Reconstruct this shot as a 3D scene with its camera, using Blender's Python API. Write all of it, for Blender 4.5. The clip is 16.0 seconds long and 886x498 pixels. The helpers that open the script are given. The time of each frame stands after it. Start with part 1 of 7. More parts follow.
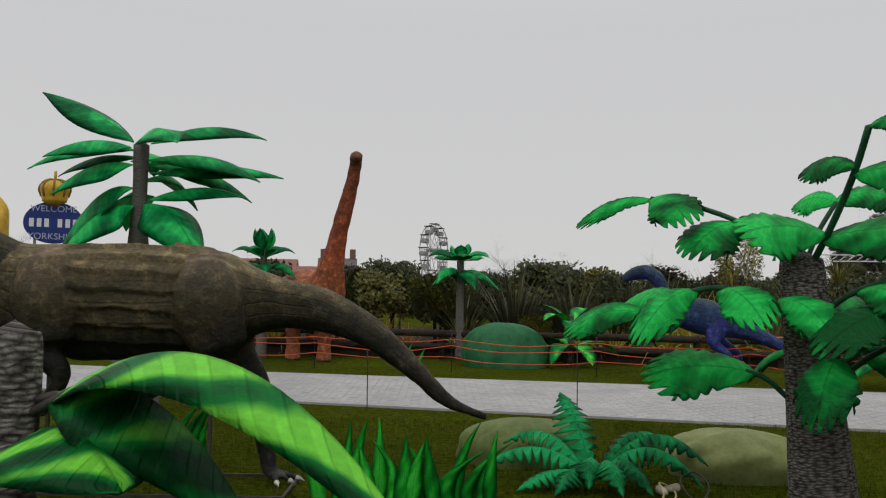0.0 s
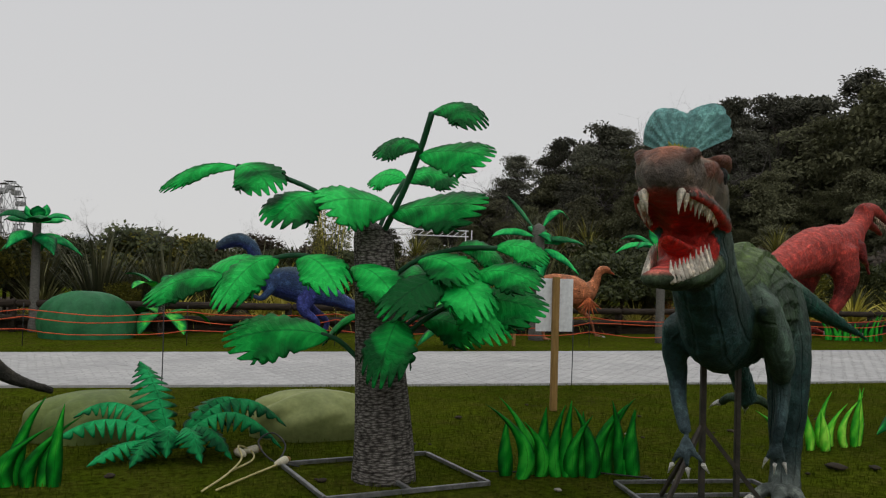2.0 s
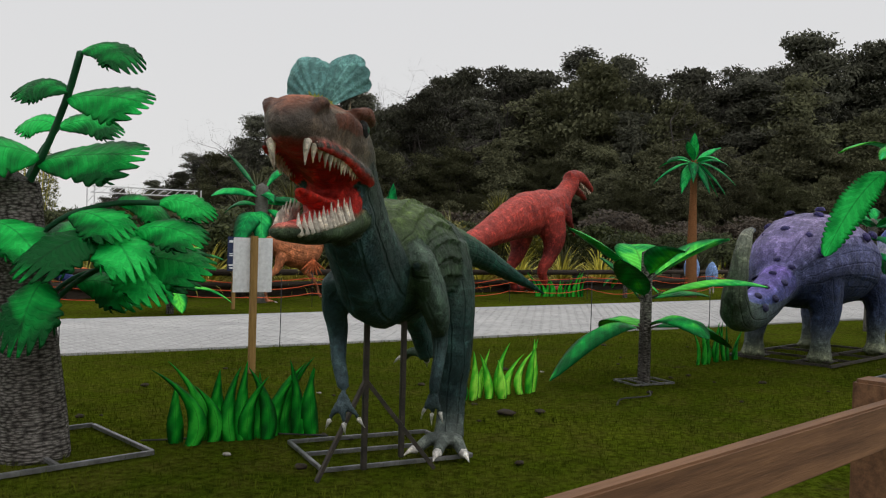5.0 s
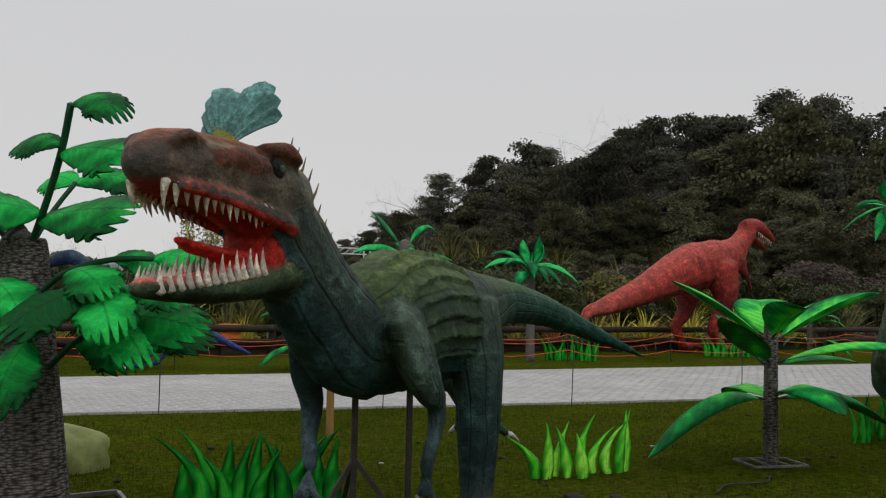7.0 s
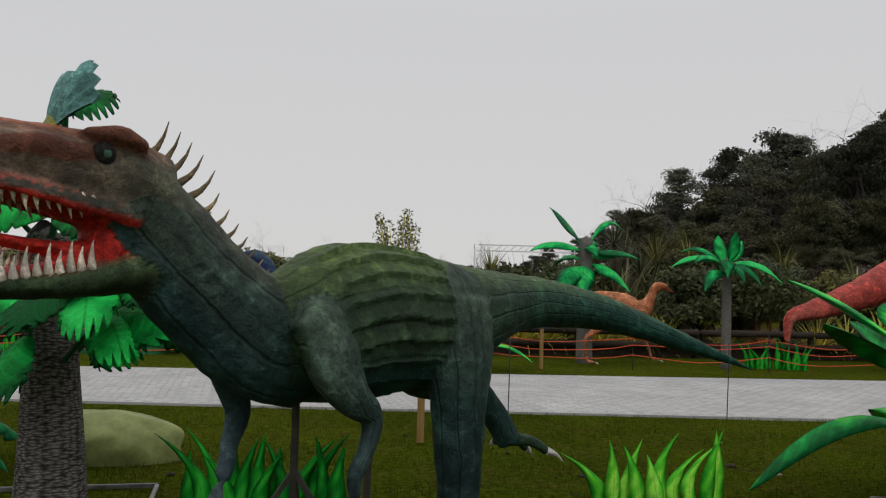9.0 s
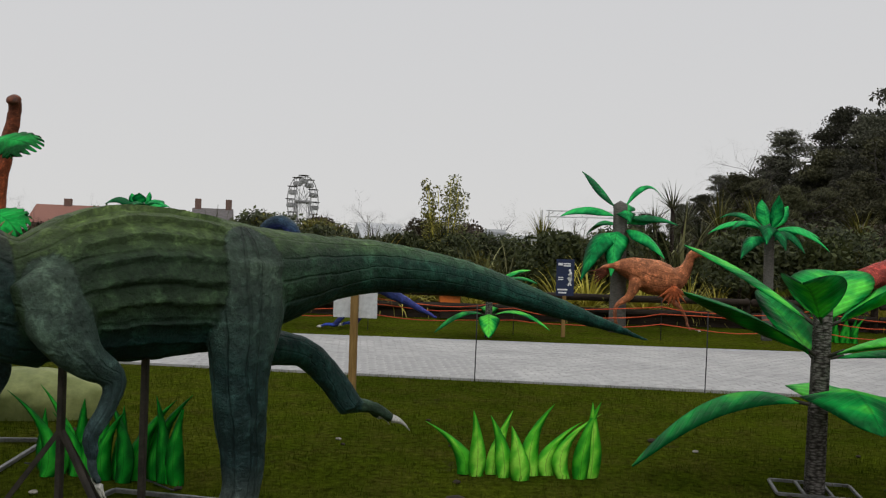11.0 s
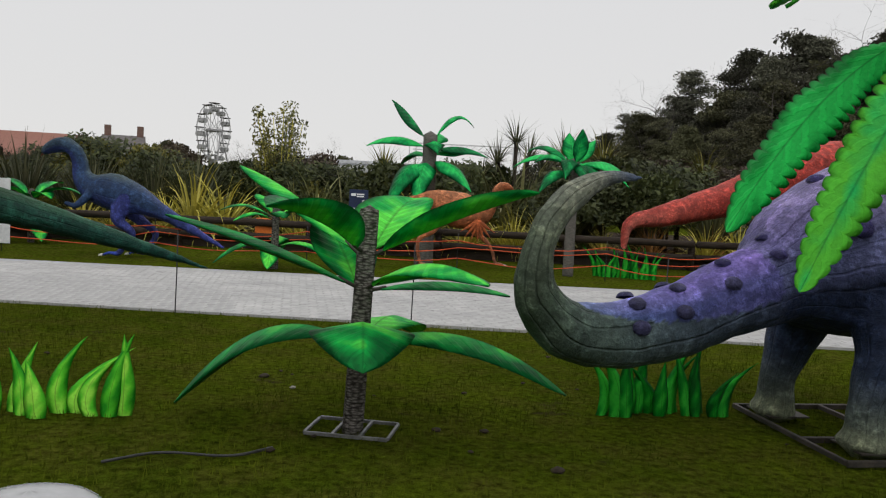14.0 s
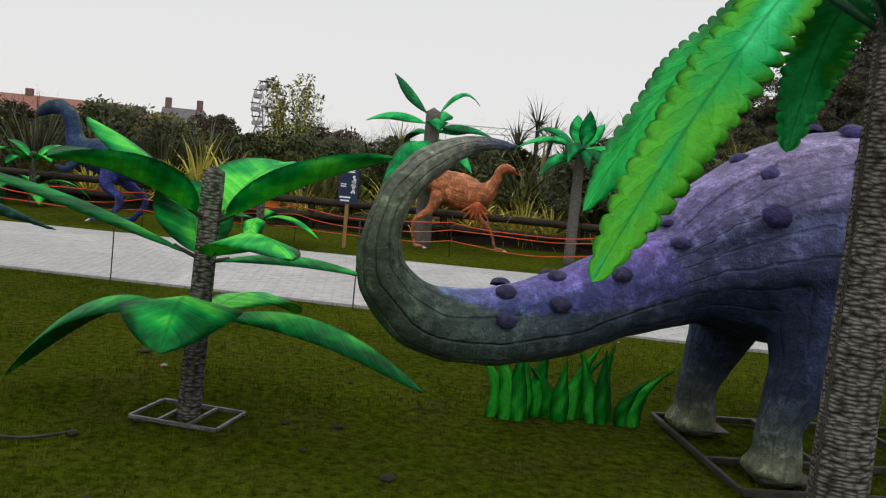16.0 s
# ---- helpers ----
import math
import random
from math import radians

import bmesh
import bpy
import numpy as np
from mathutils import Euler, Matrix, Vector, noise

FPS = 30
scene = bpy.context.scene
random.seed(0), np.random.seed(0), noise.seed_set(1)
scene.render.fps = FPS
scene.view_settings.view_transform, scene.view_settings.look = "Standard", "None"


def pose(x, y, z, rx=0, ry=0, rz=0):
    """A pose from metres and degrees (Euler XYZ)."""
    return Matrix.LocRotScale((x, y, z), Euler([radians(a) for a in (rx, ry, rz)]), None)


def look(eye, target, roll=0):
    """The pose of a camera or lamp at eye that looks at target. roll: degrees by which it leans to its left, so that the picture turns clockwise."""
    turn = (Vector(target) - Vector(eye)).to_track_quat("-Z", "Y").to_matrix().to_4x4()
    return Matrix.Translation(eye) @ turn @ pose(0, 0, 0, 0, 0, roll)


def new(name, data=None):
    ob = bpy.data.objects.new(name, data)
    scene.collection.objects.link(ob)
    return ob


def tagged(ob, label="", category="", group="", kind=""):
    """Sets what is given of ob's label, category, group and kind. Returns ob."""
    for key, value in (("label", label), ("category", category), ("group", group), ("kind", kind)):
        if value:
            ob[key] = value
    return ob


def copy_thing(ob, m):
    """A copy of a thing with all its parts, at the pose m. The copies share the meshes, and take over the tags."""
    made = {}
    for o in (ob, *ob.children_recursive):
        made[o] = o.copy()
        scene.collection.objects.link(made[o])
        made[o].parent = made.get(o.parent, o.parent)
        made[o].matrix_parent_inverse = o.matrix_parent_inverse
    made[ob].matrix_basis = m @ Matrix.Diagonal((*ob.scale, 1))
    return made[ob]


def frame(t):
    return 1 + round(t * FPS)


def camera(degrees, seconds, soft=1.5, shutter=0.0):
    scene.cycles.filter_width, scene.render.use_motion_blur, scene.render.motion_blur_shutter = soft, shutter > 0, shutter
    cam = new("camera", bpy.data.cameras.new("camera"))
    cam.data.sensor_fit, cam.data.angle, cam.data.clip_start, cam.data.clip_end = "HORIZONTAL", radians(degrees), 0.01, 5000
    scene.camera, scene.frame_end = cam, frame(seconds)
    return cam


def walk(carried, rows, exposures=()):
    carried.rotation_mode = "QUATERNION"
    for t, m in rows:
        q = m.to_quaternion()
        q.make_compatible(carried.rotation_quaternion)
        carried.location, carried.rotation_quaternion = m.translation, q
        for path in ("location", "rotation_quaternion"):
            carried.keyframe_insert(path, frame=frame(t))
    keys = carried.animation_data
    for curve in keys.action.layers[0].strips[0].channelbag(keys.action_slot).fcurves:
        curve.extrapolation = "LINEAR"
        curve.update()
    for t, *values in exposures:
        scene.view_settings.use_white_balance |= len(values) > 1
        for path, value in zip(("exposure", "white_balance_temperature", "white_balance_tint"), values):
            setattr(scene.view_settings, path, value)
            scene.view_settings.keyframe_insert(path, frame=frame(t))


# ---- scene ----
cam = camera(54.9, 16.0, 1.2)
METRES, EYE, TILT, LEAN, TURN = 10.2, 1.6, 3.0, -1.0, 0.0
ROWS = [
    (0.0, 0.0, 0.0, 0.0, -0.0, 0.0, -0.0),
    (0.5, 0.0026, 0.0007, -0.0002, -6.26, -0.12, -0.34),
    (1.0, 0.0049, -0.0012, -0.0003, -11.49, -0.73, -0.75),
    (1.5, 0.0077, -0.0044, -0.0007, -18.08, -1.1, -1.08),
    (2.0, 0.0107, -0.0079, -0.0013, -26.31, -1.61, -2.04),
    (2.5, 0.0162, -0.0105, -0.0013, -34.71, -2.29, -3.28),
    (3.0, 0.0187, -0.013, -0.0012, -41.36, -2.61, -3.32),
    (3.5, 0.0209, -0.0173, -0.0016, -45.35, -2.73, -2.95),
    (6.0, 0.1263, -0.0251, -0.0059, -38.08, -2.9, -2.59),
    (6.5, 0.1659, -0.0246, -0.0045, -34.08, -0.74, -2.0),
    (7.0, 0.2075, -0.0339, -0.0028, -30.05, -0.19, -1.84),
    (7.5, 0.2486, -0.0343, -0.0052, -26.49, -0.14, -2.0),
    (8.0, 0.2914, -0.0372, -0.004, -22.21, -0.27, -1.65),
    (10.5, 0.5186, -0.0472, -0.0023, -5.69, -1.72, -1.12),
    (11.0, 0.5647, -0.0551, -0.0016, -5.62, -3.05, -1.1),
    (11.5, 0.6101, -0.0529, -0.0053, -5.94, -3.94, -0.67),
    (12.0, 0.656, -0.0506, -0.0034, -6.19, -4.47, -0.39),
    (12.5, 0.7065, -0.0513, -0.0024, -9.08, -4.57, -0.54),
    (13.0, 0.7549, -0.0474, -0.0043, -11.87, -4.92, -1.34),
    (13.5, 0.8009, -0.0489, -0.005, -11.79, -6.17, -1.57),
    (14.0, 0.8452, -0.0403, -0.0057, -9.7, -7.28, -2.53),
    (14.5, 0.8832, -0.0259, -0.0034, -8.01, -7.66, -3.54),
    (15.0, 0.9223, -0.0138, -0.0067, -6.49, -8.24, -3.84),
    (15.5, 0.9531, 0.0, -0.0099, -4.86, -8.5, -5.13),
    (16.0, 0.9761, 0.0095, -0.0138, -5.46, -8.51, -4.72),
]
walk(cam, [(t, pose(0, 0, EYE, TILT, LEAN, TURN) @ pose(METRES * x, METRES * y, METRES * z, 90 + pitch, roll, yaw)) for t, x, y, z, yaw, pitch, roll in ROWS],
     [(0.0, 0.05), (2.0, 0.11), (3.5, 0.33), (6.0, 0.33), (7.0, 0.12), (8.0, 0.1), (11.0, 0.15), (12.5, 0.22), (14.0, 0.34), (16.0, 0.43)])

# ---- world, sun and exposure ----
world = bpy.data.worlds.new("overcast")
scene.world = world
world.use_nodes = True
wn, wl = world.node_tree.nodes, world.node_tree.links
wbg = wn["Background"]
wtex = wn.new("ShaderNodeTexCoord")
wsep = wn.new("ShaderNodeSeparateXYZ")
wl.new(wtex.outputs["Generated"], wsep.inputs[0])
wramp = wn.new("ShaderNodeValToRGB")
wramp.color_ramp.elements[0].position, wramp.color_ramp.elements[0].color = 0.0, (0.64, 0.635, 0.63, 1)
wramp.color_ramp.elements[1].position, wramp.color_ramp.elements[1].color = 1.0, (1.0, 1.0, 1.02, 1)
mid = wramp.color_ramp.elements.new(0.3)
mid.color = (0.61, 0.61, 0.62, 1)
high = wramp.color_ramp.elements.new(0.45)
high.color = (0.68, 0.68, 0.69, 1)
wl.new(wsep.outputs["Z"], wramp.inputs["Fac"])
wsky = wn.new("ShaderNodeTexSky")
wsky.sky_type, wsky.sun_disc = "NISHITA", False
wsky.sun_elevation, wsky.sun_rotation = radians(55), radians(150)
wsc = wn.new("ShaderNodeVectorMath")
wsc.operation = "SCALE"
wsc.inputs["Scale"].default_value = 0.02
wl.new(wsky.outputs[0], wsc.inputs[0])
wadd = wn.new("ShaderNodeMix")
wadd.data_type = "RGBA"
wadd.inputs["Factor"].default_value = 0.92
wl.new(wsc.outputs[0], wadd.inputs["A"])
wl.new(wramp.outputs[0], wadd.inputs["B"])
wl.new(wadd.outputs["Result"], wbg.inputs["Color"])
wbg.inputs["Strength"].default_value = 1.0

sun = new("sun", bpy.data.lights.new("sun", "SUN"))
sun.data.energy, sun.data.angle, sun.data.color = 0.5, radians(40), (1.0, 0.98, 0.95)
sun.matrix_world = look((6, -8, 20), (6, 8, 0))


# ---- materials ----
def mat(name, rough=0.7, spec=0.3):
    m = bpy.data.materials.new(name)
    m.use_nodes = True
    nt = m.node_tree
    b = nt.nodes["Principled BSDF"]
    b.inputs["Roughness"].default_value = rough
    b.inputs["Specular IOR Level"].default_value = spec
    return m, nt, b


def nod(nt, kind, **values):
    n = nt.nodes.new(kind)
    for key, value in values.items():
        n.inputs[key.replace("_", " ")].default_value = value
    return n


def noise_tex(nt, scale, detail=4.0, src=None, rough=0.6):
    n = nod(nt, "ShaderNodeTexNoise", Scale=scale, Detail=detail, Roughness=rough)
    if src is None:
        src = nt.nodes.new("ShaderNodeTexCoord").outputs["Object"]
    nt.links.new(src, n.inputs["Vector"])
    return n.outputs["Fac"]


def ramp(nt, fac, *stops):
    r = nt.nodes.new("ShaderNodeValToRGB")
    els = r.color_ramp.elements
    while len(els) < len(stops):
        els.new(0.5)
    for e, (p, c) in zip(els, stops):
        e.position, e.color = p, (*c, 1)
    nt.links.new(fac, r.inputs["Fac"])
    return r.outputs["Color"]


def mixc(nt, fac, a, b, mode="MIX"):
    m = nt.nodes.new("ShaderNodeMix")
    m.data_type, m.blend_type = "RGBA", mode
    for key, v in (("Factor", fac), ("A", a), ("B", b)):
        if isinstance(v, (int, float)):
            m.inputs[key].default_value = v
        elif isinstance(v, tuple):
            m.inputs[key].default_value = (*v, 1)
        else:
            nt.links.new(v, m.inputs[key])
    return m.outputs["Result"]


def math_n(nt, op, a, b=0.0):
    m = nt.nodes.new("ShaderNodeMath")
    m.operation = op
    for i, v in enumerate((a, b)):
        if isinstance(v, (int, float)):
            m.inputs[i].default_value = v
        else:
            nt.links.new(v, m.inputs[i])
    return m.outputs[0]


def bump(nt, b, height, strength=0.4, dist=0.01):
    n = nod(nt, "ShaderNodeBump", Strength=strength, Distance=dist)
    nt.links.new(height, n.inputs["Height"])
    nt.links.new(n.outputs[0], b.inputs["Normal"])


def simple(name, c1, c2, scale=6.0, rough=0.7, spec=0.3, metal=0.0, bumps=0.3, dist=0.01, rand=0.0, stretch=None):
    """Two tones mixed by noise, with relief of the same grain and a finer one."""
    m, nt, b = mat(name, rough, spec)
    b.inputs["Metallic"].default_value = metal
    src = nt.nodes.new("ShaderNodeTexCoord").outputs["Object"]
    if stretch:
        mp = nt.nodes.new("ShaderNodeMapping")
        mp.inputs["Scale"].default_value = stretch
        nt.links.new(src, mp.inputs["Vector"])
        src = mp.outputs[0]
    n1 = noise_tex(nt, scale, 5.0, src)
    n2 = noise_tex(nt, scale * 7.3, 3.0, src)
    col = ramp(nt, n1, (0.3, c1), (0.7, c2))
    fine = ramp(nt, n2, (0.2, (0.72, 0.72, 0.72)), (0.8, (1.2, 1.2, 1.2)))
    col = mixc(nt, 0.8, col, fine, "MULTIPLY")
    if rand:
        info = nt.nodes.new("ShaderNodeObjectInfo").outputs["Random"]
        shade = ramp(nt, info, (0.0, (1 - rand,) * 3), (1.0, (1 + rand,) * 3))
        col = mixc(nt, 1.0, col, shade, "MULTIPLY")
    nt.links.new(col, b.inputs["Base Color"])
    if bumps:
        bump(nt, b, math_n(nt, "ADD", n1, math_n(nt, "MULTIPLY", n2, 0.5)), bumps, dist)
    return m


def attr(nt, name):
    a = nt.nodes.new("ShaderNodeAttribute")
    a.attribute_name = name
    return a.outputs


# painted lantern cloth stretched over wire, for the big figures: "paint" holds the colour, "grid" runs along and round
# the body
M_STATUE, nt, b = mat("painted_cloth", 0.6, 0.18)
a_col, a_grid = attr(nt, "paint")["Color"], attr(nt, "grid")["Vector"]
sp = nt.nodes.new("ShaderNodeSeparateXYZ")
nt.links.new(a_grid, sp.inputs[0])
n_big, n_fine, n_mid = noise_tex(nt, 3.0, 5.0), noise_tex(nt, 26.0, 6.0), noise_tex(nt, 8.0, 6.0, None, 0.7)
mp = nt.nodes.new("ShaderNodeMapping")
mp.inputs["Scale"].default_value = (2.5, 16.0, 16.0)
nt.links.new(a_grid, mp.inputs["Vector"])
streak = noise_tex(nt, 1.0, 4.0, mp.outputs[0])
wave = nod(nt, "ShaderNodeTexWave", Scale=1.7, Distortion=2.5, Detail=2.0)
wave.bands_direction = "Y"
nt.links.new(a_grid, wave.inputs["Vector"])
seam = ramp(nt, wave.outputs["Fac"], (0.0, (0, 0, 0)), (0.07, (1, 1, 1)))
col = mixc(nt, 1.0, a_col, ramp(nt, n_big, (0.25, (0.4, 0.42, 0.44)), (0.75, (1.05, 1.03, 1.0))), "MULTIPLY")
col = mixc(nt, 1.0, col, ramp(nt, n_fine, (0.3, (0.75, 0.75, 0.75)), (0.72, (1.3, 1.3, 1.3))), "MULTIPLY")
col = mixc(nt, 0.12, col, ramp(nt, streak, (0.3, (0.62, 0.62, 0.62)), (0.65, (1.2, 1.2, 1.2))), "MULTIPLY")
col = mixc(nt, math_n(nt, "MULTIPLY", sp.outputs["Z"], 0.4), col, seam, "MULTIPLY")
crinkle = math_n(nt, "ABSOLUTE", math_n(nt, "SUBTRACT", noise_tex(nt, 4.5, 8.0, None, 0.72), 0.5))
col = mixc(nt, 0.5, col, ramp(nt, crinkle, (0.0, (2.1, 2.1, 2.15)), (0.035, (1, 1, 1))), "MULTIPLY")
brush = ramp(nt, math_n(nt, "ADD", math_n(nt, "MULTIPLY", n_mid, 0.85), math_n(nt, "MULTIPLY", streak, 0.15)), (0.5, (1, 1, 1)), (0.66, (2.5, 2.4, 2.3)))
col = mixc(nt, 1.0, col, brush, "MULTIPLY")
nt.links.new(col, b.inputs["Base Color"])
h = math_n(nt, "ADD", math_n(nt, "MULTIPLY", streak, 0.12), math_n(nt, "ADD", math_n(nt, "MULTIPLY", n_fine, 0.4), math_n(nt, "MULTIPLY", n_mid, 1.6)))
h = math_n(nt, "ADD", h, math_n(nt, "MULTIPLY", math_n(nt, "MULTIPLY", seam, sp.outputs["Z"]), 1.0))
bump(nt, b, h, 0.8, 0.03)
nt.links.new(ramp(nt, n_fine, (0.3, (0.45,) * 3), (0.7, (0.7,) * 3)), b.inputs["Roughness"])


def leaf_material(name, dark, mid_c, bright, back=0.1, rand=0.5, veins=0.16, bands=0.12):
    """Printed leaf cloth: bright along the rib and in patches (these also stand in for lit spots), darker edges, side
    veins. "leaf" holds (along, across).
    """
    m, nt, b = mat(name, 0.5, 0.12)
    sp = nt.nodes.new("ShaderNodeSeparateXYZ")
    nt.links.new(attr(nt, "leaf")["Vector"], sp.inputs[0])
    side = math_n(nt, "ABSOLUTE", sp.outputs["Y"])
    n1 = noise_tex(nt, 2.2, 3.0)
    v = math_n(nt, "ADD", math_n(nt, "MULTIPLY", side, 0.55), math_n(nt, "MULTIPLY", sp.outputs["X"], 0.25))
    v = math_n(nt, "ADD", v, math_n(nt, "MULTIPLY", math_n(nt, "SUBTRACT", n1, 0.5), 2.2))
    info = nt.nodes.new("ShaderNodeObjectInfo").outputs["Random"]
    band = math_n(nt, "SINE", math_n(nt, "ADD", math_n(nt, "MULTIPLY", math_n(nt, "SUBTRACT", sp.outputs["X"], math_n(nt, "MULTIPLY", sp.outputs["Y"], 0.22)), 17.0), math_n(nt, "MULTIPLY", info, 20.0)))
    v = math_n(nt, "ADD", v, math_n(nt, "MULTIPLY", band, bands))
    # random tone per leaf, standing in for lit and backlit leaves
    v = math_n(nt, "ADD", v, math_n(nt, "MULTIPLY", math_n(nt, "SUBTRACT", info, 0.5), rand))
    col = ramp(nt, v, (0.0, bright), (0.32, mid_c), (0.72, dark))
    vein = math_n(nt, "SINE", math_n(nt, "MULTIPLY", math_n(nt, "SUBTRACT", sp.outputs["X"], math_n(nt, "MULTIPLY", side, 0.16)), 62.0))
    vein = ramp(nt, vein, (0.0, (0, 0, 0)), (0.55, (1, 1, 1)))
    col = mixc(nt, veins, col, vein, "MULTIPLY")
    rib = ramp(nt, side, (0.0, (0.45, 0.45, 0.45)), (0.07, (1, 1, 1)), (0.9, (1, 1, 1)), (1.0, (0.45, 0.5, 0.45)))
    col = mixc(nt, 0.8, col, rib, "MULTIPLY")
    fine = noise_tex(nt, 40.0, 3.0)
    col = mixc(nt, 0.6, col, ramp(nt, fine, (0.3, (0.8,) * 3), (0.7, (1.12,) * 3)), "MULTIPLY")
    nt.links.new(col, b.inputs["Base Color"])
    bump(nt, b, math_n(nt, "ADD", math_n(nt, "MULTIPLY", vein, veins * 8), fine), 0.5, 0.008)
    tr = nt.nodes.new("ShaderNodeBsdfTranslucent")
    nt.links.new(col, tr.inputs["Color"])
    ms = nt.nodes.new("ShaderNodeMixShader")
    ms.inputs["Fac"].default_value = back
    out = nt.nodes["Material Output"]
    nt.links.new(b.outputs[0], ms.inputs[1])
    nt.links.new(tr.outputs[0], ms.inputs[2])
    nt.links.new(ms.outputs[0], out.inputs["Surface"])
    return m


M_LEAF = leaf_material("leaf_cloth", (0.001, 0.12, 0.024), (0.003, 0.40, 0.06), (0.13, 0.82, 0.08), rand=0.6, bands=0.12)
# lime bands are print; the greens are leaf_cloth darkened to carry shading
M_LEAF_BAND_DIM = leaf_material("leaf_cloth_banded_dim", (0.001, 0.055, 0.012), (0.003, 0.20, 0.03), (0.20, 0.72, 0.06), rand=0.3, bands=0.42)
M_LEAF_FAR = leaf_material("leaf_cloth_far", (0.001, 0.11, 0.03), (0.002, 0.32, 0.075), (0.03, 0.62, 0.13), rand=0.7)
M_LEAF_TREE = leaf_material("leaf_cloth_tree", (0.001, 0.09, 0.016), (0.002, 0.36, 0.05), (0.02, 0.62, 0.10), rand=0.8, veins=0.14)
M_FERN = leaf_material("leaf_cloth_fern", (0.001, 0.07, 0.022), (0.003, 0.23, 0.06), (0.012, 0.42, 0.12))
M_BLADE = leaf_material("grass_cloth", (0.002, 0.10, 0.010), (0.005, 0.29, 0.018), (0.04, 0.52, 0.04), veins=0.02)
M_BLADE_L = leaf_material("grass_cloth_light", (0.02, 0.30, 0.015), (0.11, 0.62, 0.03), (0.38, 0.9, 0.09), veins=0.02)
M_FEATHER = leaf_material("leaf_cloth_feather", (0.09, 0.50, 0.035), (0.01, 0.46, 0.10), (0.06, 0.76, 0.26), veins=0.1)

# woven rope bark: rows of coarse stitches round the trunk
M_WEAVE, nt, b = mat("woven_bark", 0.9, 0.1)
g = attr(nt, "grid")["Vector"]
sp = nt.nodes.new("ShaderNodeSeparateXYZ")
nt.links.new(g, sp.inputs[0])
wob = math_n(nt, "MULTIPLY", math_n(nt, "SUBTRACT", noise_tex(nt, 9.0, 4.0, g), 0.5), 1.6)
stitch = nt.nodes.new("ShaderNodeCombineXYZ")
nt.links.new(math_n(nt, "ADD", math_n(nt, "MULTIPLY", sp.outputs["X"], 21.0), wob), stitch.inputs[0])
nt.links.new(math_n(nt, "ADD", math_n(nt, "MULTIPLY", sp.outputs["Y"], 58.0), wob), stitch.inputs[1])
vor = nt.nodes.new("ShaderNodeTexVoronoi")
vor.voronoi_dimensions = "2D"
vor.feature = "F1"
vor.inputs["Scale"].default_value = 1.0
vor.inputs["Randomness"].default_value = 0.75
nt.links.new(stitch.outputs[0], vor.inputs["Vector"])
fibre = noise_tex(nt, 75.0, 4.0, g)
hgt = math_n(nt, "SUBTRACT", math_n(nt, "MULTIPLY", fibre, 0.6), vor.outputs["Distance"])
shade = nt.nodes.new("ShaderNodeSeparateColor")
nt.links.new(vor.outputs["Color"], shade.inputs[0])
tone = math_n(nt, "ADD", math_n(nt, "ADD", hgt, 0.55), math_n(nt, "MULTIPLY", shade.outputs[0], 0.22))
col = ramp(nt, tone, (0.05, (0.02, 0.018, 0.016)), (0.45, (0.085, 0.078, 0.07)), (0.9, (0.26, 0.243, 0.222)))
col = mixc(nt, 1.0, col, ramp(nt, noise_tex(nt, 4.0), (0.3, (0.6, 0.58, 0.56)), (0.7, (1.15, 1.15, 1.15))), "MULTIPLY")
nt.links.new(col, b.inputs["Base Color"])
bump(nt, b, hgt, 0.9, 0.014)

# mown lawn with moss, worn patches and mud
M_LAWN, nt, b = mat("lawn", 1.0, 0.0)
t1, t2, t3, t4 = noise_tex(nt, 0.35, 4.0), noise_tex(nt, 2.4, 5.0), noise_tex(nt, 16.0, 6.0), noise_tex(nt, 110.0, 3.0)
col = ramp(nt, t1, (0.3, (0.036, 0.055, 0.004)), (0.7, (0.078, 0.102, 0.007)))
col = mixc(nt, ramp(nt, t2, (0.42, (0, 0, 0)), (0.72, (1, 1, 1))), col, (0.072, 0.072, 0.012))
col = mixc(nt, 1.0, col, ramp(nt, t3, (0.3, (0.4,) * 3), (0.72, (1.7,) * 3)), "MULTIPLY")
col = mixc(nt, 0.8, col, ramp(nt, t4, (0.3, (0.55,) * 3), (0.7, (1.4,) * 3)), "MULTIPLY")
mud = noise_tex(nt, 1.1, 6.0, None, 0.75)
col = mixc(nt, ramp(nt, mud, (0.62, (0, 0, 0)), (0.72, (0.85,) * 3)), col, (0.04, 0.03, 0.018))
nt.links.new(col, b.inputs["Base Color"])
bump(nt, b, math_n(nt, "ADD", t3, t4), 0.9, 0.03)

M_BLADES = simple("turf", (0.034, 0.054, 0.004), (0.098, 0.116, 0.010), 1.4, 0.95, 0.0, bumps=0)
M_PAVE = simple("pale_paving", (0.34, 0.335, 0.33), (0.46, 0.455, 0.44), 0.9, 0.85, 0.2, bumps=0.2, dist=0.004, rand=0.06)
M_BED = simple("path_bedding", (0.34, 0.335, 0.325), (0.40, 0.395, 0.385), 8.0, 0.95)
M_SOIL = simple("bark_mulch", (0.02, 0.014, 0.009), (0.055, 0.038, 0.024), 5.0, 1.0, 0.1, bumps=0.8, dist=0.04)
M_STEEL = simple("dull_steel", (0.12, 0.12, 0.12), (0.3, 0.3, 0.3), 10.0, 0.5, 0.4, 0.7, 0.2, 0.003)
M_RUST = simple("dark_steel", (0.035, 0.033, 0.03), (0.09, 0.075, 0.06), 9.0, 0.6, 0.4, 0.5, 0.2, 0.003)
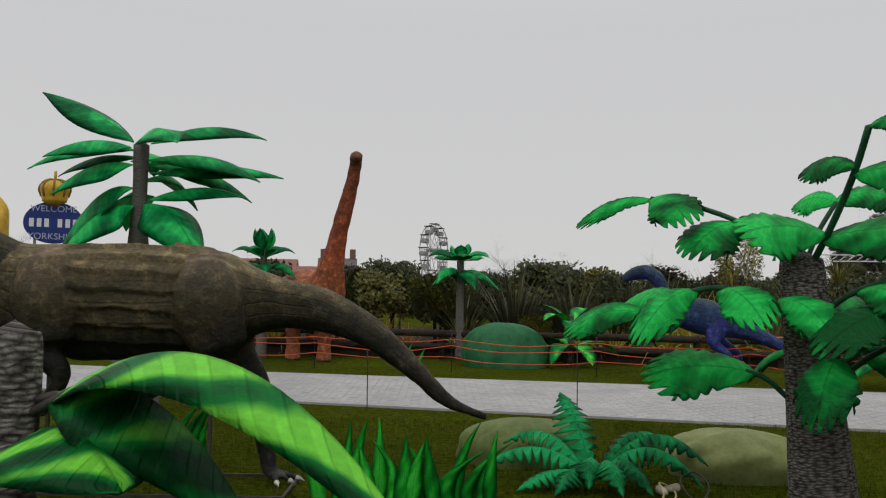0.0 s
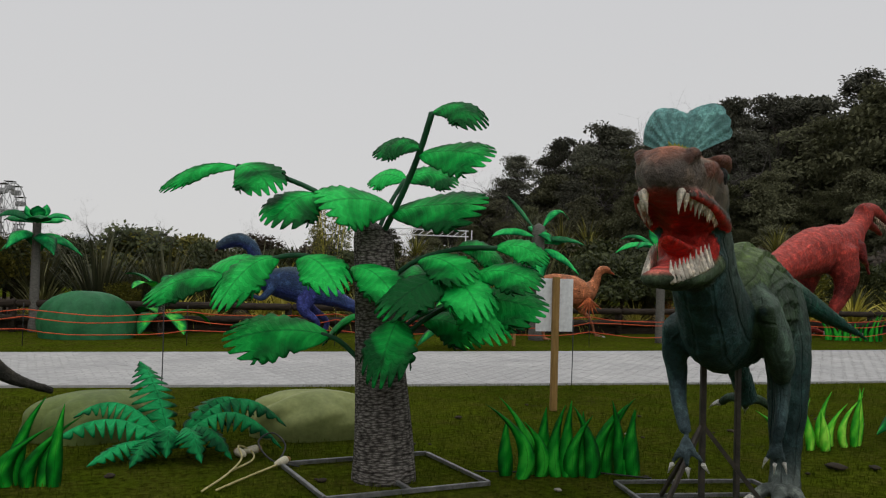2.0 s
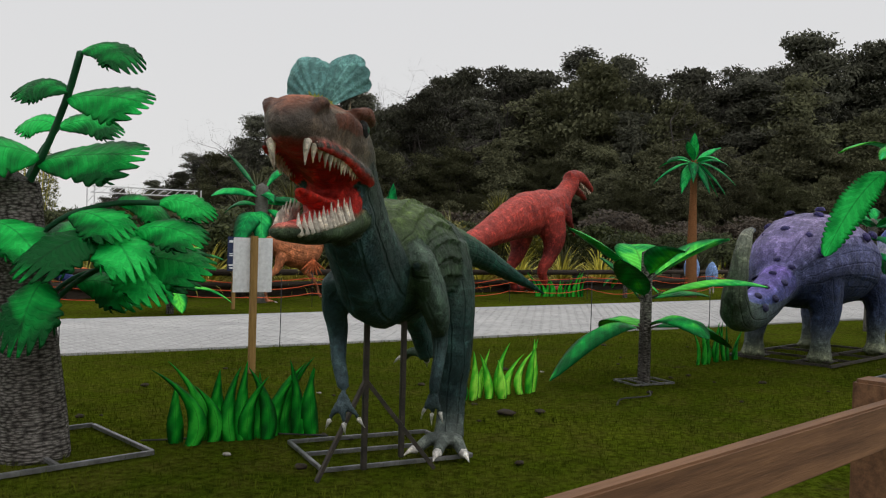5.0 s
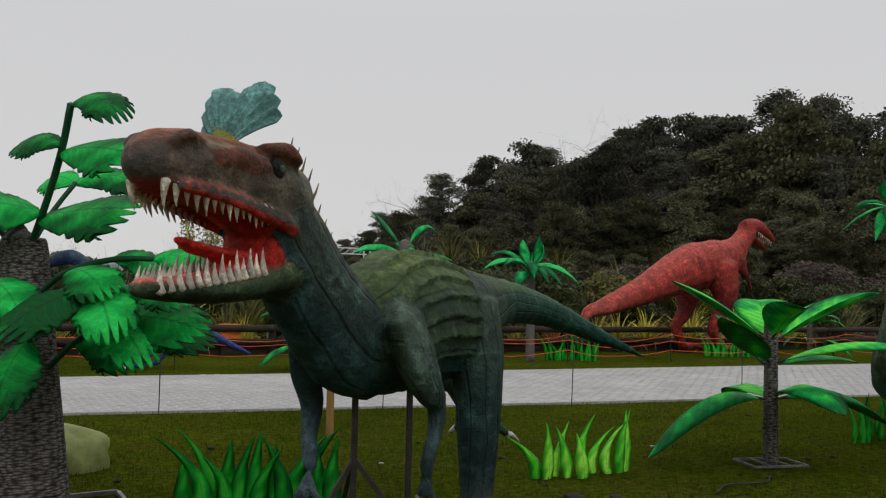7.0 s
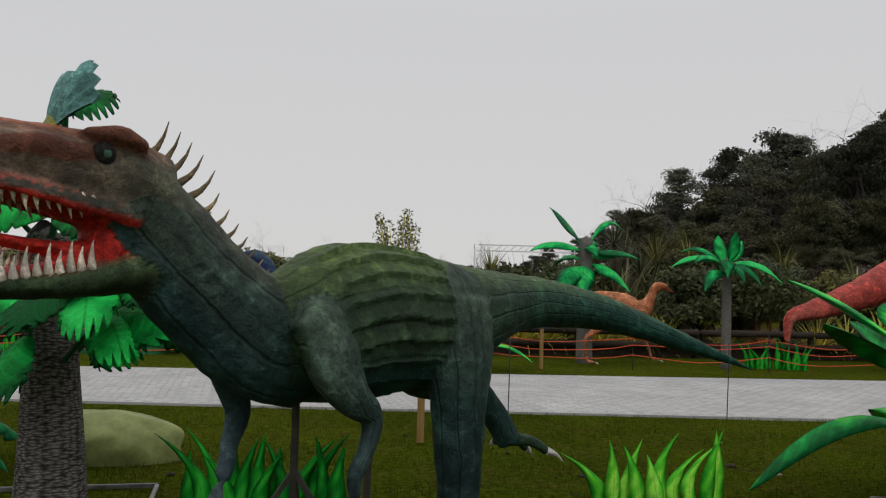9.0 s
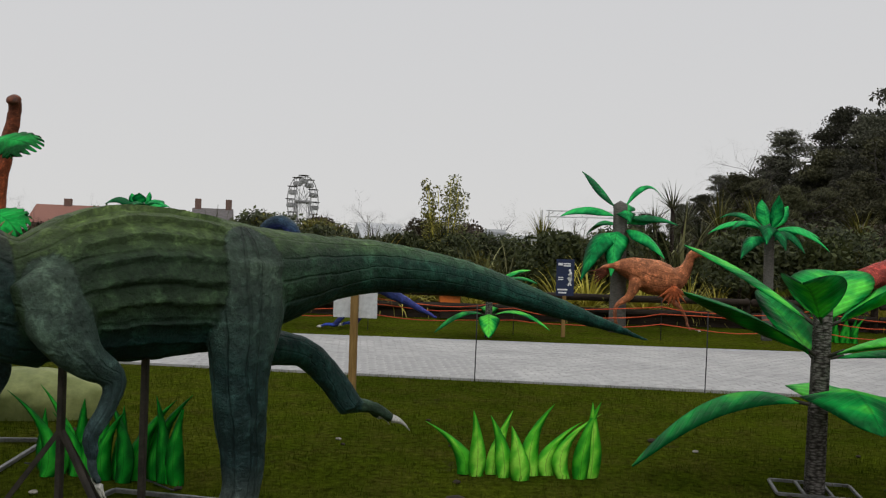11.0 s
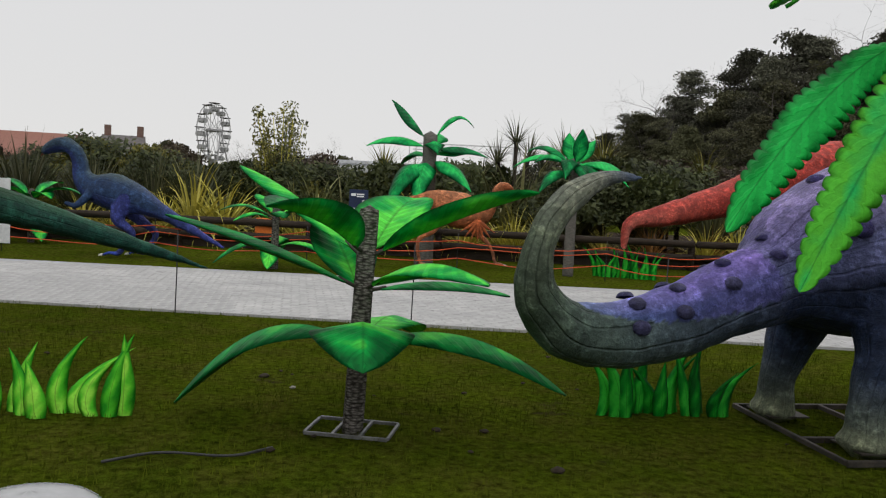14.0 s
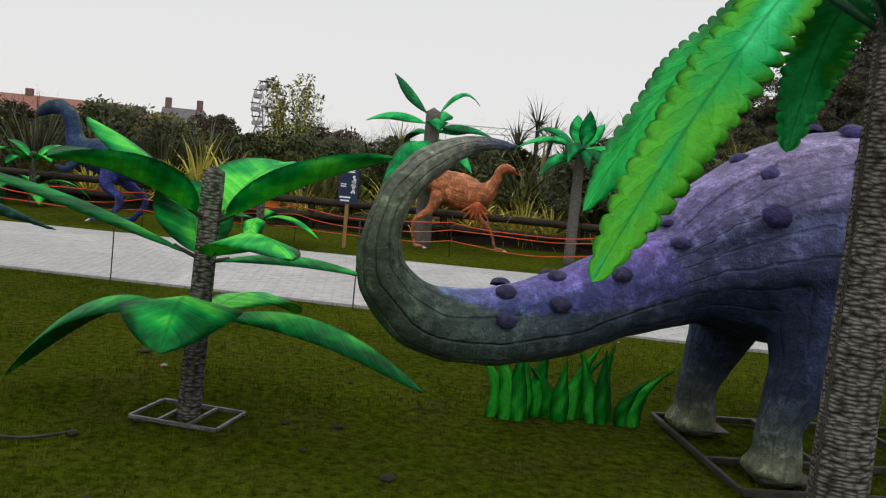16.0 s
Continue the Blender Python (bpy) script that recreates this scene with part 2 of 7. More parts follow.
M_RAIL = simple("stained_rail", (0.085, 0.042, 0.022), (0.25, 0.13, 0.065), 2.0, 0.7, 0.25, bumps=0.4, dist=0.006, stretch=(0.7, 12, 12))
M_LOG = simple("dark_log", (0.018, 0.013, 0.01), (0.06, 0.045, 0.033), 3.0, 0.85, 0.2, bumps=0.6, dist=0.02, stretch=(0.8, 8, 8))
M_STAKE = simple("stake_wood", (0.20, 0.115, 0.035), (0.34, 0.21, 0.075), 4.0, 0.75, 0.2, bumps=0.3, dist=0.004, stretch=(10, 10, 0.8))
M_BOARD = simple("white_board", (0.66, 0.67, 0.68), (0.76, 0.77, 0.78), 3.0, 0.45, 0.4, bumps=0.05)
M_NAVY = simple("navy_sign", (0.008, 0.016, 0.05), (0.014, 0.026, 0.075), 3.0, 0.4, 0.4, bumps=0.05)
M_WHITE = simple("white_print", (0.7, 0.7, 0.7), (0.8, 0.8, 0.8), 3.0, 0.5, 0.3, bumps=0.0)
M_ROPE = simple("orange_rope", (0.50, 0.06, 0.02), (0.72, 0.12, 0.035), 6.0, 0.6, 0.3)
M_ORANGE = simple("orange_plastic", (0.72, 0.16, 0.02), (0.85, 0.22, 0.03), 4.0, 0.4, 0.4, bumps=0.1)
M_CABLE = simple("dark_cable", (0.012, 0.012, 0.013), (0.03, 0.03, 0.03), 12.0, 0.5, 0.4)
M_YCABLE = simple("pale_cable", (0.42, 0.36, 0.14), (0.6, 0.52, 0.24), 12.0, 0.5, 0.4)


# ---- shape helpers ----
def mesh_from(name, verts, faces, material, smooth=True, attrs=None):
    me = bpy.data.meshes.new(name)
    me.from_pydata([tuple(map(float, v)) for v in verts], [], [tuple(map(int, f)) for f in faces])
    for key, values in (attrs or {}).items():
        a = me.attributes.new(key, "FLOAT_VECTOR", "POINT")
        a.data.foreach_set("vector", np.asarray(values, np.float32).ravel())
    if smooth:
        me.polygons.foreach_set("use_smooth", [True] * len(me.polygons))
    me.materials.append(material)
    me.update()
    return me


def part(name, data, parent, label="", m=None):
    """One mesh as a part under a thing or another part. data: a mesh."""
    ob = new(name, data)
    ob.parent = parent
    if m is not None:
        ob.matrix_basis = m
    if label:
        ob["label"] = label
    return ob


def thing(name, m, label, category, group="", kind=""):
    ob = new(name)
    ob.empty_display_size = 0.2
    ob.matrix_basis = m
    return tagged(ob, label, category, group, kind)


def box_bm(bm, sx, sy, sz, m=None, bevel=0.0):
    """A box standing on z = 0 of m, centred in x and y."""
    r = bmesh.ops.create_cube(bm, size=1.0)
    vs = r["verts"]
    bmesh.ops.scale(bm, vec=(sx, sy, sz), verts=vs)
    bmesh.ops.translate(bm, vec=(0, 0, sz / 2), verts=vs)
    if bevel:
        es = list({e for v in vs for e in v.link_edges})
        vs = list({v for f in bmesh.ops.bevel(bm, geom=es, offset=bevel, segments=2, affect="EDGES")["faces"] for v in f.verts} | {v for v in vs if v.is_valid})
    if m is not None:
        bmesh.ops.transform(bm, matrix=m, verts=vs)
    return bm


def bm_mesh(name, bm, material, smooth=False):
    me = bpy.data.meshes.new(name)
    bmesh.ops.recalc_face_normals(bm, faces=bm.faces)
    bm.to_mesh(me)
    bm.free()
    if smooth:
        me.polygons.foreach_set("use_smooth", [True] * len(me.polygons))
    me.materials.append(material)
    return me


def box_mesh(name, sx, sy, sz, material, bevel=0.005, m=None):
    return bm_mesh(name, box_bm(bmesh.new(), sx, sy, sz, m, bevel), material)


def spline(pts, sub):
    """Catmull-Rom through the rows of pts, sub steps a span."""
    p = np.array(pts, float)
    p = np.vstack([2 * p[0] - p[1], p, 2 * p[-1] - p[-2]])
    out = []
    for i in range(1, len(p) - 2):
        for k in range(sub):
            t = k / sub
            a, b, c, d = p[i - 1], p[i], p[i + 1], p[i + 2]
            out.append(0.5 * (2 * b + (c - a) * t + (2 * a - 5 * b + 4 * c - d) * t * t + (3 * b - a - 3 * c + d) * t ** 3))
    out.append(p[-2])
    return np.array(out)


def tube(pts, n=14, sub=5, hint=(0, 0, 1), grid=False):
    """A round-capped loft along rows (x, y, z, half width, half height). Returns verts, faces, samples (centre, size, up, u)."""
    q = spline(pts, sub) if len(pts) > 2 else np.array([np.array(pts[0]) + (np.array(pts[1]) - np.array(pts[0])) * k / sub for k in range(sub + 1)], float)
    c, ab = q[:, :3], np.maximum(q[:, 3:5], 0.002)
    tan = np.gradient(c, axis=0)
    tan /= np.linalg.norm(tan, axis=1)[:, None] + 1e-9
    side = np.cross(tan, np.array(hint, float))
    side /= np.linalg.norm(side, axis=1)[:, None] + 1e-9
    up = np.cross(side, tan)
    ang = np.linspace(0, 2 * np.pi, n, endpoint=False)
    ring = c[:, None] + side[:, None] * (np.cos(ang)[None, :, None] * ab[:, 0, None, None]) + up[:, None] * (np.sin(ang)[None, :, None] * ab[:, 1, None, None])
    verts = ring.reshape(-1, 3)
    m = len(c)
    faces = [(i * n + j, i * n + (j + 1) % n, (i + 1) * n + (j + 1) % n, (i + 1) * n + j) for i in range(m - 1) for j in range(n)]
    r0, r1 = ab[0].mean(), ab[-1].mean()
    verts = np.vstack([verts, c[0] - tan[0] * r0 * 0.6, c[-1] + tan[-1] * r1 * 0.6])
    faces += [(m * n, (j + 1) % n, j) for j in range(n)] + [(m * n + 1, (m - 1) * n + j, (m - 1) * n + (j + 1) % n) for j in range(n)]
    run = np.r_[0, np.cumsum(np.linalg.norm(np.diff(c, axis=0), axis=1))]
    samples = dict(c=c, r=ab.mean(1), b=ab[:, 1], up=up, side=side, u=run, f=np.linspace(0, 1, m))
    if grid:
        rr = max(ab[:, 0].mean(), 0.02)
        g = np.array([(run[i], ang[j] * rr, 0) for i in range(m) for j in range(n)] + [(0, 0, 0), (run[-1], 0, 0)])
        return verts, faces, g[:, [1, 0, 2]]
    return verts, faces, samples


def rod_mesh(name, pts, r, material, n=8, sub=1):
    v, f, _ = tube([(*p, r, r) for p in pts], n, sub, hint=(0.31, 0.17, 0.93))
    return mesh_from(name, v, f, material)


def cone(base, tip, r, bend=(0, 0, 0), n=6, k=4):
    """A curved spike as verts and faces."""
    b, t = np.array(base, float), np.array(tip, float)
    pts = []
    for i in range(k + 1):
        s = i / k
        pts.append((*(b + (t - b) * s + np.array(bend) * s * (1 - s) * 4), r * (1 - s) + 0.001, r * (1 - s) + 0.001))
    v, f, _ = tube(pts, n, 1, hint=(0.2, 0.9, 0.3))
    return v, f


# ---- big lantern figures ----
def statue(name, tubes, extras, voxel, m, label, category, smooth=3, seams=None, studs=()):
    """One mesh: the lofts are fused and smoothed, coloured by the loft that lies nearest, and the extras added.
    tubes: dicts with p (rows), hint, top/mid/low (colours of a loft's upper side, flank and underside, one or a list
    along it); extras: (verts, faces, colour)."""
    vs, fs, sm, off = [], [], [], 0
    for t in tubes:
        v, f, s = tube(t["p"], t.get("n", 18), t.get("sub", 5), t.get("hint", (0, 0, 1)))
        vs.append(v)
        fs += [tuple(i + off for i in q) for q in f]
        off += len(v)
        sm.append(s)
    tmp = new("tmp", mesh_from("tmp", np.vstack(vs), fs, M_STATUE))
    mod = tmp.modifiers.new("fuse", "REMESH")
    mod.mode, mod.voxel_size = "VOXEL", voxel
    me = bpy.data.meshes.new_from_object(tmp.evaluated_get(bpy.context.evaluated_depsgraph_get()))
    old = tmp.data
    bpy.data.objects.remove(tmp)
    bpy.data.meshes.remove(old)
    nv = len(me.vertices)
    p = np.empty(nv * 3)
    me.vertices.foreach_get("co", p)
    p = p.reshape(-1, 3)
    e = np.empty(len(me.edges) * 2, int)
    me.edges.foreach_get("vertices", e)
    e = e.reshape(-1, 2)
    deg = np.bincount(e.ravel(), minlength=nv)[:, None]
    for _ in range(smooth):
        acc = np.zeros_like(p)
        for k in range(3):
            acc[:, k] = np.bincount(e[:, 0], p[e[:, 1], k], nv) + np.bincount(e[:, 1], p[e[:, 0], k], nv)
        p = 0.5 * p + 0.5 * acc / np.maximum(deg, 1)
    best = np.full(nv, 1e9)
    paint, grid, ribbing = np.zeros((nv, 3)), np.zeros((nv, 3)), np.zeros((nv, 3))
    for t, s in zip(tubes, sm):
        d = np.linalg.norm(p[:, None] - s["c"][None], axis=2) / s["r"][None]
        i = d.argmin(1)
        d = d[np.arange(nv), i]
        hit = d < best
        best[hit] = d[hit]
        rel = p - s["c"][i]
        up = (rel * s["up"][i]).sum(1) / s["b"][i]
        lat = (rel * s["side"][i]).sum(1)
        cols = []
        for key in ("top", "mid", "low"):
            c = t.get(key, t["mid"])
            c = np.array([c] if not isinstance(c[0], tuple) else c, float)
            x = s["f"][i] * (len(c) - 1)
            j = np.clip(x.astype(int), 0, max(len(c) - 2, 0))
            fr = (x - j)[:, None]
            cols.append(c[j] * (1 - fr) + c[np.minimum(j + 1, len(c) - 1)] * fr)
        top, middle, low = cols
        # blend to top on the upper side and to low underneath
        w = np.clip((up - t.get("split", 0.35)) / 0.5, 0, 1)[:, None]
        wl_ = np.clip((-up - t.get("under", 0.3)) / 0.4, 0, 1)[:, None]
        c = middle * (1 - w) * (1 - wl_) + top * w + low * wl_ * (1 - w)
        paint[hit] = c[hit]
        ang = np.arctan2(up, lat / s["r"][i])
        g = np.stack([s["u"][i], ang * s["r"].max(), np.full(nv, t.get("seam", 0.0))], 1)
        grid[hit] = g[hit]
        ribbing[hit] = 0
        if "ribs" in t:
            f0, f1, count, amp = t["ribs"]
            theta = np.abs((ang - np.pi / 2 + np.pi) % (2 * np.pi) - np.pi)
            saw = (theta * count / np.pi + 0.15 * np.sin(s["u"][i] * 2.3)) % 1.0
            fr_ = s["f"][i]
            win = np.clip((fr_ - f0) / 0.012, 0, 1) * np.clip((f1 - fr_) / 0.012, 0, 1)
            away = rel / (np.linalg.norm(rel, axis=1)[:, None] + 1e-9)
            ribbing[hit] = (away * (amp * win * (saw ** 1.5 - 0.6))[:, None])[hit]
    crumple = np.array([noise.noise_vector(Vector(q) * (0.16 / voxel)) for q in p]) * voxel * 0.45
    p = p + ribbing + crumple
    faces = [tuple(q.vertices) for q in me.polygons]
    bpy.data.meshes.remove(me)
    vs, off = [p], nv
    pc, gc = [paint], [grid]
    for v, f, c in extras:
        v = np.array(v, float)
        vs.append(v)
        faces += [tuple(i + off for i in q) for q in f]
        off += len(v)
        pc.append(np.tile(np.array(c, float), (len(v), 1)))
        gc.append(np.c_[v[:, 0], v[:, 2], np.zeros(len(v))])
    me = mesh_from(name, np.vstack(vs), faces, M_STATUE, True, {"paint": np.vstack(pc), "grid": np.vstack(gc)})
    ob = new(name, me)
    ob.matrix_basis = m
    return tagged(ob, label, category)


def toes(at, ahead, spread, length, r, claw, colour, up=(0, 0, 1), n=3):
    """Toe lofts and claw spikes from a foot, fanned round the way it points."""
    at, ahead, up = np.array(at, float), np.array(ahead, float), np.array(up, float)
    side = np.cross(up, ahead)
    lofts, claws = [], []
    for k in range(n):
        a = (k - (n - 1) / 2) * spread
        d = ahead * math.cos(a) + side * math.sin(a)
        mid_p, tip = at + d * length * 0.55 + up * r * 0.6, at + d * length - up * r * 0.3
        lofts.append(dict(p=[(*at, r, r), (*mid_p, r * 0.85, r * 0.85), (*tip, r * 0.65, r * 0.65)], hint=tuple(up + 0.01), mid=colour, n=10))
        v, f = cone(tip + d * r * 0.2, tip + d * (claw + r * 0.4) - up * claw * 0.35, r * 0.6, up * claw * 0.12)
        claws.append((v, f, (0.62, 0.60, 0.55)))
    return lofts, claws


# ---- leaves ----
def bez(a, c, b, t):
    return a * (1 - t) ** 2 + 2 * c * t * (1 - t) + b * t * t


def leaf_mesh(base, tip, width, bulge, material, fold=0.25, roll=0.0, wide_at=0.4, teeth=0, depth=0.12, thick=0.012, n=14, blunt=0.0, wave_amp=0.0, sharp=2.0, fan=False):
    """A stretched-cloth leaf from base to tip: an arched rib, raised or hanging sides, a thin edge. teeth: lobes a side."""
    base, tip = Vector(base), Vector(tip)
    d = tip - base
    ctrl = (base + tip) / 2 + Vector((0, 0, bulge * 2))
    flat = Vector((d.x, d.y, 0))
    if flat.length < 0.05 * d.length:
        flat = Vector((1, 0, 0))
    side0 = Vector((0, 0, 1)).cross(flat.normalized())
    if teeth:
        n = max(n, teeth * 6)
    across = (-1, -0.6, 0.0, 0.6, 1)
    verts, attrs = [], []
    for i in range(n + 1):
        t = i / n
        c = bez(base, ctrl, tip, t)
        tan = (bez(base, ctrl, tip, min(t + 0.02, 1)) - bez(base, ctrl, tip, max(t - 0.02, 0))).normalized()
        side = Matrix.Rotation(roll, 3, tan) @ side0
        side = (side - tan * side.dot(tan)).normalized()
        up = tan.cross(side)
        if up.z < 0 and abs(roll) < 1.2:
            up = -up
        x = t / wide_at / 2 if t < wide_at else 0.5 + (t - wide_at) / (1 - wide_at) / 2
        w = math.sin(math.pi * min(max(x, 0), 1)) ** (max(0.8 - 0.25 * blunt, 0.3) if t < wide_at else max(0.9 - 0.5 * blunt, 0.22))
        if fan:
            w = math.sin(math.pi * min(max(x, 0), 1)) ** (0.8 if t < wide_at else 0.3)
        w = max(w, 0.03) * width / 2
        if teeth:
            ph = (t * teeth) % 1.0
            deep = (0.6 + 0.8 * abs(math.sin(12.9 * int(t * teeth) + 7.1 * base.x))) * (0.15 + 1.1 * t if fan else 1)
            w *= 1 - depth * deep * abs(2 * ph - 1) ** sharp * 1.6
        for s in across:
            q = c + side * (s * w) + up * (fold * abs(s) * w + wave_amp * math.sin(t * 19 + s * 2) * abs(s))
            verts.append(q)
            attrs.append((t, s, 0))
        for s in across[1:4]:
            q = c + side * (s * w) + up * (fold * abs(s) * w - thick)
            verts.append(q)
            attrs.append((t, s, 0))
    faces = []
    for i in range(n):
        a, b = i * 8, (i + 1) * 8
        for k in range(4):
            faces.append((a + k, b + k, b + k + 1, a + k + 1))
        lo = (0, 5, 6, 7, 4)
        for k in range(4):
            faces.append((a + lo[k + 1], b + lo[k + 1], b + lo[k], a + lo[k]))
    me = mesh_from("leaf", verts, faces, material, True, {"leaf": attrs})
    return me


def trunk_mesh(pts, material, n=20, sub=6):
    v, f, g = tube(pts, n, sub, hint=(0, 1, 0), grid=True)
    return mesh_from("trunk", v, f, material, True, {"grid": g})


def frame_parts(parent, w, d, bars=2, r=0.02, material=None, at=Matrix()):
    """A welded ground frame: long bars and cross bars, each a part."""
    material = material or M_STEEL
    for y in (-d / 2, d / 2):
        part("frame_bar", box_mesh("frame_bar", w, r * 2, r * 2, material, 0.003), parent, m=at @ pose(0, y, 0.002))
    for k in range(bars + 2):
        x = -w / 2 + w * k / (bars + 1)
        part("frame_bar", box_mesh("frame_bar", r * 2, d - r * 2 - 0.004, r * 1.8, material, 0.003), parent, m=at @ pose(x, 0, 0.003))


def grass_clump(x, y, rz, length, count, height, material, seed, label, group="cloth grass clumps"):
    """Upright cloth blades in a row on the lawn."""
    rnd = random.Random(seed)
    th = thing("grass_clump", pose(x, y, 0, 0, 0, rz), label, "artificial grass", group)
    for k in range(count):
        s = (k + 0.5) / count
        bx, by = (s - 0.5) * length * 0.92 + rnd.uniform(-0.02, 0.02), rnd.uniform(-0.08, 0.08)
        lean = (s - 0.5) * length * 0.25 + rnd.uniform(-0.2, 0.24)
        h = height * rnd.uniform(0.62, 1.0)
        side = Vector((bx + lean, by + rnd.uniform(-0.05, 0.05), h))
        me = blade_mesh((bx, by, -0.005), side, rnd.uniform(0.11, 0.155), lean * 1.1 + rnd.uniform(-0.1, 0.1), material)
        part("blade", me, th)
    return th


def blade_mesh(base, tip, width, bend, material, n=9):
    """One stuffed grass blade: wide at the foot, curved, pointed, with a ridge."""
    base, tip = Vector(base), Vector(tip)
    verts, attrs, faces = [], [], []
    for i in range(n + 1):
        t = i / n
        c = base.lerp(tip, t) - Vector((bend * 4 * t * (1 - t) * 0.35, 0, 0))
        w = width / 2 * (0.78 + 0.22 * math.sin(math.pi * min(t * 1.6, 1))) * (1 - t ** 2.4) + 0.002
        for s, dep in ((-1, 0), (-0.45, 0.7), (0, 1), (0.45, 0.7), (1, 0), (0, -0.6)):
            verts.append(c + Vector((s * w, -dep * w * 0.42, 0)))
            attrs.append((t, s, 0))
    for i in range(n):
        a, b = i * 6, i * 6 + 6
        for k in range(6):
            j = (k + 1) % 6
            faces.append((a + k, a + j, b + j, b + k))
    return mesh_from("blade", verts, faces, material, True, {"leaf": attrs})


def lance_palm(m, label, trunk_h, trunk_r, leaves, material, group="cloth palms", bend=0.0, frame=0.0, trunk_mat=None, name="cloth_palm"):
    """A trunk with leaves; leaves: (base height, azimuth in degrees, reach, rise of the tip, width, bulge)."""
    th = thing(name, m, label, "artificial palm", group)
    top = trunk_h
    part("trunk", trunk_mesh([(0, 0, -0.02, trunk_r[0], trunk_r[0]), (bend * 0.3, 0, top * 0.35, (trunk_r[0] + trunk_r[1]) / 2, (trunk_r[0] + trunk_r[1]) / 2),
                              (bend * 0.7, 0, top * 0.75, trunk_r[1], trunk_r[1]), (bend, 0, top, trunk_r[1], trunk_r[1])], trunk_mat or M_WEAVE), th)
    for bz, az, reach, rise, width, bulge in leaves:
        a = radians(az)
        x0 = bend * bz / top
        b0 = (x0 + math.cos(a) * trunk_r[1] * 0.8, math.sin(a) * trunk_r[1] * 0.8, bz)
        tip = (x0 + math.cos(a) * reach, math.sin(a) * reach, bz + rise)
        part("leaf", leaf_mesh(b0, tip, width * 1.65, bulge, material, -0.35, 0.35 * math.cos(a)), th)
    if frame:
        frame_parts(th, frame, frame)
    return th


# ---- ground, path and planting bed ----
def near_edge(x):
    return 11.85 - 0.235 * x + 0.0015 * x * x


def far_edge(x):
    return 16.15 - 0.165 * x + 0.001 * x * x


def bed_edge(x):
    return 21.4 - 0.17 * x + 0.0015 * x * x


bm = bmesh.new()
xs = [-600, -200, -80, -40] + [-30 + 1.5 * i for i in range(54)] + [60, 90, 200, 600]
ys = [-600, -120, -40, -10] + [-4 + 1.5 * i for i in range(30)] + [50, 70, 120, 300, 900]
grid_v = [[bm.verts.new((x, y, (0.02 * noise.noise((x * 0.4, y * 0.4, 0)) - 0.012) if 3 < y < 10 and abs(x) < 50 else -0.012)) for x in xs] for y in ys]
for i in range(len(ys) - 1):
    for j in range(len(xs) - 1):
        bm.faces.new((grid_v[i][j], grid_v[i][j + 1], grid_v[i + 1][j + 1], grid_v[i + 1][j]))
tagged(new("ground", bm_mesh("ground", bm, M_LAWN, True)), "short mossy winter lawn with muddy patches", "lawn", kind="structure")


def strip(name, lo, hi, x0, x1, z0, z1, material, label, category, step=0.75):
    """A slab between two edge lines, with its sides."""
    v, f = [], []
    n = int((x1 - x0) / step)
    for i in range(n + 1):
        x = x0 + (x1 - x0) * i / n
        a, b = lo(x), hi(x)
        v += [(x, a, z0), (x, a, z1), (x, b, z1), (x, b, z0)]
    for i in range(n):
        p, q = i * 4, i * 4 + 4
        f += [(p + k, q + k, q + k + 1, p + k + 1) for k in range(3)]
    ob = new(name, mesh_from(name, v, f, material, False))
    return tagged(ob, label, category, kind="structure")


path = strip("pavement", near_edge, far_edge, -26, 48, -0.03, 0.0196, M_BED, "pale laid paving curving across the lawn", "footpath")
strip("planting_bed", bed_edge, lambda x: bed_edge(x) + 16, -45, 62, -0.03, 0.12, M_SOIL, "dark mulched bed behind the low log fence", "planting bed", 1.5)


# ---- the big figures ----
# dark for the underside, middle, and light for the back
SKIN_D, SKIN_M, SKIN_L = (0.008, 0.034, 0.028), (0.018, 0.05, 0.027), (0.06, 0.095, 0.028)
RED_IN = (0.42, 0.025, 0.018)


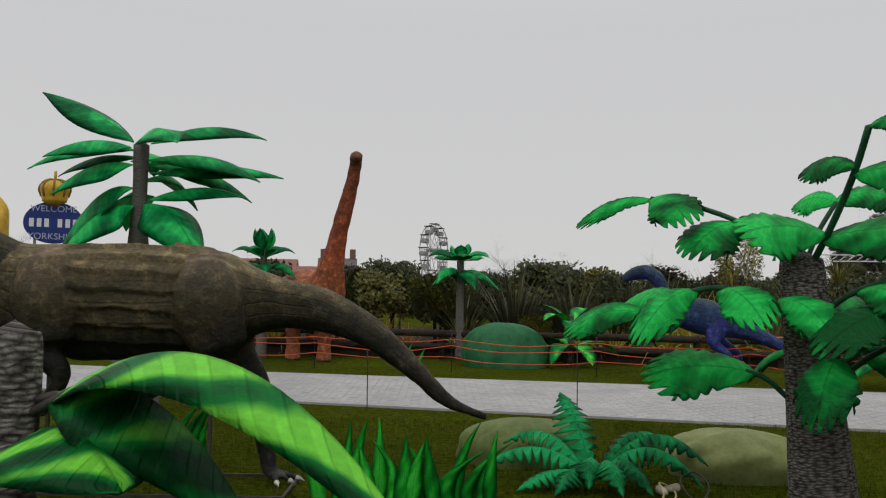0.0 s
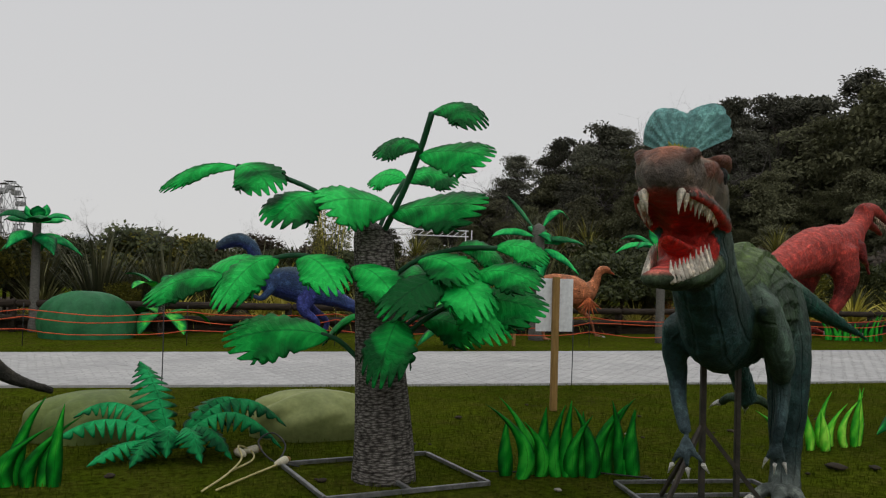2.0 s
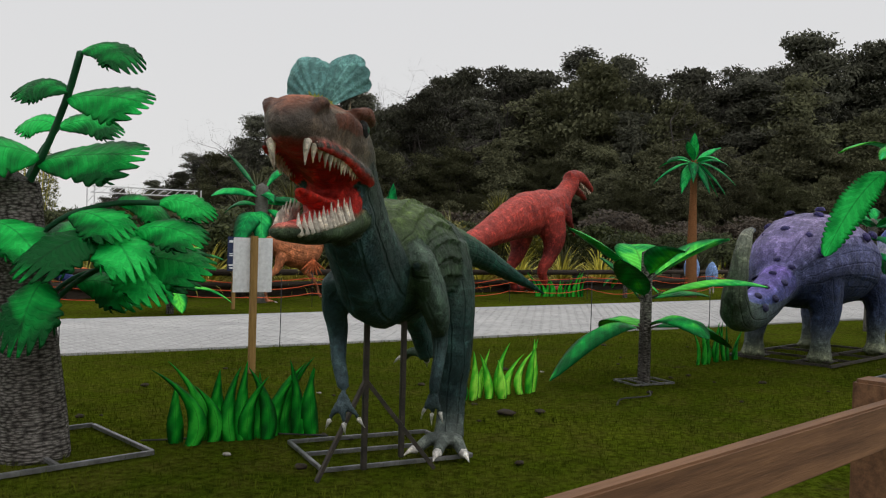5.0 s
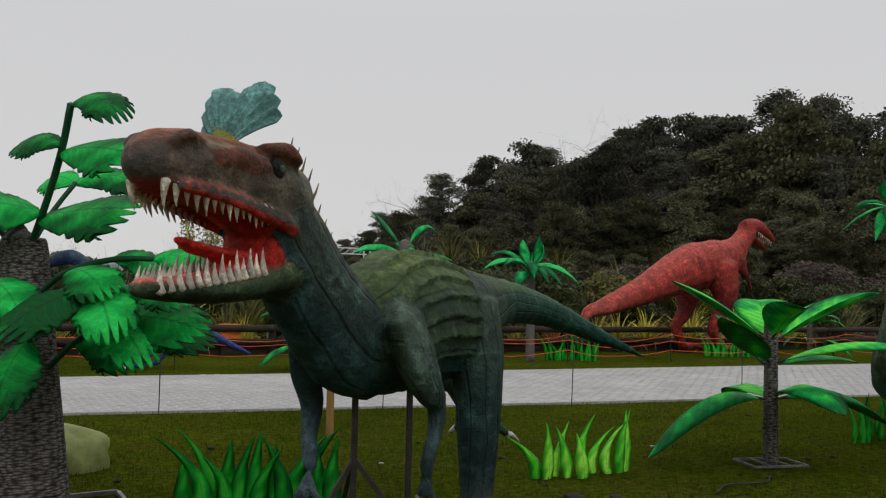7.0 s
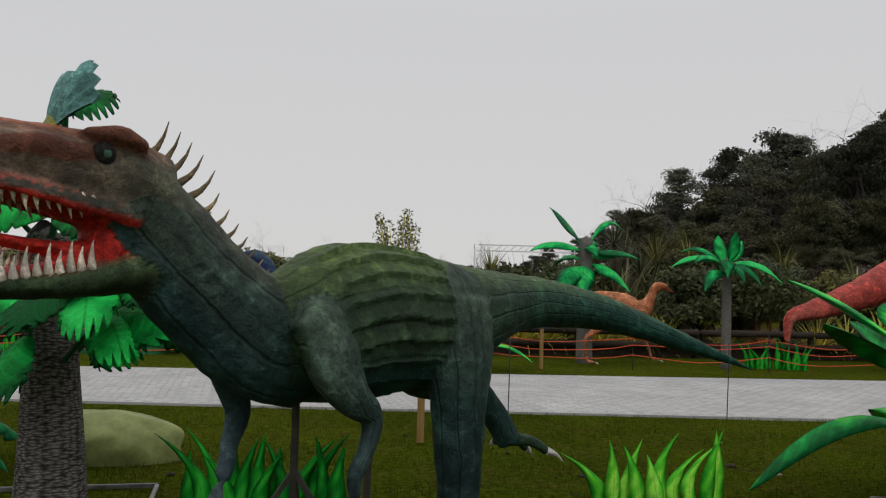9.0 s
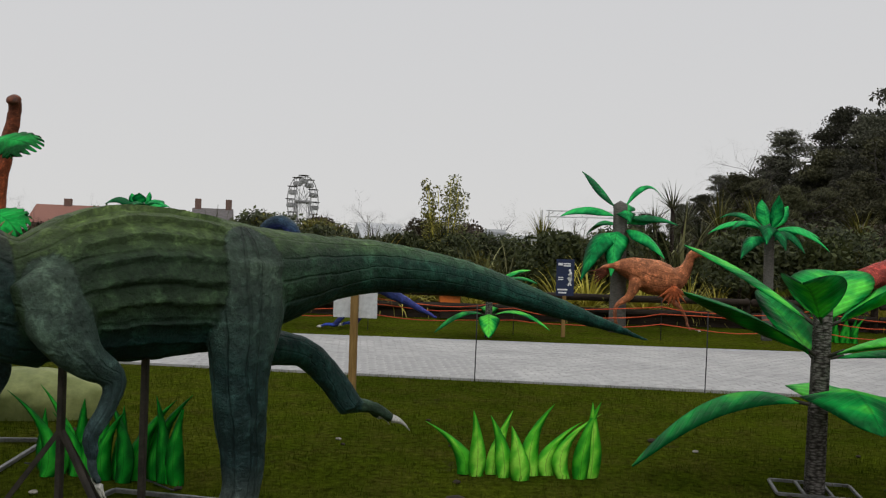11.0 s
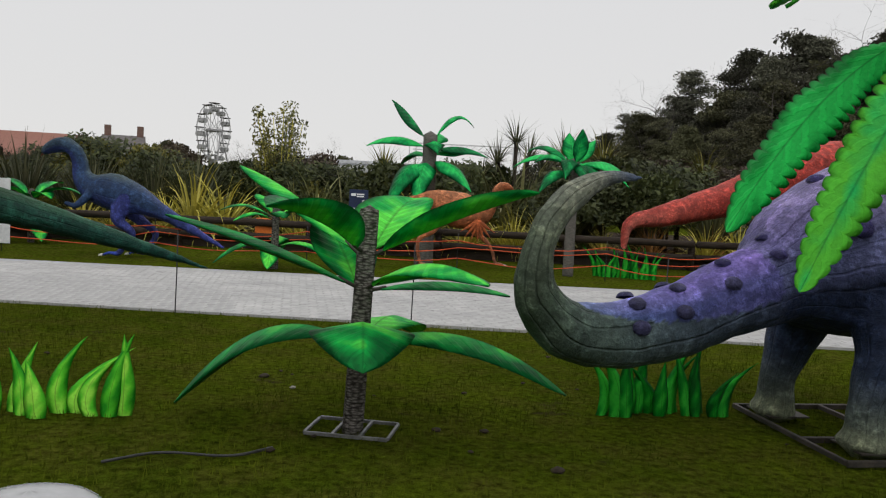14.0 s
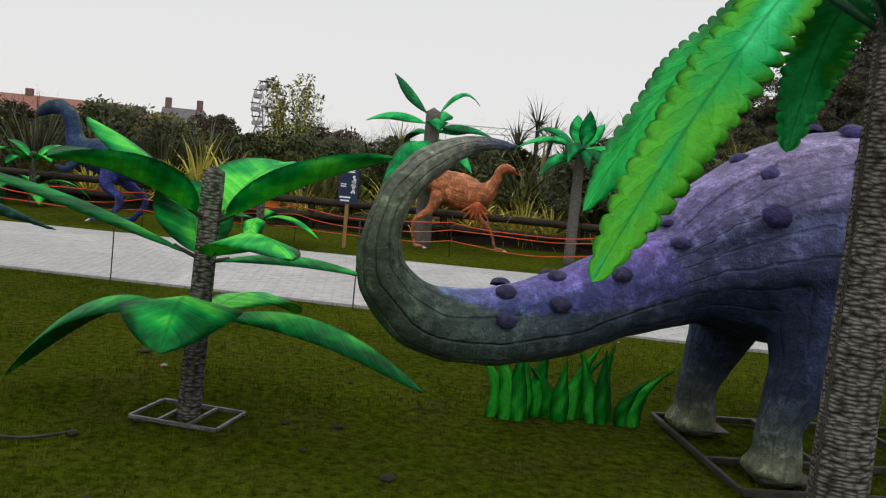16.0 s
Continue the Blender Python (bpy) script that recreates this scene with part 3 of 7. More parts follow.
def green_dinosaur():
    """Local axes: x towards the head, y to its left, z up; the hip stands over the origin."""
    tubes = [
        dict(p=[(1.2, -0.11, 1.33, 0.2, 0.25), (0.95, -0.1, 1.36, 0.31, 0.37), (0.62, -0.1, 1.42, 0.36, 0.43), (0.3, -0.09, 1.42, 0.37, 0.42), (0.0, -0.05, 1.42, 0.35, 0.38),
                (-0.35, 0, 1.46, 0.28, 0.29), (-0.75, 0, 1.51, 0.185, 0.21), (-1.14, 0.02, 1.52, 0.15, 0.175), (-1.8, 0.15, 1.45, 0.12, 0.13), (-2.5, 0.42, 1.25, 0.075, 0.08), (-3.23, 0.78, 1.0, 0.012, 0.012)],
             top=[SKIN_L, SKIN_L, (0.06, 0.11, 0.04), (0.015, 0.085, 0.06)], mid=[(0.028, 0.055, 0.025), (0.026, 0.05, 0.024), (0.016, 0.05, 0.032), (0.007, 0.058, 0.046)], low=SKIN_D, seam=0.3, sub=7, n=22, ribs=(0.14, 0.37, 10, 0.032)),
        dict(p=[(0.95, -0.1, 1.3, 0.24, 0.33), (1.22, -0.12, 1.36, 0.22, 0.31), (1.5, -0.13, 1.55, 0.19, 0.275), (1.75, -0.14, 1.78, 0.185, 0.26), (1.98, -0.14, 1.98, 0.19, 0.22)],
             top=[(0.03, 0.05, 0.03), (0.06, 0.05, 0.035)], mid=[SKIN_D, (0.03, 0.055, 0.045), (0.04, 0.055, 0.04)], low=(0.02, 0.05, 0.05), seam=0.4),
        dict(p=[(1.8, -0.14, 1.96, 0.17, 0.22), (1.98, -0.14, 2.0, 0.2, 0.22), (2.14, -0.14, 2.03, 0.2, 0.2), (2.34, -0.14, 2.06, 0.185, 0.165), (2.55, -0.14, 2.075, 0.165, 0.145), (2.7, -0.14, 2.065, 0.135, 0.125), (2.79, -0.14, 2.045, 0.08, 0.08)],
             top=[(0.09, 0.06, 0.04), (0.25, 0.08, 0.04), (0.30, 0.09, 0.045), (0.28, 0.09, 0.045), (0.15, 0.07, 0.05)], mid=[(0.06, 0.07, 0.045), (0.10, 0.08, 0.055), (0.12, 0.09, 0.065), (0.085, 0.07, 0.058)], low=RED_IN, split=0.5, under=0.45),
        dict(p=[(1.76, -0.14, 1.73, 0.18, 0.17), (2.0, -0.145, 1.65, 0.17, 0.11), (2.24, -0.15, 1.6, 0.15, 0.075), (2.52, -0.16, 1.58, 0.125, 0.055), (2.72, -0.16, 1.58, 0.075, 0.042)],
             top=[RED_IN, (0.5, 0.05, 0.04), (0.55, 0.14, 0.11)], mid=[(0.06, 0.09, 0.04), (0.05, 0.085, 0.04), (0.04, 0.06, 0.035)], low=(0.025, 0.035, 0.025), split=0.3),
        dict(p=[(1.95, -0.14, 1.95, 0.16, 0.1), (2.0, -0.14, 1.83, 0.17, 0.1), (2.04, -0.14, 1.7, 0.16, 0.09)], hint=(1, 0, 0), mid=RED_IN),
        dict(p=[(1.98, -0.14, 1.73, 0.1, 0.04), (2.22, -0.145, 1.73, 0.09, 0.032), (2.42, -0.15, 1.75, 0.07, 0.025), (2.54, -0.15, 1.78, 0.03, 0.015)], mid=(0.48, 0.03, 0.02)),
        # brow ridges
        dict(p=[(1.95, 0.02, 2.16, 0.04, 0.03), (2.07, 0.03, 2.2, 0.05, 0.04), (2.2, 0.01, 2.19, 0.04, 0.025)], mid=(0.13, 0.05, 0.03)),
        dict(p=[(1.95, -0.3, 2.16, 0.04, 0.03), (2.07, -0.31, 2.2, 0.05, 0.04), (2.2, -0.29, 2.19, 0.04, 0.025)], mid=(0.13, 0.05, 0.03)),
        dict(p=[(2.58, -0.03, 2.15, 0.03, 0.025), (2.66, -0.02, 2.165, 0.04, 0.03), (2.73, -0.03, 2.13, 0.025, 0.02)], mid=(0.09, 0.045, 0.03)),
        dict(p=[(2.58, -0.25, 2.15, 0.03, 0.025), (2.66, -0.26, 2.165, 0.04, 0.03), (2.73, -0.25, 2.13, 0.025, 0.02)], mid=(0.09, 0.045, 0.03)),
        dict(p=[(1.98, 0.045, 1.86, 0.03, 0.04), (2.2, 0.05, 1.9, 0.03, 0.035), (2.45, 0.035, 1.945, 0.026, 0.03), (2.7, -0.01, 1.965, 0.02, 0.022)], mid=[(0.05, 0.055, 0.04), (0.06, 0.05, 0.04)], low=RED_IN, under=0.1),
        dict(p=[(1.98, -0.325, 1.86, 0.03, 0.04), (2.2, -0.33, 1.9, 0.03, 0.035), (2.45, -0.315, 1.945, 0.026, 0.03), (2.7, -0.27, 1.965, 0.02, 0.022)], mid=[(0.05, 0.055, 0.04), (0.06, 0.05, 0.04)], low=RED_IN, under=0.1),
        dict(p=[(2.2, 0.03, 2.1, 0.03, 0.05), (2.38, 0.03, 2.11, 0.03, 0.055), (2.52, 0.015, 2.1, 0.025, 0.045)], mid=(0.13, 0.05, 0.03)),
        dict(p=[(2.2, -0.31, 2.1, 0.03, 0.05), (2.38, -0.31, 2.11, 0.03, 0.055), (2.52, -0.295, 2.1, 0.025, 0.045)], mid=(0.13, 0.05, 0.03)),
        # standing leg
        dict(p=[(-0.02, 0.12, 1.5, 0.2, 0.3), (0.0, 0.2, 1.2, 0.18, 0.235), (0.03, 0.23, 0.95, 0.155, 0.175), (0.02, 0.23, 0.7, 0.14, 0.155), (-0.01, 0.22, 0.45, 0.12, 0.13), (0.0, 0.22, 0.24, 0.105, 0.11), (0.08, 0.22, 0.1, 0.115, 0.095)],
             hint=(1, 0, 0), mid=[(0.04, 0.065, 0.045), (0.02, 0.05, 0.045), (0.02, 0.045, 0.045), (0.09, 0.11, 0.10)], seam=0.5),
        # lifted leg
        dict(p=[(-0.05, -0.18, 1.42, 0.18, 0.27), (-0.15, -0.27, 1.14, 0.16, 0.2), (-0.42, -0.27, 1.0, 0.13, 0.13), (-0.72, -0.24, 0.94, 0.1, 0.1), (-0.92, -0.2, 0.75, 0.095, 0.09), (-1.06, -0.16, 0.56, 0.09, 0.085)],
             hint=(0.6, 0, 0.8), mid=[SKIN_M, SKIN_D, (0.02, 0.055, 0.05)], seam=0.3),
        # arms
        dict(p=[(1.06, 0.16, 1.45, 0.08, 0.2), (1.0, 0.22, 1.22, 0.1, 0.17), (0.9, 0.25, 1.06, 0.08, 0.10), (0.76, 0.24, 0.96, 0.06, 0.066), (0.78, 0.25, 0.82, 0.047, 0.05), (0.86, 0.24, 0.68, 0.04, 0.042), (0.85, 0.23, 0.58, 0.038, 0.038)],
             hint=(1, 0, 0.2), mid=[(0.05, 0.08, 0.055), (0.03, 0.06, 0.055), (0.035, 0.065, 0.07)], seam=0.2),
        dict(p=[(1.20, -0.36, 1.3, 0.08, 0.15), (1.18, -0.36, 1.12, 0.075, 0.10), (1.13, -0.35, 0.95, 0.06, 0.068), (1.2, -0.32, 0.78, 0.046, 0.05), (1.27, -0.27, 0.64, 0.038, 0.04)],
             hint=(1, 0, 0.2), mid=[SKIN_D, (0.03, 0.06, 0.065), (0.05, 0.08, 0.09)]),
    ]
    extras = []
    for at, ahead, spread, ln, r, claw, c, up in (
            ((0.08, 0.22, 0.07), (1, -0.1, 0), 0.6, 0.3, 0.062, 0.1, (0.11, 0.13, 0.115), (0, 0, 1)),
            ((-1.06, -0.18, 0.56), (-0.86, -0.1, -0.25), 0.75, 0.34, 0.05, 0.14, (0.03, 0.06, 0.035), (-0.3, 0, 0.95)),
            ((0.85, 0.23, 0.58), (-0.2, -0.1, -0.93), 0.5, 0.17, 0.024, 0.07, (0.05, 0.08, 0.085), (0.8, 0, 0.55)),
            ((1.3, -0.26, 0.6), (0.2, 0.1, -0.97), 0.55, 0.17, 0.026, 0.06, (0.06, 0.09, 0.1), (0.97, 0, 0.2))):
        lo, cl = toes(at, ahead, spread, ln, r, claw, c, up)
        tubes += lo
        extras += cl
    # teeth: down from the upper lip, up from the lower jaw
    for sgn in (-1, 1):
        for k in range(14):
            s = k / 13
            x = 2.18 + 0.55 * s
            yy = -0.14 + sgn * (0.19 - 0.02 * s - 0.075 * s ** 4)
            z = 1.9 + 0.055 * s
            ln = (0.045 + 0.028 * math.sin(k * 2.3) ** 2) * (0.85 + 0.2 * s)
            v, f = cone((x, yy - sgn * 0.012, z + 0.035), (x - 0.012, yy - sgn * 0.025, z - ln), 0.021, (0.008, 0, 0))
            extras.append((v, f, (0.62, 0.56, 0.46)))
            x = 2.14 + 0.55 * s
            yy = -0.155 + sgn * (0.145 - 0.035 * s - 0.05 * s ** 3)
            z = 1.68 - 0.085 * s
            ln = (0.035 + 0.035 * math.sin(k * 1.7 + 1) ** 2) * (1.15 - 0.3 * s)
            v, f = cone((x, yy, z - 0.03), (x - 0.006, yy - sgn * 0.012, z + ln + 0.02), 0.02, (0.006, 0, 0))
            extras.append((v, f, (0.64, 0.58, 0.48)))
    # spikes down the nape
    nape = spline([(1.86, -0.14, 2.16), (1.7, -0.14, 2.06), (1.52, -0.14, 1.88), (1.36, -0.13, 1.73), (1.22, -0.12, 1.62)], 3)
    for k, q in enumerate(nape):
        ln = 0.19 if k < 5 else 0.17 - 0.005 * k
        away = np.array((-0.55 - 0.03 * k, 0, 0.75 - 0.05 * k))
        v, f = cone(q - away * 0.04, q + away * ln / np.linalg.norm(away) * 1.1, 0.025, (-0.02, 0, -0.025))
        extras.append((v, f, (0.16, 0.12, 0.06)))
    # eyes
    for yy in (0.046, -0.326):
        bm = bmesh.new()
        bmesh.ops.create_uvsphere(bm, u_segments=12, v_segments=8, radius=0.03)
        v = [(q.co.x + 2.14, q.co.y + yy, q.co.z + 2.11) for q in bm.verts]
        extras.append((v, [[q.index for q in fc.verts] for fc in bm.faces], (0.06, 0.14, 0.09)))
        bm.free()
    for yy in (0.034, -0.314):
        bm = bmesh.new()
        bmesh.ops.create_uvsphere(bm, u_segments=12, v_segments=8, radius=0.052)
        v = [(q.co.x + 2.14, q.co.y * 0.75 + yy, q.co.z + 2.11) for q in bm.verts]
        extras.append((v, [[q.index for q in fc.verts] for fc in bm.faces], (0.012, 0.012, 0.01)))
        bm.free()
    # two-lobed pleated crest, standing across the head
    for sgn in (-1, 1):
        v, f = [], []
        na, nr = 25, 8
        for i in range(na):
            a = radians(90 + sgn * (-5 + 68 * i / (na - 1)))
            edge = (0.31 - 0.05 * abs(i / (na - 1) - 0.5) * 2) * (1 + 0.035 * abs(math.sin(i * math.pi / 4))) * (0.8 + 0.22 * math.sin(math.pi * (0.08 + 0.78 * i / (na - 1))))
            for j in range(nr):
                s = j / (nr - 1)
                r = 0.02 + edge * s
                w = 0.014 * math.cos(i * math.pi / 2) * s
                for th in (0.006, -0.006):
                    v.append((2.27 - 0.1 * s * s + w + th + 0.18 * (-math.cos(a)) * r, -0.14 - math.cos(a) * r, 2.18 + math.sin(a) * r))
        for i in range(na - 1):
            for j in range(nr - 1):
                q = (i * nr + j) * 2
                n1, n2 = q + 2, q + nr * 2
                f += [(q, n2, n2 + 2, n1), (q + 1, n1 + 1, n2 + 3, n2 + 1)]
            q = (i * nr + nr - 1) * 2
            f.append((q, q + nr * 2, q + nr * 2 + 1, q + 1))
        extras.append((v, f, (0.12, 0.28, 0.26)))
    v, f, _ = tube([(2.32, -0.14, 2.16, 0.05, 0.035), (2.27, -0.14, 2.23, 0.07, 0.02), (2.24, -0.14, 2.29, 0.09, 0.012)], 10, 3, hint=(1, 0, 0))
    extras.append((v, f, (0.26, 0.28, 0.05)))
    face = math.degrees(math.atan2(-0.61, -0.79))
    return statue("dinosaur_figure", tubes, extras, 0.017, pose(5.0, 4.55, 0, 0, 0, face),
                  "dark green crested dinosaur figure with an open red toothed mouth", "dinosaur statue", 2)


green_dinosaur()


def armoured_dinosaur():
    purple = (0.22, 0.185, 0.33)
    tubes = [
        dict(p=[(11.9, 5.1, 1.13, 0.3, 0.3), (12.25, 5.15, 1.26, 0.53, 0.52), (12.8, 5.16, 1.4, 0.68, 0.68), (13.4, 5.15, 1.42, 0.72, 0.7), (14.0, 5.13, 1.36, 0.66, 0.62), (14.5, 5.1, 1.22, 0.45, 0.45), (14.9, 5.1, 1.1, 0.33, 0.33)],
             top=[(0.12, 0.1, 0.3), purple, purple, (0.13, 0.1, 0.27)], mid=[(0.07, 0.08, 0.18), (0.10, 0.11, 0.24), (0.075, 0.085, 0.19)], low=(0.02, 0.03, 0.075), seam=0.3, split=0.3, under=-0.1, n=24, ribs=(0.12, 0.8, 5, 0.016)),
        dict(p=[(12.05, 5.1, 1.15, 0.31, 0.31), (11.6, 5.03, 0.99, 0.25, 0.265), (11.15, 4.96, 0.82, 0.235, 0.25), (10.75, 4.92, 0.74, 0.215, 0.225), (10.4, 4.85, 0.79, 0.195, 0.2), (10.16, 4.76, 1.0, 0.15, 0.155), (10.12, 4.7, 1.25, 0.115, 0.12), (10.2, 4.71, 1.5, 0.1, 0.1), (10.4, 4.76, 1.7, 0.085, 0.08), (10.65, 4.82, 1.79, 0.05, 0.045), (10.86, 4.87, 1.8, 0.015, 0.015)],
             hint=(0, -1, 0), mid=[(0.035, 0.045, 0.11), (0.05, 0.07, 0.10), (0.06, 0.09, 0.08), (0.05, 0.075, 0.05), (0.12, 0.145, 0.10), (0.22, 0.23, 0.18), (0.06, 0.10, 0.22)], seam=0.5, sub=7, n=20),
        dict(p=[(15.0, 5.1, 1.05, 0.3, 0.28), (15.4, 5.1, 0.98, 0.28, 0.25), (15.75, 5.1, 0.88, 0.18, 0.16)], mid=(0.12, 0.13, 0.15), top=(0.14, 0.1, 0.3)),
    ]
    # the tail's upper face is painted blue to purple
    tubes.append(dict(p=[(12.05, 5.07, 1.2, 0.285, 0.29), (11.6, 4.995, 1.055, 0.235, 0.24), (11.15, 4.93, 0.895, 0.205, 0.205), (10.75, 4.9, 0.83, 0.16, 0.15), (10.5, 4.87, 0.86, 0.13, 0.12)], mid=[(0.08, 0.08, 0.24), (0.08, 0.085, 0.26), (0.06, 0.09, 0.24), (0.07, 0.12, 0.24)], top=[(0.16, 0.11, 0.36), (0.13, 0.11, 0.34), (0.13, 0.17, 0.34)]))
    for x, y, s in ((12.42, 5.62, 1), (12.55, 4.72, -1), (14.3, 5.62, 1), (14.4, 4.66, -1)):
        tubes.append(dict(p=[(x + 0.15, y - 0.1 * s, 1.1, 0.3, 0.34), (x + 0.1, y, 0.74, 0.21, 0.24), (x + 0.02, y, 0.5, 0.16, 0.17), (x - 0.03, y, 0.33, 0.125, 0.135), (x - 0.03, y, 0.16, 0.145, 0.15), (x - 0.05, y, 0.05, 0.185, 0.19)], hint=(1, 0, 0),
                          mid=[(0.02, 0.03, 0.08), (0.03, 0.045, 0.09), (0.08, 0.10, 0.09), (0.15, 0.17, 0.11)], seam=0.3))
    extras = []
    body = [(12.3, 5.15, 1.28, 0.55), (12.8, 5.16, 1.4, 0.68), (13.4, 5.15, 1.42, 0.72), (14.0, 5.13, 1.36, 0.66)]
    spots = []
    for i, (x, y, z, r) in enumerate(body):
        for k, a in enumerate((28, 58, 90, 122, 152)):
            aa = radians(a + (14 if i % 2 else 0))
            spots.append((x + 0.06 * (k % 2), y - math.cos(aa) * r * 1.035, z + math.sin(aa) * r * 1.03, 0.075))
    for x, y, z, r in ((11.85, 5.06, 1.1, 0.3), (11.5, 5.0, 0.97, 0.265), (11.15, 4.96, 0.83, 0.25), (10.85, 4.93, 0.77, 0.225)):
        for a in (20, 62, 118, 160):
            aa = radians(a + 30 * (x - 11))
            spots.append((x, y - math.cos(aa) * r, z + math.sin(aa) * r * 1.08, 0.052))
    cx = np.array([(x, y, z) for x, y, z, _ in body] + [(11.5, 5.0, 0.95), (11.0, 4.95, 0.8)])
    for x, y, z, r in spots:
        q = np.array((x, y, z))
        c = cx[np.abs(cx[:, 0] - x).argmin()]
        nrm = q - np.array((x, c[1], c[2]))
        nrm /= np.linalg.norm(nrm)
        s1 = np.cross(nrm, (1, 0, 0))
        s1 /= np.linalg.norm(s1)
        v, f = [], []
        for i in range(6):
            ph = i / 5 * math.pi / 2
            for j in range(14):
                a = j / 14 * 2 * math.pi
                ridge = 1 + 0.04 * math.cos(a * 7) * (1 - i / 5)
                rr = r * math.cos(ph) ** 0.7 * ridge
                v.append(q - nrm * 0.012 + nrm * (math.sin(ph) * r * 0.75 + 0.012) + np.array((1, 0, 0)) * math.cos(a) * rr * 1.2 + s1 * math.sin(a) * rr)
        f = [(i * 14 + j, i * 14 + (j + 1) % 14, i * 14 + 14 + (j + 1) % 14, i * 14 + 14 + j) for i in range(5) for j in range(14)]
        extras.append((v, f, (0.035, 0.03, 0.11) if z > 1.2 else (0.035, 0.035, 0.085)))
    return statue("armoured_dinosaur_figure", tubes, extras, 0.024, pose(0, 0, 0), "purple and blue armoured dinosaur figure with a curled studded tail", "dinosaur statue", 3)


armoured_dinosaur()


def red_dinosaur():
    # flank, darker underside and limbs, lighter back
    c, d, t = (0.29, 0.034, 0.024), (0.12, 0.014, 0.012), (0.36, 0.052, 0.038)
    tubes = [
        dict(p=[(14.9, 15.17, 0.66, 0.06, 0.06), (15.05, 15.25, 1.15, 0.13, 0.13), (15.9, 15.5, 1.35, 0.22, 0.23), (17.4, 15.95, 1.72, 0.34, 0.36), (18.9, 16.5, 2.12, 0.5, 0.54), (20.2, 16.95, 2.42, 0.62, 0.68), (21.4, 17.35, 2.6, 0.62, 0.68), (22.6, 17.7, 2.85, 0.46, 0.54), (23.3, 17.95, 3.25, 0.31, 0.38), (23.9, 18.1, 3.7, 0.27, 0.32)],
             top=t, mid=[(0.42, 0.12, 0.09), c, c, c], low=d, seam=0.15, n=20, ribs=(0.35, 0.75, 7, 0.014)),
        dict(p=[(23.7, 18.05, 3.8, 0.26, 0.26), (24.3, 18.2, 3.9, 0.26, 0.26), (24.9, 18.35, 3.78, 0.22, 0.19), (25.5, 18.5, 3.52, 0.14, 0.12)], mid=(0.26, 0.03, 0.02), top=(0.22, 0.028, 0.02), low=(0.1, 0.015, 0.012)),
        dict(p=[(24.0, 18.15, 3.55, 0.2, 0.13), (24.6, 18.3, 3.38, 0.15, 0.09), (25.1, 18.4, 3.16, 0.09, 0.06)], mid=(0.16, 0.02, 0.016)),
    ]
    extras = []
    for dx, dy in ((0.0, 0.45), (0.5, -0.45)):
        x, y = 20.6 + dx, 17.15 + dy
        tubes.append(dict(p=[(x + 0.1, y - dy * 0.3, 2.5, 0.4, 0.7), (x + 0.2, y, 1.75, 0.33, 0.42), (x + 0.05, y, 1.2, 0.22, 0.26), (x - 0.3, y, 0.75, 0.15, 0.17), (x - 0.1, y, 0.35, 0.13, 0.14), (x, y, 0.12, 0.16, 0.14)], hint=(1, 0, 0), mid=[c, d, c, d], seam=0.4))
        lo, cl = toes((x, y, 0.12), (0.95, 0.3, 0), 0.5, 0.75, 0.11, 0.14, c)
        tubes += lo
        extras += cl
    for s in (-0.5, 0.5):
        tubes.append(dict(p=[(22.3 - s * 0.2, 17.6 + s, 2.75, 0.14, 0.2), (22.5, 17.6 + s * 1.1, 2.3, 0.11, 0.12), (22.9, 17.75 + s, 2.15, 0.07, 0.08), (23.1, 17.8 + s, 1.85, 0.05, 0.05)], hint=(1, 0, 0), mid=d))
    for k in range(8):
        for s in (-1, 1):
            q = np.array((24.3 + 0.14 * k, 18.2 + 0.035 * k + s * (0.19 - 0.012 * k), 3.7 - 0.035 * k))
            v, f = cone(q, q + np.array((0, -s * 0.02, -0.14)), 0.028)
            extras.append((v, f, (0.5, 0.4, 0.3)))
    return statue("red_dinosaur_figure", tubes, extras, 0.05, pose(0, 0, 0), "large brick-red dinosaur figure striding beyond the path", "dinosaur statue")


red_dinosaur()


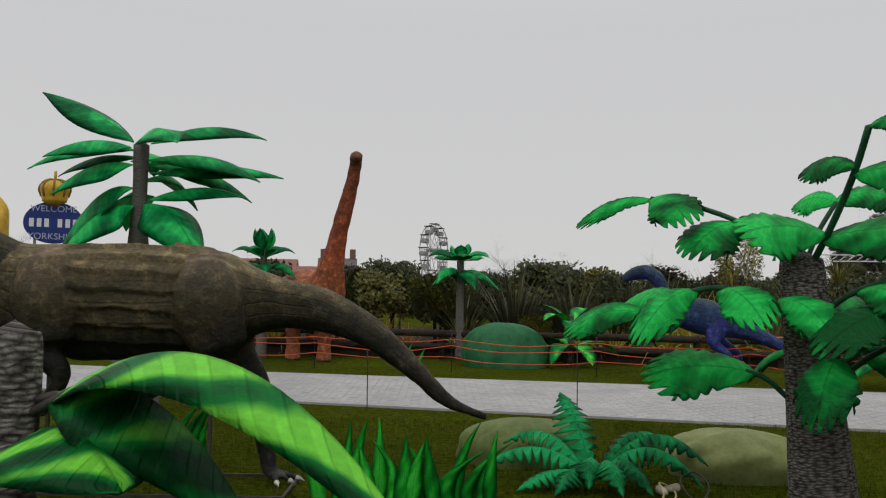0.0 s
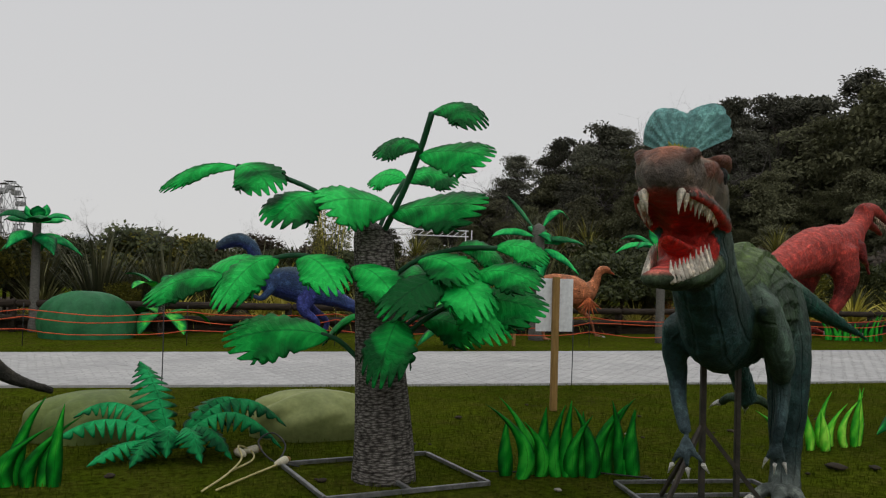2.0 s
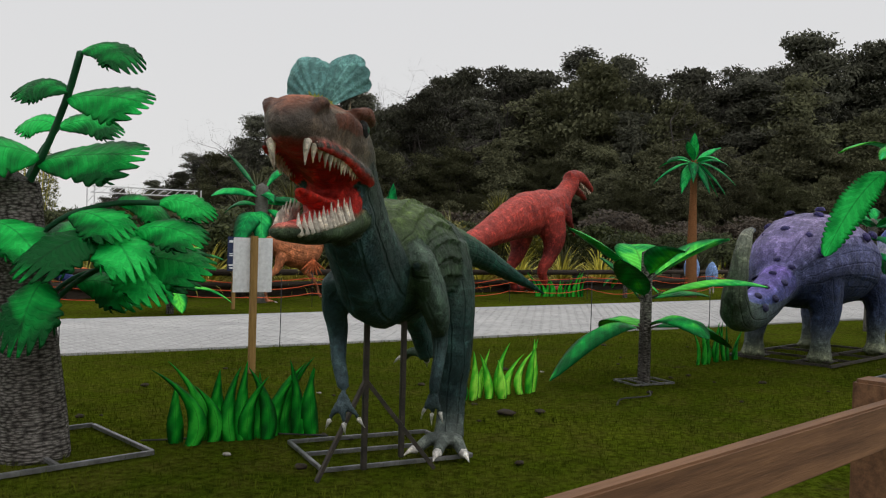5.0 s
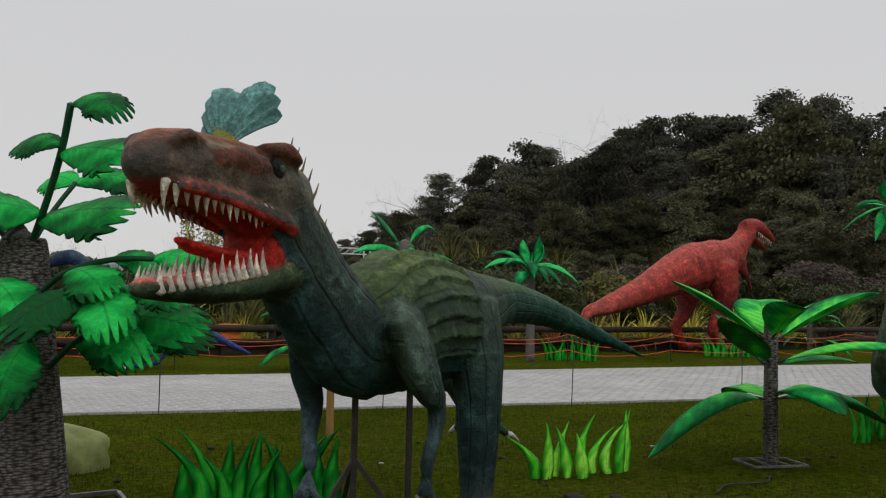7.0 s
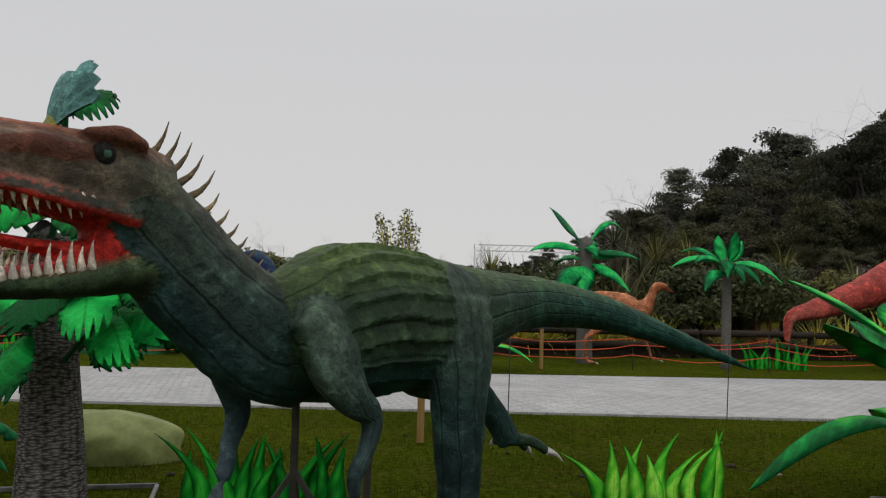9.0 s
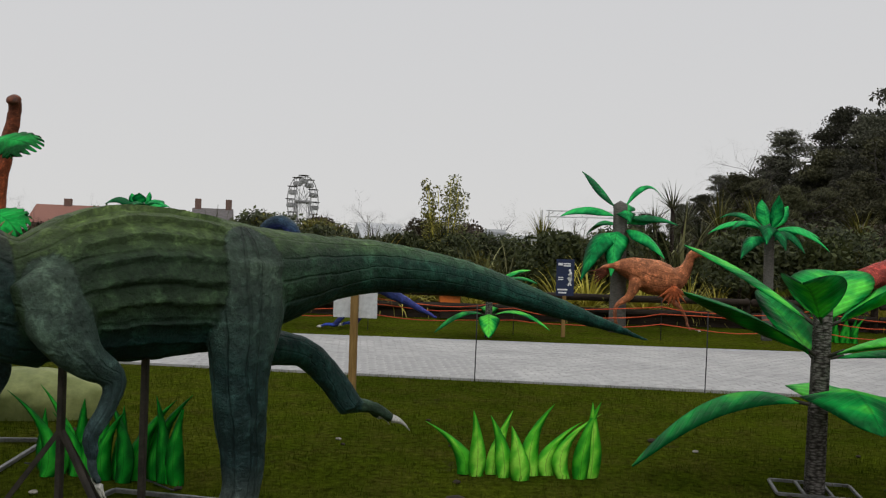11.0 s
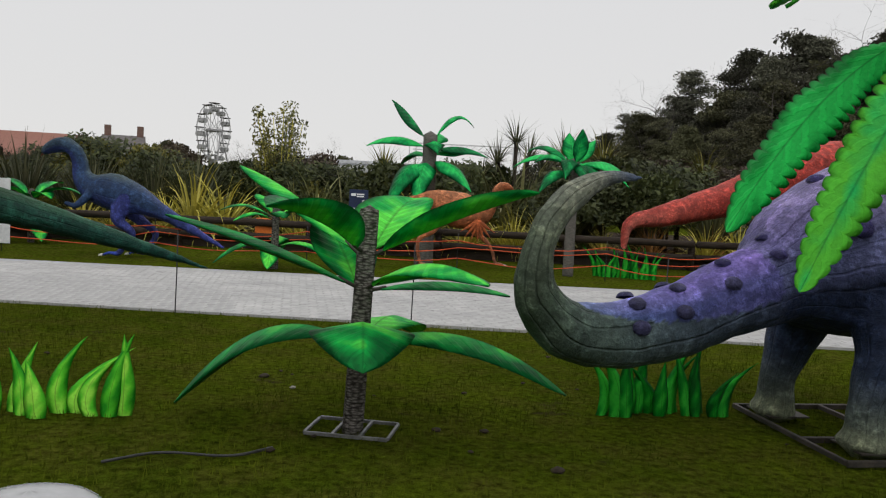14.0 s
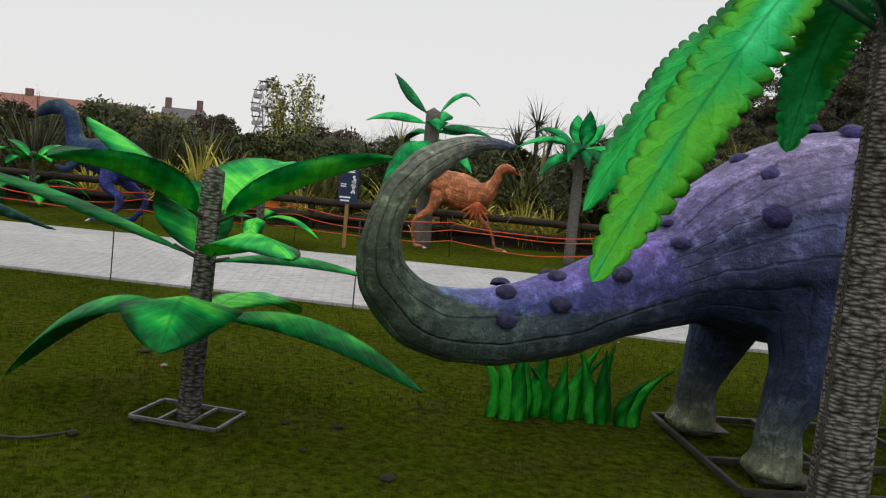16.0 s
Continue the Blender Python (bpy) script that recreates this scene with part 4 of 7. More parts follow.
def brown_dinosaur():
    # flank, lighter back, and near-black underside and limbs
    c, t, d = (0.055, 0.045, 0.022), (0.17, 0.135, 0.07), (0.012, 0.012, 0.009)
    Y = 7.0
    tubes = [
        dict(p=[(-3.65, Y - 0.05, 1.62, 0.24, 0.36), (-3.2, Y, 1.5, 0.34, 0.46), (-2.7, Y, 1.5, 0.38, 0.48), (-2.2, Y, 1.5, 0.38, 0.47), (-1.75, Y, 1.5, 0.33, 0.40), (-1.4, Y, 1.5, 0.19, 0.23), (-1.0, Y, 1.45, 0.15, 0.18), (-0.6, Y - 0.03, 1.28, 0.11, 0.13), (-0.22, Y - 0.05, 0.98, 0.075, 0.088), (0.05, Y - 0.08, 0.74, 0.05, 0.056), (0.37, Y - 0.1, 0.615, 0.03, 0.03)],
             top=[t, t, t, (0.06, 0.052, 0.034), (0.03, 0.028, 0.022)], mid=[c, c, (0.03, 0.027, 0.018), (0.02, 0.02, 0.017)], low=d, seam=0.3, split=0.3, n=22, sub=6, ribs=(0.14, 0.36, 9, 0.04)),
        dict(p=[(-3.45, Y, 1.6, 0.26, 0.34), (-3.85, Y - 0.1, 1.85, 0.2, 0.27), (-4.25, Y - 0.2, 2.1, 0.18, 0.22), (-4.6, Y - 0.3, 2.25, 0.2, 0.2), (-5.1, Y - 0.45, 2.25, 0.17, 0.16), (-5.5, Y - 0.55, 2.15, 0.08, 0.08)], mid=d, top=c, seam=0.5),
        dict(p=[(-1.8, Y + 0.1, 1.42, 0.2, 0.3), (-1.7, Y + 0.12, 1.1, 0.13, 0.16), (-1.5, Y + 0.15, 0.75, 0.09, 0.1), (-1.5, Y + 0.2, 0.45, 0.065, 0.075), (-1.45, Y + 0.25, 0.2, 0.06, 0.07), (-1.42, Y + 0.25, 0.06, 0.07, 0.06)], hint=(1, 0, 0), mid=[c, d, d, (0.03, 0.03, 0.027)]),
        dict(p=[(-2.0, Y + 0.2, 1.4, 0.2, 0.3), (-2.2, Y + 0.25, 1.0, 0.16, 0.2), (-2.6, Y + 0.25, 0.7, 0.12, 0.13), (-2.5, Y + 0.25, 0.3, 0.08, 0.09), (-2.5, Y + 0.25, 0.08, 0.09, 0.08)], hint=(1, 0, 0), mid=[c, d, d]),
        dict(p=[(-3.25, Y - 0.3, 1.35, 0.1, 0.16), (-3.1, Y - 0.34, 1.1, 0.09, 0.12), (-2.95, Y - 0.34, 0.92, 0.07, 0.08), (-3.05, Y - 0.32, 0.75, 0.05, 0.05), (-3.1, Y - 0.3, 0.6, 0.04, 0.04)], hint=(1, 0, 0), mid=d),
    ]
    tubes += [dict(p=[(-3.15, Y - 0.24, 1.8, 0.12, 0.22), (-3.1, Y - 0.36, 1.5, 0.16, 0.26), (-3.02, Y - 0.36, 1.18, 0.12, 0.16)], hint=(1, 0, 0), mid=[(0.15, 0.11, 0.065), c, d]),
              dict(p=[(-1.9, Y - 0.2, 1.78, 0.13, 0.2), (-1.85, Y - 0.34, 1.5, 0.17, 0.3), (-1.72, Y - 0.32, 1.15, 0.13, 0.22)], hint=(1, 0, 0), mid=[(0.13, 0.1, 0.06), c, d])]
    extras = []
    for at in ((-1.42, Y + 0.25, 0.05), (-2.5, Y + 0.25, 0.06)):
        lo, cl = toes(at, (0.8, -0.55, 0) if at[0] > -2 else (-1, 0, 0), 0.55, 0.22, 0.04, 0.06, (0.035, 0.035, 0.032))
        tubes += lo
        extras += cl
    return statue("brown_dinosaur_figure", tubes, extras, 0.024, pose(0, 0, 0), "dull brown dinosaur figure with a ribbed flank and long tail", "dinosaur statue", 3)


brown_dinosaur()


def long_neck_dinosaur():
    # flank, lighter back, darker underside
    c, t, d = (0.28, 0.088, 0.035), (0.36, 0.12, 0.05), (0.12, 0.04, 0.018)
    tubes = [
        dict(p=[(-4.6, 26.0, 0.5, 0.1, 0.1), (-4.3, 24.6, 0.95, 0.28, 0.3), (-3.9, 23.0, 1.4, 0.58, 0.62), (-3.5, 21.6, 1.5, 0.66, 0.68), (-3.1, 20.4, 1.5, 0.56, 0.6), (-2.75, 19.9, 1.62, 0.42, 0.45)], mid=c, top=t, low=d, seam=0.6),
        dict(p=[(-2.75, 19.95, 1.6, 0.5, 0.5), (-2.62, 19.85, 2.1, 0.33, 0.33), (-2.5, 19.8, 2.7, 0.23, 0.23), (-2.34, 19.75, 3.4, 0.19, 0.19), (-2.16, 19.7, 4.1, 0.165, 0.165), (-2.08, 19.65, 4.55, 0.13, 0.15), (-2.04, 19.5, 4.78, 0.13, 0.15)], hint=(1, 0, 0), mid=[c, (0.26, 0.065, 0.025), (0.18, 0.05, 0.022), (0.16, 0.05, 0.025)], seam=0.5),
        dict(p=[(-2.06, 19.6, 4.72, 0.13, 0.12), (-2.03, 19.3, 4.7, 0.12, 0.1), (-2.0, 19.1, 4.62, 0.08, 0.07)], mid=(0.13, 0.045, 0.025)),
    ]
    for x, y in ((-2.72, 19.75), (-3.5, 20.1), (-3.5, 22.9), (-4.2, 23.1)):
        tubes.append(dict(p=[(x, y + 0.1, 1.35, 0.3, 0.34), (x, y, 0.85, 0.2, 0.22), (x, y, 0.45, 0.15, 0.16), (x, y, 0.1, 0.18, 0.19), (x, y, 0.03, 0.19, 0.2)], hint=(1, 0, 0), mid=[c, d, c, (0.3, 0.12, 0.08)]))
    return statue("long_necked_dinosaur_figure", tubes, [], 0.05, pose(0, 0, 0), "rust-orange long-necked dinosaur figure with its neck raised", "dinosaur statue")


long_neck_dinosaur()


def blue_dinosaur():
    c, t, d = (0.02, 0.045, 0.11), (0.045, 0.075, 0.085), (0.018, 0.03, 0.12)
    tubes = [
        dict(p=[(7.35, 16.2, 0.3, 0.03, 0.03), (6.7, 16.45, 0.62, 0.09, 0.09), (6.1, 16.7, 0.92, 0.15, 0.16), (5.6, 16.9, 1.12, 0.28, 0.3), (5.15, 17.1, 1.24, 0.34, 0.36), (4.75, 17.25, 1.3, 0.24, 0.27), (4.52, 17.35, 1.5, 0.16, 0.19), (4.45, 17.4, 1.8, 0.13, 0.15), (4.34, 17.42, 2.02, 0.13, 0.14), (4.12, 17.5, 2.12, 0.15, 0.15), (3.9, 17.55, 2.06, 0.14, 0.13), (3.72, 17.6, 1.94, 0.07, 0.07)],
             mid=[(0.05, 0.06, 0.3), c, c, c, (0.03, 0.06, 0.10), (0.035, 0.06, 0.085)], top=[(0.06, 0.07, 0.3), t, (0.05, 0.08, 0.10), t], low=d, seam=0.4, hint=(0.12, 0.25, 0.96)),
        dict(p=[(5.45, 16.8, 1.1, 0.16, 0.24), (5.3, 16.75, 0.75, 0.11, 0.13), (5.6, 16.7, 0.45, 0.06, 0.07), (5.35, 16.7, 0.08, 0.05, 0.06)], hint=(1, 0, 0), mid=(0.03, 0.04, 0.17)),
        dict(p=[(5.3, 17.2, 1.1, 0.16, 0.24), (5.6, 17.2, 0.75, 0.1, 0.12), (5.95, 17.15, 0.45, 0.06, 0.07), (5.75, 17.1, 0.08, 0.05, 0.06)], hint=(1, 0, 0), mid=(0.03, 0.04, 0.17)),
        dict(p=[(4.75, 17.0, 1.2, 0.08, 0.1), (4.5, 16.95, 0.95, 0.06, 0.06), (4.3, 16.95, 1.0, 0.04, 0.05)], hint=(1, 0, 0), mid=c),
    ]
    extras = []
    for at in ((5.35, 16.7, 0.06), (5.75, 17.1, 0.06)):
        lo, cl = toes(at, (-1, 0.1, 0), 0.5, 0.3, 0.04, 0.06, (0.03, 0.06, 0.33))
        tubes += lo
        extras += cl
    v, f = cone((3.8, 17.58, 2.0), (3.66, 17.62, 1.86), 0.06)
    extras.append((v, f, (0.16, 0.045, 0.03)))
    return statue("blue_dinosaur_figure", tubes, extras, 0.03, pose(0, 0, 0), "deep blue bird-like dinosaur figure with a long tail", "dinosaur statue", 2)


blue_dinosaur()


def feathered_dinosaur():
    c, t, d = (0.42, 0.15, 0.065), (0.48, 0.19, 0.09), (0.26, 0.085, 0.035)
    tubes = [
        dict(p=[(10.85, 17.1, 1.35, 0.05, 0.03), (11.1, 17.05, 1.42, 0.14, 0.08), (11.5, 17.0, 1.38, 0.24, 0.24), (11.95, 16.98, 1.22, 0.33, 0.38), (12.4, 16.95, 1.18, 0.25, 0.3), (12.62, 16.92, 1.32, 0.14, 0.17), (12.72, 16.9, 1.52, 0.1, 0.11), (12.78, 16.88, 1.68, 0.1, 0.1), (12.9, 16.85, 1.75, 0.11, 0.1), (13.05, 16.82, 1.7, 0.07, 0.06)], mid=[(0.22, 0.06, 0.03), c, c, c, (0.32, 0.085, 0.03)], top=t, low=d, hint=(-0.25, 0, 0.97), seam=0.5),
        dict(p=[(11.6, 16.85, 1.15, 0.12, 0.16), (11.45, 16.85, 0.8, 0.07, 0.09), (11.15, 16.85, 0.55, 0.04, 0.05), (11.2, 16.85, 0.1, 0.035, 0.04)], hint=(1, 0, 0), mid=[c, c, (0.22, 0.09, 0.05)]),
        dict(p=[(12.0, 17.1, 1.1, 0.11, 0.15), (12.35, 17.1, 0.8, 0.07, 0.08), (12.7, 17.1, 0.5, 0.035, 0.045), (12.85, 17.1, 0.14, 0.03, 0.04)], hint=(1, 0, 0), mid=[c, (0.24, 0.1, 0.06)]),
    ]
    extras = []
    for at in ((11.2, 16.85, 0.06), (12.85, 17.1, 0.1)):
        lo, cl = toes(at, (1, -0.1, 0), 0.5, 0.2, 0.03, 0.05, (0.26, 0.11, 0.06))
        tubes += lo
        extras += cl
    for k in range(7):
        a = radians(-150 + 20 * k)
        v, f = cone((12.35, 16.72, 1.0), (12.35 + 0.42 * math.cos(a), 16.66, 1.0 + 0.42 * math.sin(a)), 0.07)
        extras.append((v, f, (0.36, 0.09, 0.03)))
    for k in range(5):
        v, f = cone((11.15, 17.05, 1.4), (10.6 + 0.04 * k, 17.1 + 0.03 * k, 1.28 - 0.07 * k), 0.06)
        extras.append((v, f, (0.20, 0.06, 0.035)))
    v, f = cone((13.02, 16.82, 1.7), (13.2, 16.8, 1.62), 0.05)
    extras.append((v, f, (0.4, 0.08, 0.03)))
    return statue("feathered_dinosaur_figure", tubes, extras, 0.028, pose(0, 0, 0), "orange-brown feathered running dinosaur figure on the far lawn", "dinosaur statue", 2)


feathered_dinosaur()


# ---- cloth plants and trees on the lawn ----
def plant_at(name, x, y, rz, label, top, r, leaves, material, frame=0.0, lean=(0, 0), group="cloth palms", category="artificial palm"):
    """A woven stem with leaves given by base height, tip (from the foot), width, bulge, fold."""
    th = thing(name, pose(x, y, 0, 0, 0, rz), label, category, group)
    lx, ly = lean
    part("trunk", trunk_mesh([(0, 0, -0.02, r * 1.05, r * 1.05), (lx * 0.35, ly * 0.35, top * 0.35, r, r), (lx * 0.7, ly * 0.7, top * 0.7, r * 0.95, r * 0.95), (lx * 0.97, ly * 0.97, top * 0.97, r * 0.97, r * 0.97), (lx, ly, top, r * 0.7, r * 0.7)], M_WEAVE), th)
    for bz, tip, width, bulge, fold in leaves:
        s = bz / top
        d = Vector((tip[0] - lx * s, tip[1] - ly * s, 0)).normalized()
        b0 = Vector((lx * s, ly * s, bz)) + d * r * 0.9
        stem = b0 + (Vector(tip) - b0) * 0.1 + Vector((0, 0, bulge * 0.28))
        part("stem", rod_mesh("stem", [Vector((lx * s, ly * s, bz - 0.02)), b0, stem], 0.014, M_RUST, 6), th)
        part("leaf", leaf_mesh(b0 + (stem - b0) * 0.5, tip, width, bulge, material, fold, blunt=0.6, wide_at=0.45, n=20), th)
    if frame:
        frame_parts(th, frame, frame, 2, 0.011)
    return th


two_tier = [
    (0.62, (-1.22, 0.39, 0.08), 0.46, 0.27, -0.4), (0.62, (1.38, -0.34, 0.34), 0.42, 0.19, -0.4), (0.66, (-0.02, -0.82, 0.58), 0.66, 0.17, -0.2), (0.62, (0.55, 1.0, 0.50), 0.46, 0.14, -0.2),
    (0.98, (-1.19, -0.45, 1.43), 0.34, 0.06, -0.35), (1.20, (-0.83, 0.48, 1.75), 0.34, 0.07, -0.3), (1.22, (-0.60, -0.85, 1.52), 0.4, 0.06, 0.5), (1.2, (1.08, -0.43, 1.67), 0.40, 0.03, 0.5),
    (0.98, (0.62, -1.15, 1.15), 0.42, 0.13, -0.35), (0.96, (0.98, -0.25, 0.98), 0.30, 0.07, -0.3), (1.20, (0.42, 0.5, 1.58), 0.6, 0.06, 0.2), (0.95, (-0.22, 0.5, 1.42), 0.5, 0.02, 0.15)]
palm = plant_at("cloth_palm", 9.07, 5.27, 0, "short cloth palm with two tiers of glossy green leaves", 1.5, 0.068, two_tier, M_LEAF, 0.0, (0.05, 0.03))
frame_parts(palm, 0.56, 0.39, 2, 0.011, None, pose(0, 0, 0, 0, 0, -18))
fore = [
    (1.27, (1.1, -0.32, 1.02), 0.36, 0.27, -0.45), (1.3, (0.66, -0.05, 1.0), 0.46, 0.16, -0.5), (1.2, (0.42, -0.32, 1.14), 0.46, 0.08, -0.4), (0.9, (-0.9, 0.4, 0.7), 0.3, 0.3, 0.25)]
plant_at("cloth_palm", -1.14, 2.28, 0, "woven-stemmed cloth palm with long arching leaves beside the fence", 1.48, 0.075, fore, M_LEAF_BAND_DIM, 0.6)
low = [(z, (math.cos(radians(a)) * q, math.sin(radians(a)) * q, z + dz), w, b, 0.2) for z, a, q, dz, w, b in (
    (0.42, 200, 1.15, -0.32, 0.26, 0.2), (0.42, 262, 0.75, -0.36, 0.3, 0.16), (0.42, 335, 1.2, -0.22, 0.26, 0.2), (0.42, 80, 0.8, -0.1, 0.28, 0.2),
    (0.95, 185, 1.0, 0.1, 0.24, 0.16), (0.9, 215, 0.9, -0.02, 0.22, 0.14), (0.95, 320, 1.05, 0.12, 0.26, 0.16), (0.95, 285, 0.6, 0.02, 0.28, 0.12), (1.0, 20, 0.9, 0.3, 0.24, 0.1), (1.0, 120, 0.8, 0.35, 0.24, 0.1))]
plant_at("cloth_palm", 8.3, 15.7, 0, "low cloth palm with spreading green leaves on the far lawn", 1.3, 0.07, [(a, b, c * 1.35, d, -0.3) for a, b, c, d, e in low], M_LEAF)
plant_at("cloth_palm", 2.95, 19.6, 40, "low cloth palm with spreading leaves near the log fence", 1.15, 0.07, [(a, b, c * 1.6, d, e) for a, b, c, d, e in low], M_LEAF)
plant_at("cloth_palm", 22.6, 14.9, 80, "low cloth palm beyond the path", 1.3, 0.07, low, M_LEAF)


def palm_leaves(seed, top, n_tiers, reach, width, lo=0.55, tall=True):
    rnd = random.Random(seed)
    out = []
    for k in range(n_tiers):
        z = top * (lo + (1 - lo) * (k + 0.5) / n_tiers)
        cnt = 4 if n_tiers > 2 else 5
        for j in range(cnt):
            az = 360 * j / cnt + k * 47 + rnd.uniform(-14, 14)
            up = (k + 0.5) / n_tiers
            out.append((z, az, reach * rnd.uniform(0.8, 1.1), reach * (-0.75 + 1.1 * up) * rnd.uniform(0.7, 1.1), width * rnd.uniform(0.85, 1.1), reach * rnd.uniform(0.12, 0.24)))
    if tall:
        out.append((top * 0.98, rnd.uniform(150, 200), reach * 0.75, reach * 0.75, width, reach * 0.12))
        out.append((top * 0.98, rnd.uniform(0, 40), reach * 0.7, reach * 0.25, width * 0.5, reach * 0.28))
    return out


# the tall palm behind the brown figure: leaf bases and tips, width, arch
big = [((-0.1, 0, 3.5), (-1.36, 0.1, 4.16), 0.46, 0.10), ((0.02, -0.1, 3.52), (0.70, -0.75, 3.38), 0.5, 0.16), ((0.08, 0.1, 3.5), (1.48, 0.7, 3.68), 0.36, 0.2), ((-0.1, 0.05, 3.4), (-1.6, 0.25, 3.16), 0.34, 0.18), ((-0.1, -0.08, 3.42), (-1.0, -0.6, 3.2), 0.42, 0.14),
       ((-0.08, -0.05, 3.2), (-1.0, -0.35, 2.76), 0.48, 0.17), ((-0.08, 0.08, 3.3), (-1.3, 0.5, 3.1), 0.32, 0.14), ((0.1, -0.03, 3.26), (1.6, -0.2, 2.98), 0.34, 0.18), ((0.1, 0.05, 3.1), (1.84, 0.1, 3.07), 0.34, 0.13), ((0.1, 0.1, 3.2), (1.32, 0.6, 2.8), 0.44, 0.2),
       ((0.1, 0.0, 2.74), (1.34, 0.0, 2.80), 0.32, 0.14), ((-0.08, 0.0, 2.9), (-1.0, -0.1, 2.02), 0.62, 0.3), ((-0.03, -0.1, 2.66), (-0.78, -0.5, 2.0), 0.6, 0.2), ((0.08, -0.08, 2.68), (0.96, -0.4, 1.85), 0.66, 0.26), ((0, 0.1, 3.2), (-0.2, 1.1, 3.2), 0.4, 0.25), ((0.05, 0.1, 3.0), (0.5, 0.9, 2.7), 0.4, 0.25), ((-0.1, 0.1, 2.8), (-0.5, 0.9, 2.4), 0.44, 0.25)]
M_TRUNK = simple("grey_bark_cloth", (0.10, 0.095, 0.085), (0.2, 0.19, 0.17), 5.0, 0.9, 0.1, bumps=0.7, dist=0.02, stretch=(3, 3, 14))
M_TRUNK_B = simple("brown_bark_cloth", (0.14, 0.06, 0.025), (0.26, 0.12, 0.05), 5.0, 0.9, 0.1, bumps=0.7, dist=0.02, stretch=(3, 3, 14))
tall = lance_palm(pose(-3.95, 11.0, 0), "tall cloth palm with broad dark green leaves", 3.46, (0.34, 0.1), [], M_LEAF_FAR, trunk_mat=M_TRUNK)
for b, t, w, bulge in big:
    part("leaf", leaf_mesh(b, t, w * 1.3, bulge, M_LEAF_FAR, -0.4, 0.55 * (t[0] - b[0]) / (Vector(t) - Vector(b)).length, 0.45), tall)
lance_palm(pose(-4.35, 20.6, 0), "small cloth palm with bright leaves on the far lawn", 2.6, (0.14, 0.08), [(2.55, 40 + 72 * k, 0.22, 0.55, 0.2, 0.03) for k in range(5)] + [(2.4, 15 + 60 * k, 0.75, 0.12, 0.24, 0.2) for k in range(6)] + [(2.1, 45 + 60 * k, 0.85, -0.2, 0.28, 0.26) for k in range(6)] + [(1.75, 15 + 72 * k, 0.75, -0.25, 0.34, 0.2) for k in range(5)], M_LEAF_FAR, trunk_mat=M_TRUNK)
lance_palm(pose(0.42, 21.0, 0), "slender cloth palm with a drooping leaf tuft", 2.55, (0.11, 0.09), palm_leaves(5, 2.55, 2, 0.95, 0.34, 0.8, False) + [(2.5, 20, 0.2, 0.35, 0.2, 0.05), (2.5, 170, 0.25, 0.3, 0.2, 0.05), (2.5, 270, 0.2, 0.3, 0.2, 0.05)], M_LEAF_FAR, trunk_mat=M_TRUNK)
d_leaves = [(2.7, 172, 0.85, 0.75, 0.36, 0.1), (2.72, 5, 0.95, 0.25, 0.16, 0.34), (2.5, 183, 1.35, -0.05, 0.34, 0.2), (2.45, 350, 1.25, -0.12, 0.28, 0.14), (2.35, 10, 0.95, 0.05, 0.3, 0.12), (2.2, 325, 1.0, -0.6, 0.38, 0.2),
            (2.1, 205, 1.05, -1.0, 0.36, 0.36), (2.15, 240, 0.7, -0.95, 0.34, 0.3), (2.55, 60, 0.8, 0.2, 0.3, 0.15), (2.3, 120, 1.0, -0.2, 0.3, 0.2), (2.6, 285, 0.4, -0.25, 0.3, 0.12)]
lance_palm(pose(11.4, 17.5, 0), "cloth palm with a thick grey trunk and toothed leaves", 2.75, (0.19, 0.15), d_leaves, M_LEAF_FAR, trunk_mat=M_TRUNK)
e_leaves = [(2.3, 100, 0.3, 0.62, 0.22, 0.05), (2.3, 280, 0.25, 0.68, 0.22, 0.03), (2.3, 20, 0.5, 0.5, 0.2, 0.05)] + [(2.25 - 0.1 * (k % 3), a, r, d, 0.23, 0.24) for k, (a, r, d) in enumerate(((170, 1.25, -0.1), (190, 0.9, 0.1), (215, 1.1, -0.4), (150, 1.0, 0.25), (15, 1.3, -0.05), (345, 1.0, 0.05), (325, 1.15, -0.4), (270, 0.7, -0.3), (60, 0.9, 0.1), (240, 0.8, -0.3), (300, 0.8, -0.35)))]
lance_palm(pose(14.2, 16.3, 0), "slim cloth palm with a spray of narrow leaves", 2.35, (0.11, 0.1), e_leaves, M_LEAF_FAR, trunk_mat=M_TRUNK)
lance_palm(pose(25.2, 14.2, 0), "tall brown-trunked cloth palm with drooping leaves", 4.35, (0.2, 0.11), [(4.3, 40 * k + 10, 1.3, -0.75 if k % 2 else -0.1, 0.2, 0.2) for k in range(9)] + [(4.3, 190 + 50 * k, 1.0, -1.05, 0.22, 0.16) for k in range(4)] + [(4.35, 210, 0.4, 0.85, 0.2, 0.05), (4.35, 200, 1.1, 0.5, 0.2, 0.12), (4.35, 340, 1.1, 0.5, 0.2, 0.12)], M_LEAF_FAR, trunk_mat=M_TRUNK_B)
lance_palm(pose(18.6, 6.3, 0), "cloth palm standing behind the armoured figure", 2.2, (0.12, 0.09), palm_leaves(11, 2.2, 3, 0.75, 0.3, 0.65), M_LEAF_FAR, trunk_mat=M_TRUNK)


M_STEM = simple("stem_wrap", (0.005, 0.05, 0.02), (0.012, 0.10, 0.035), 8.0, 0.6, 0.3)

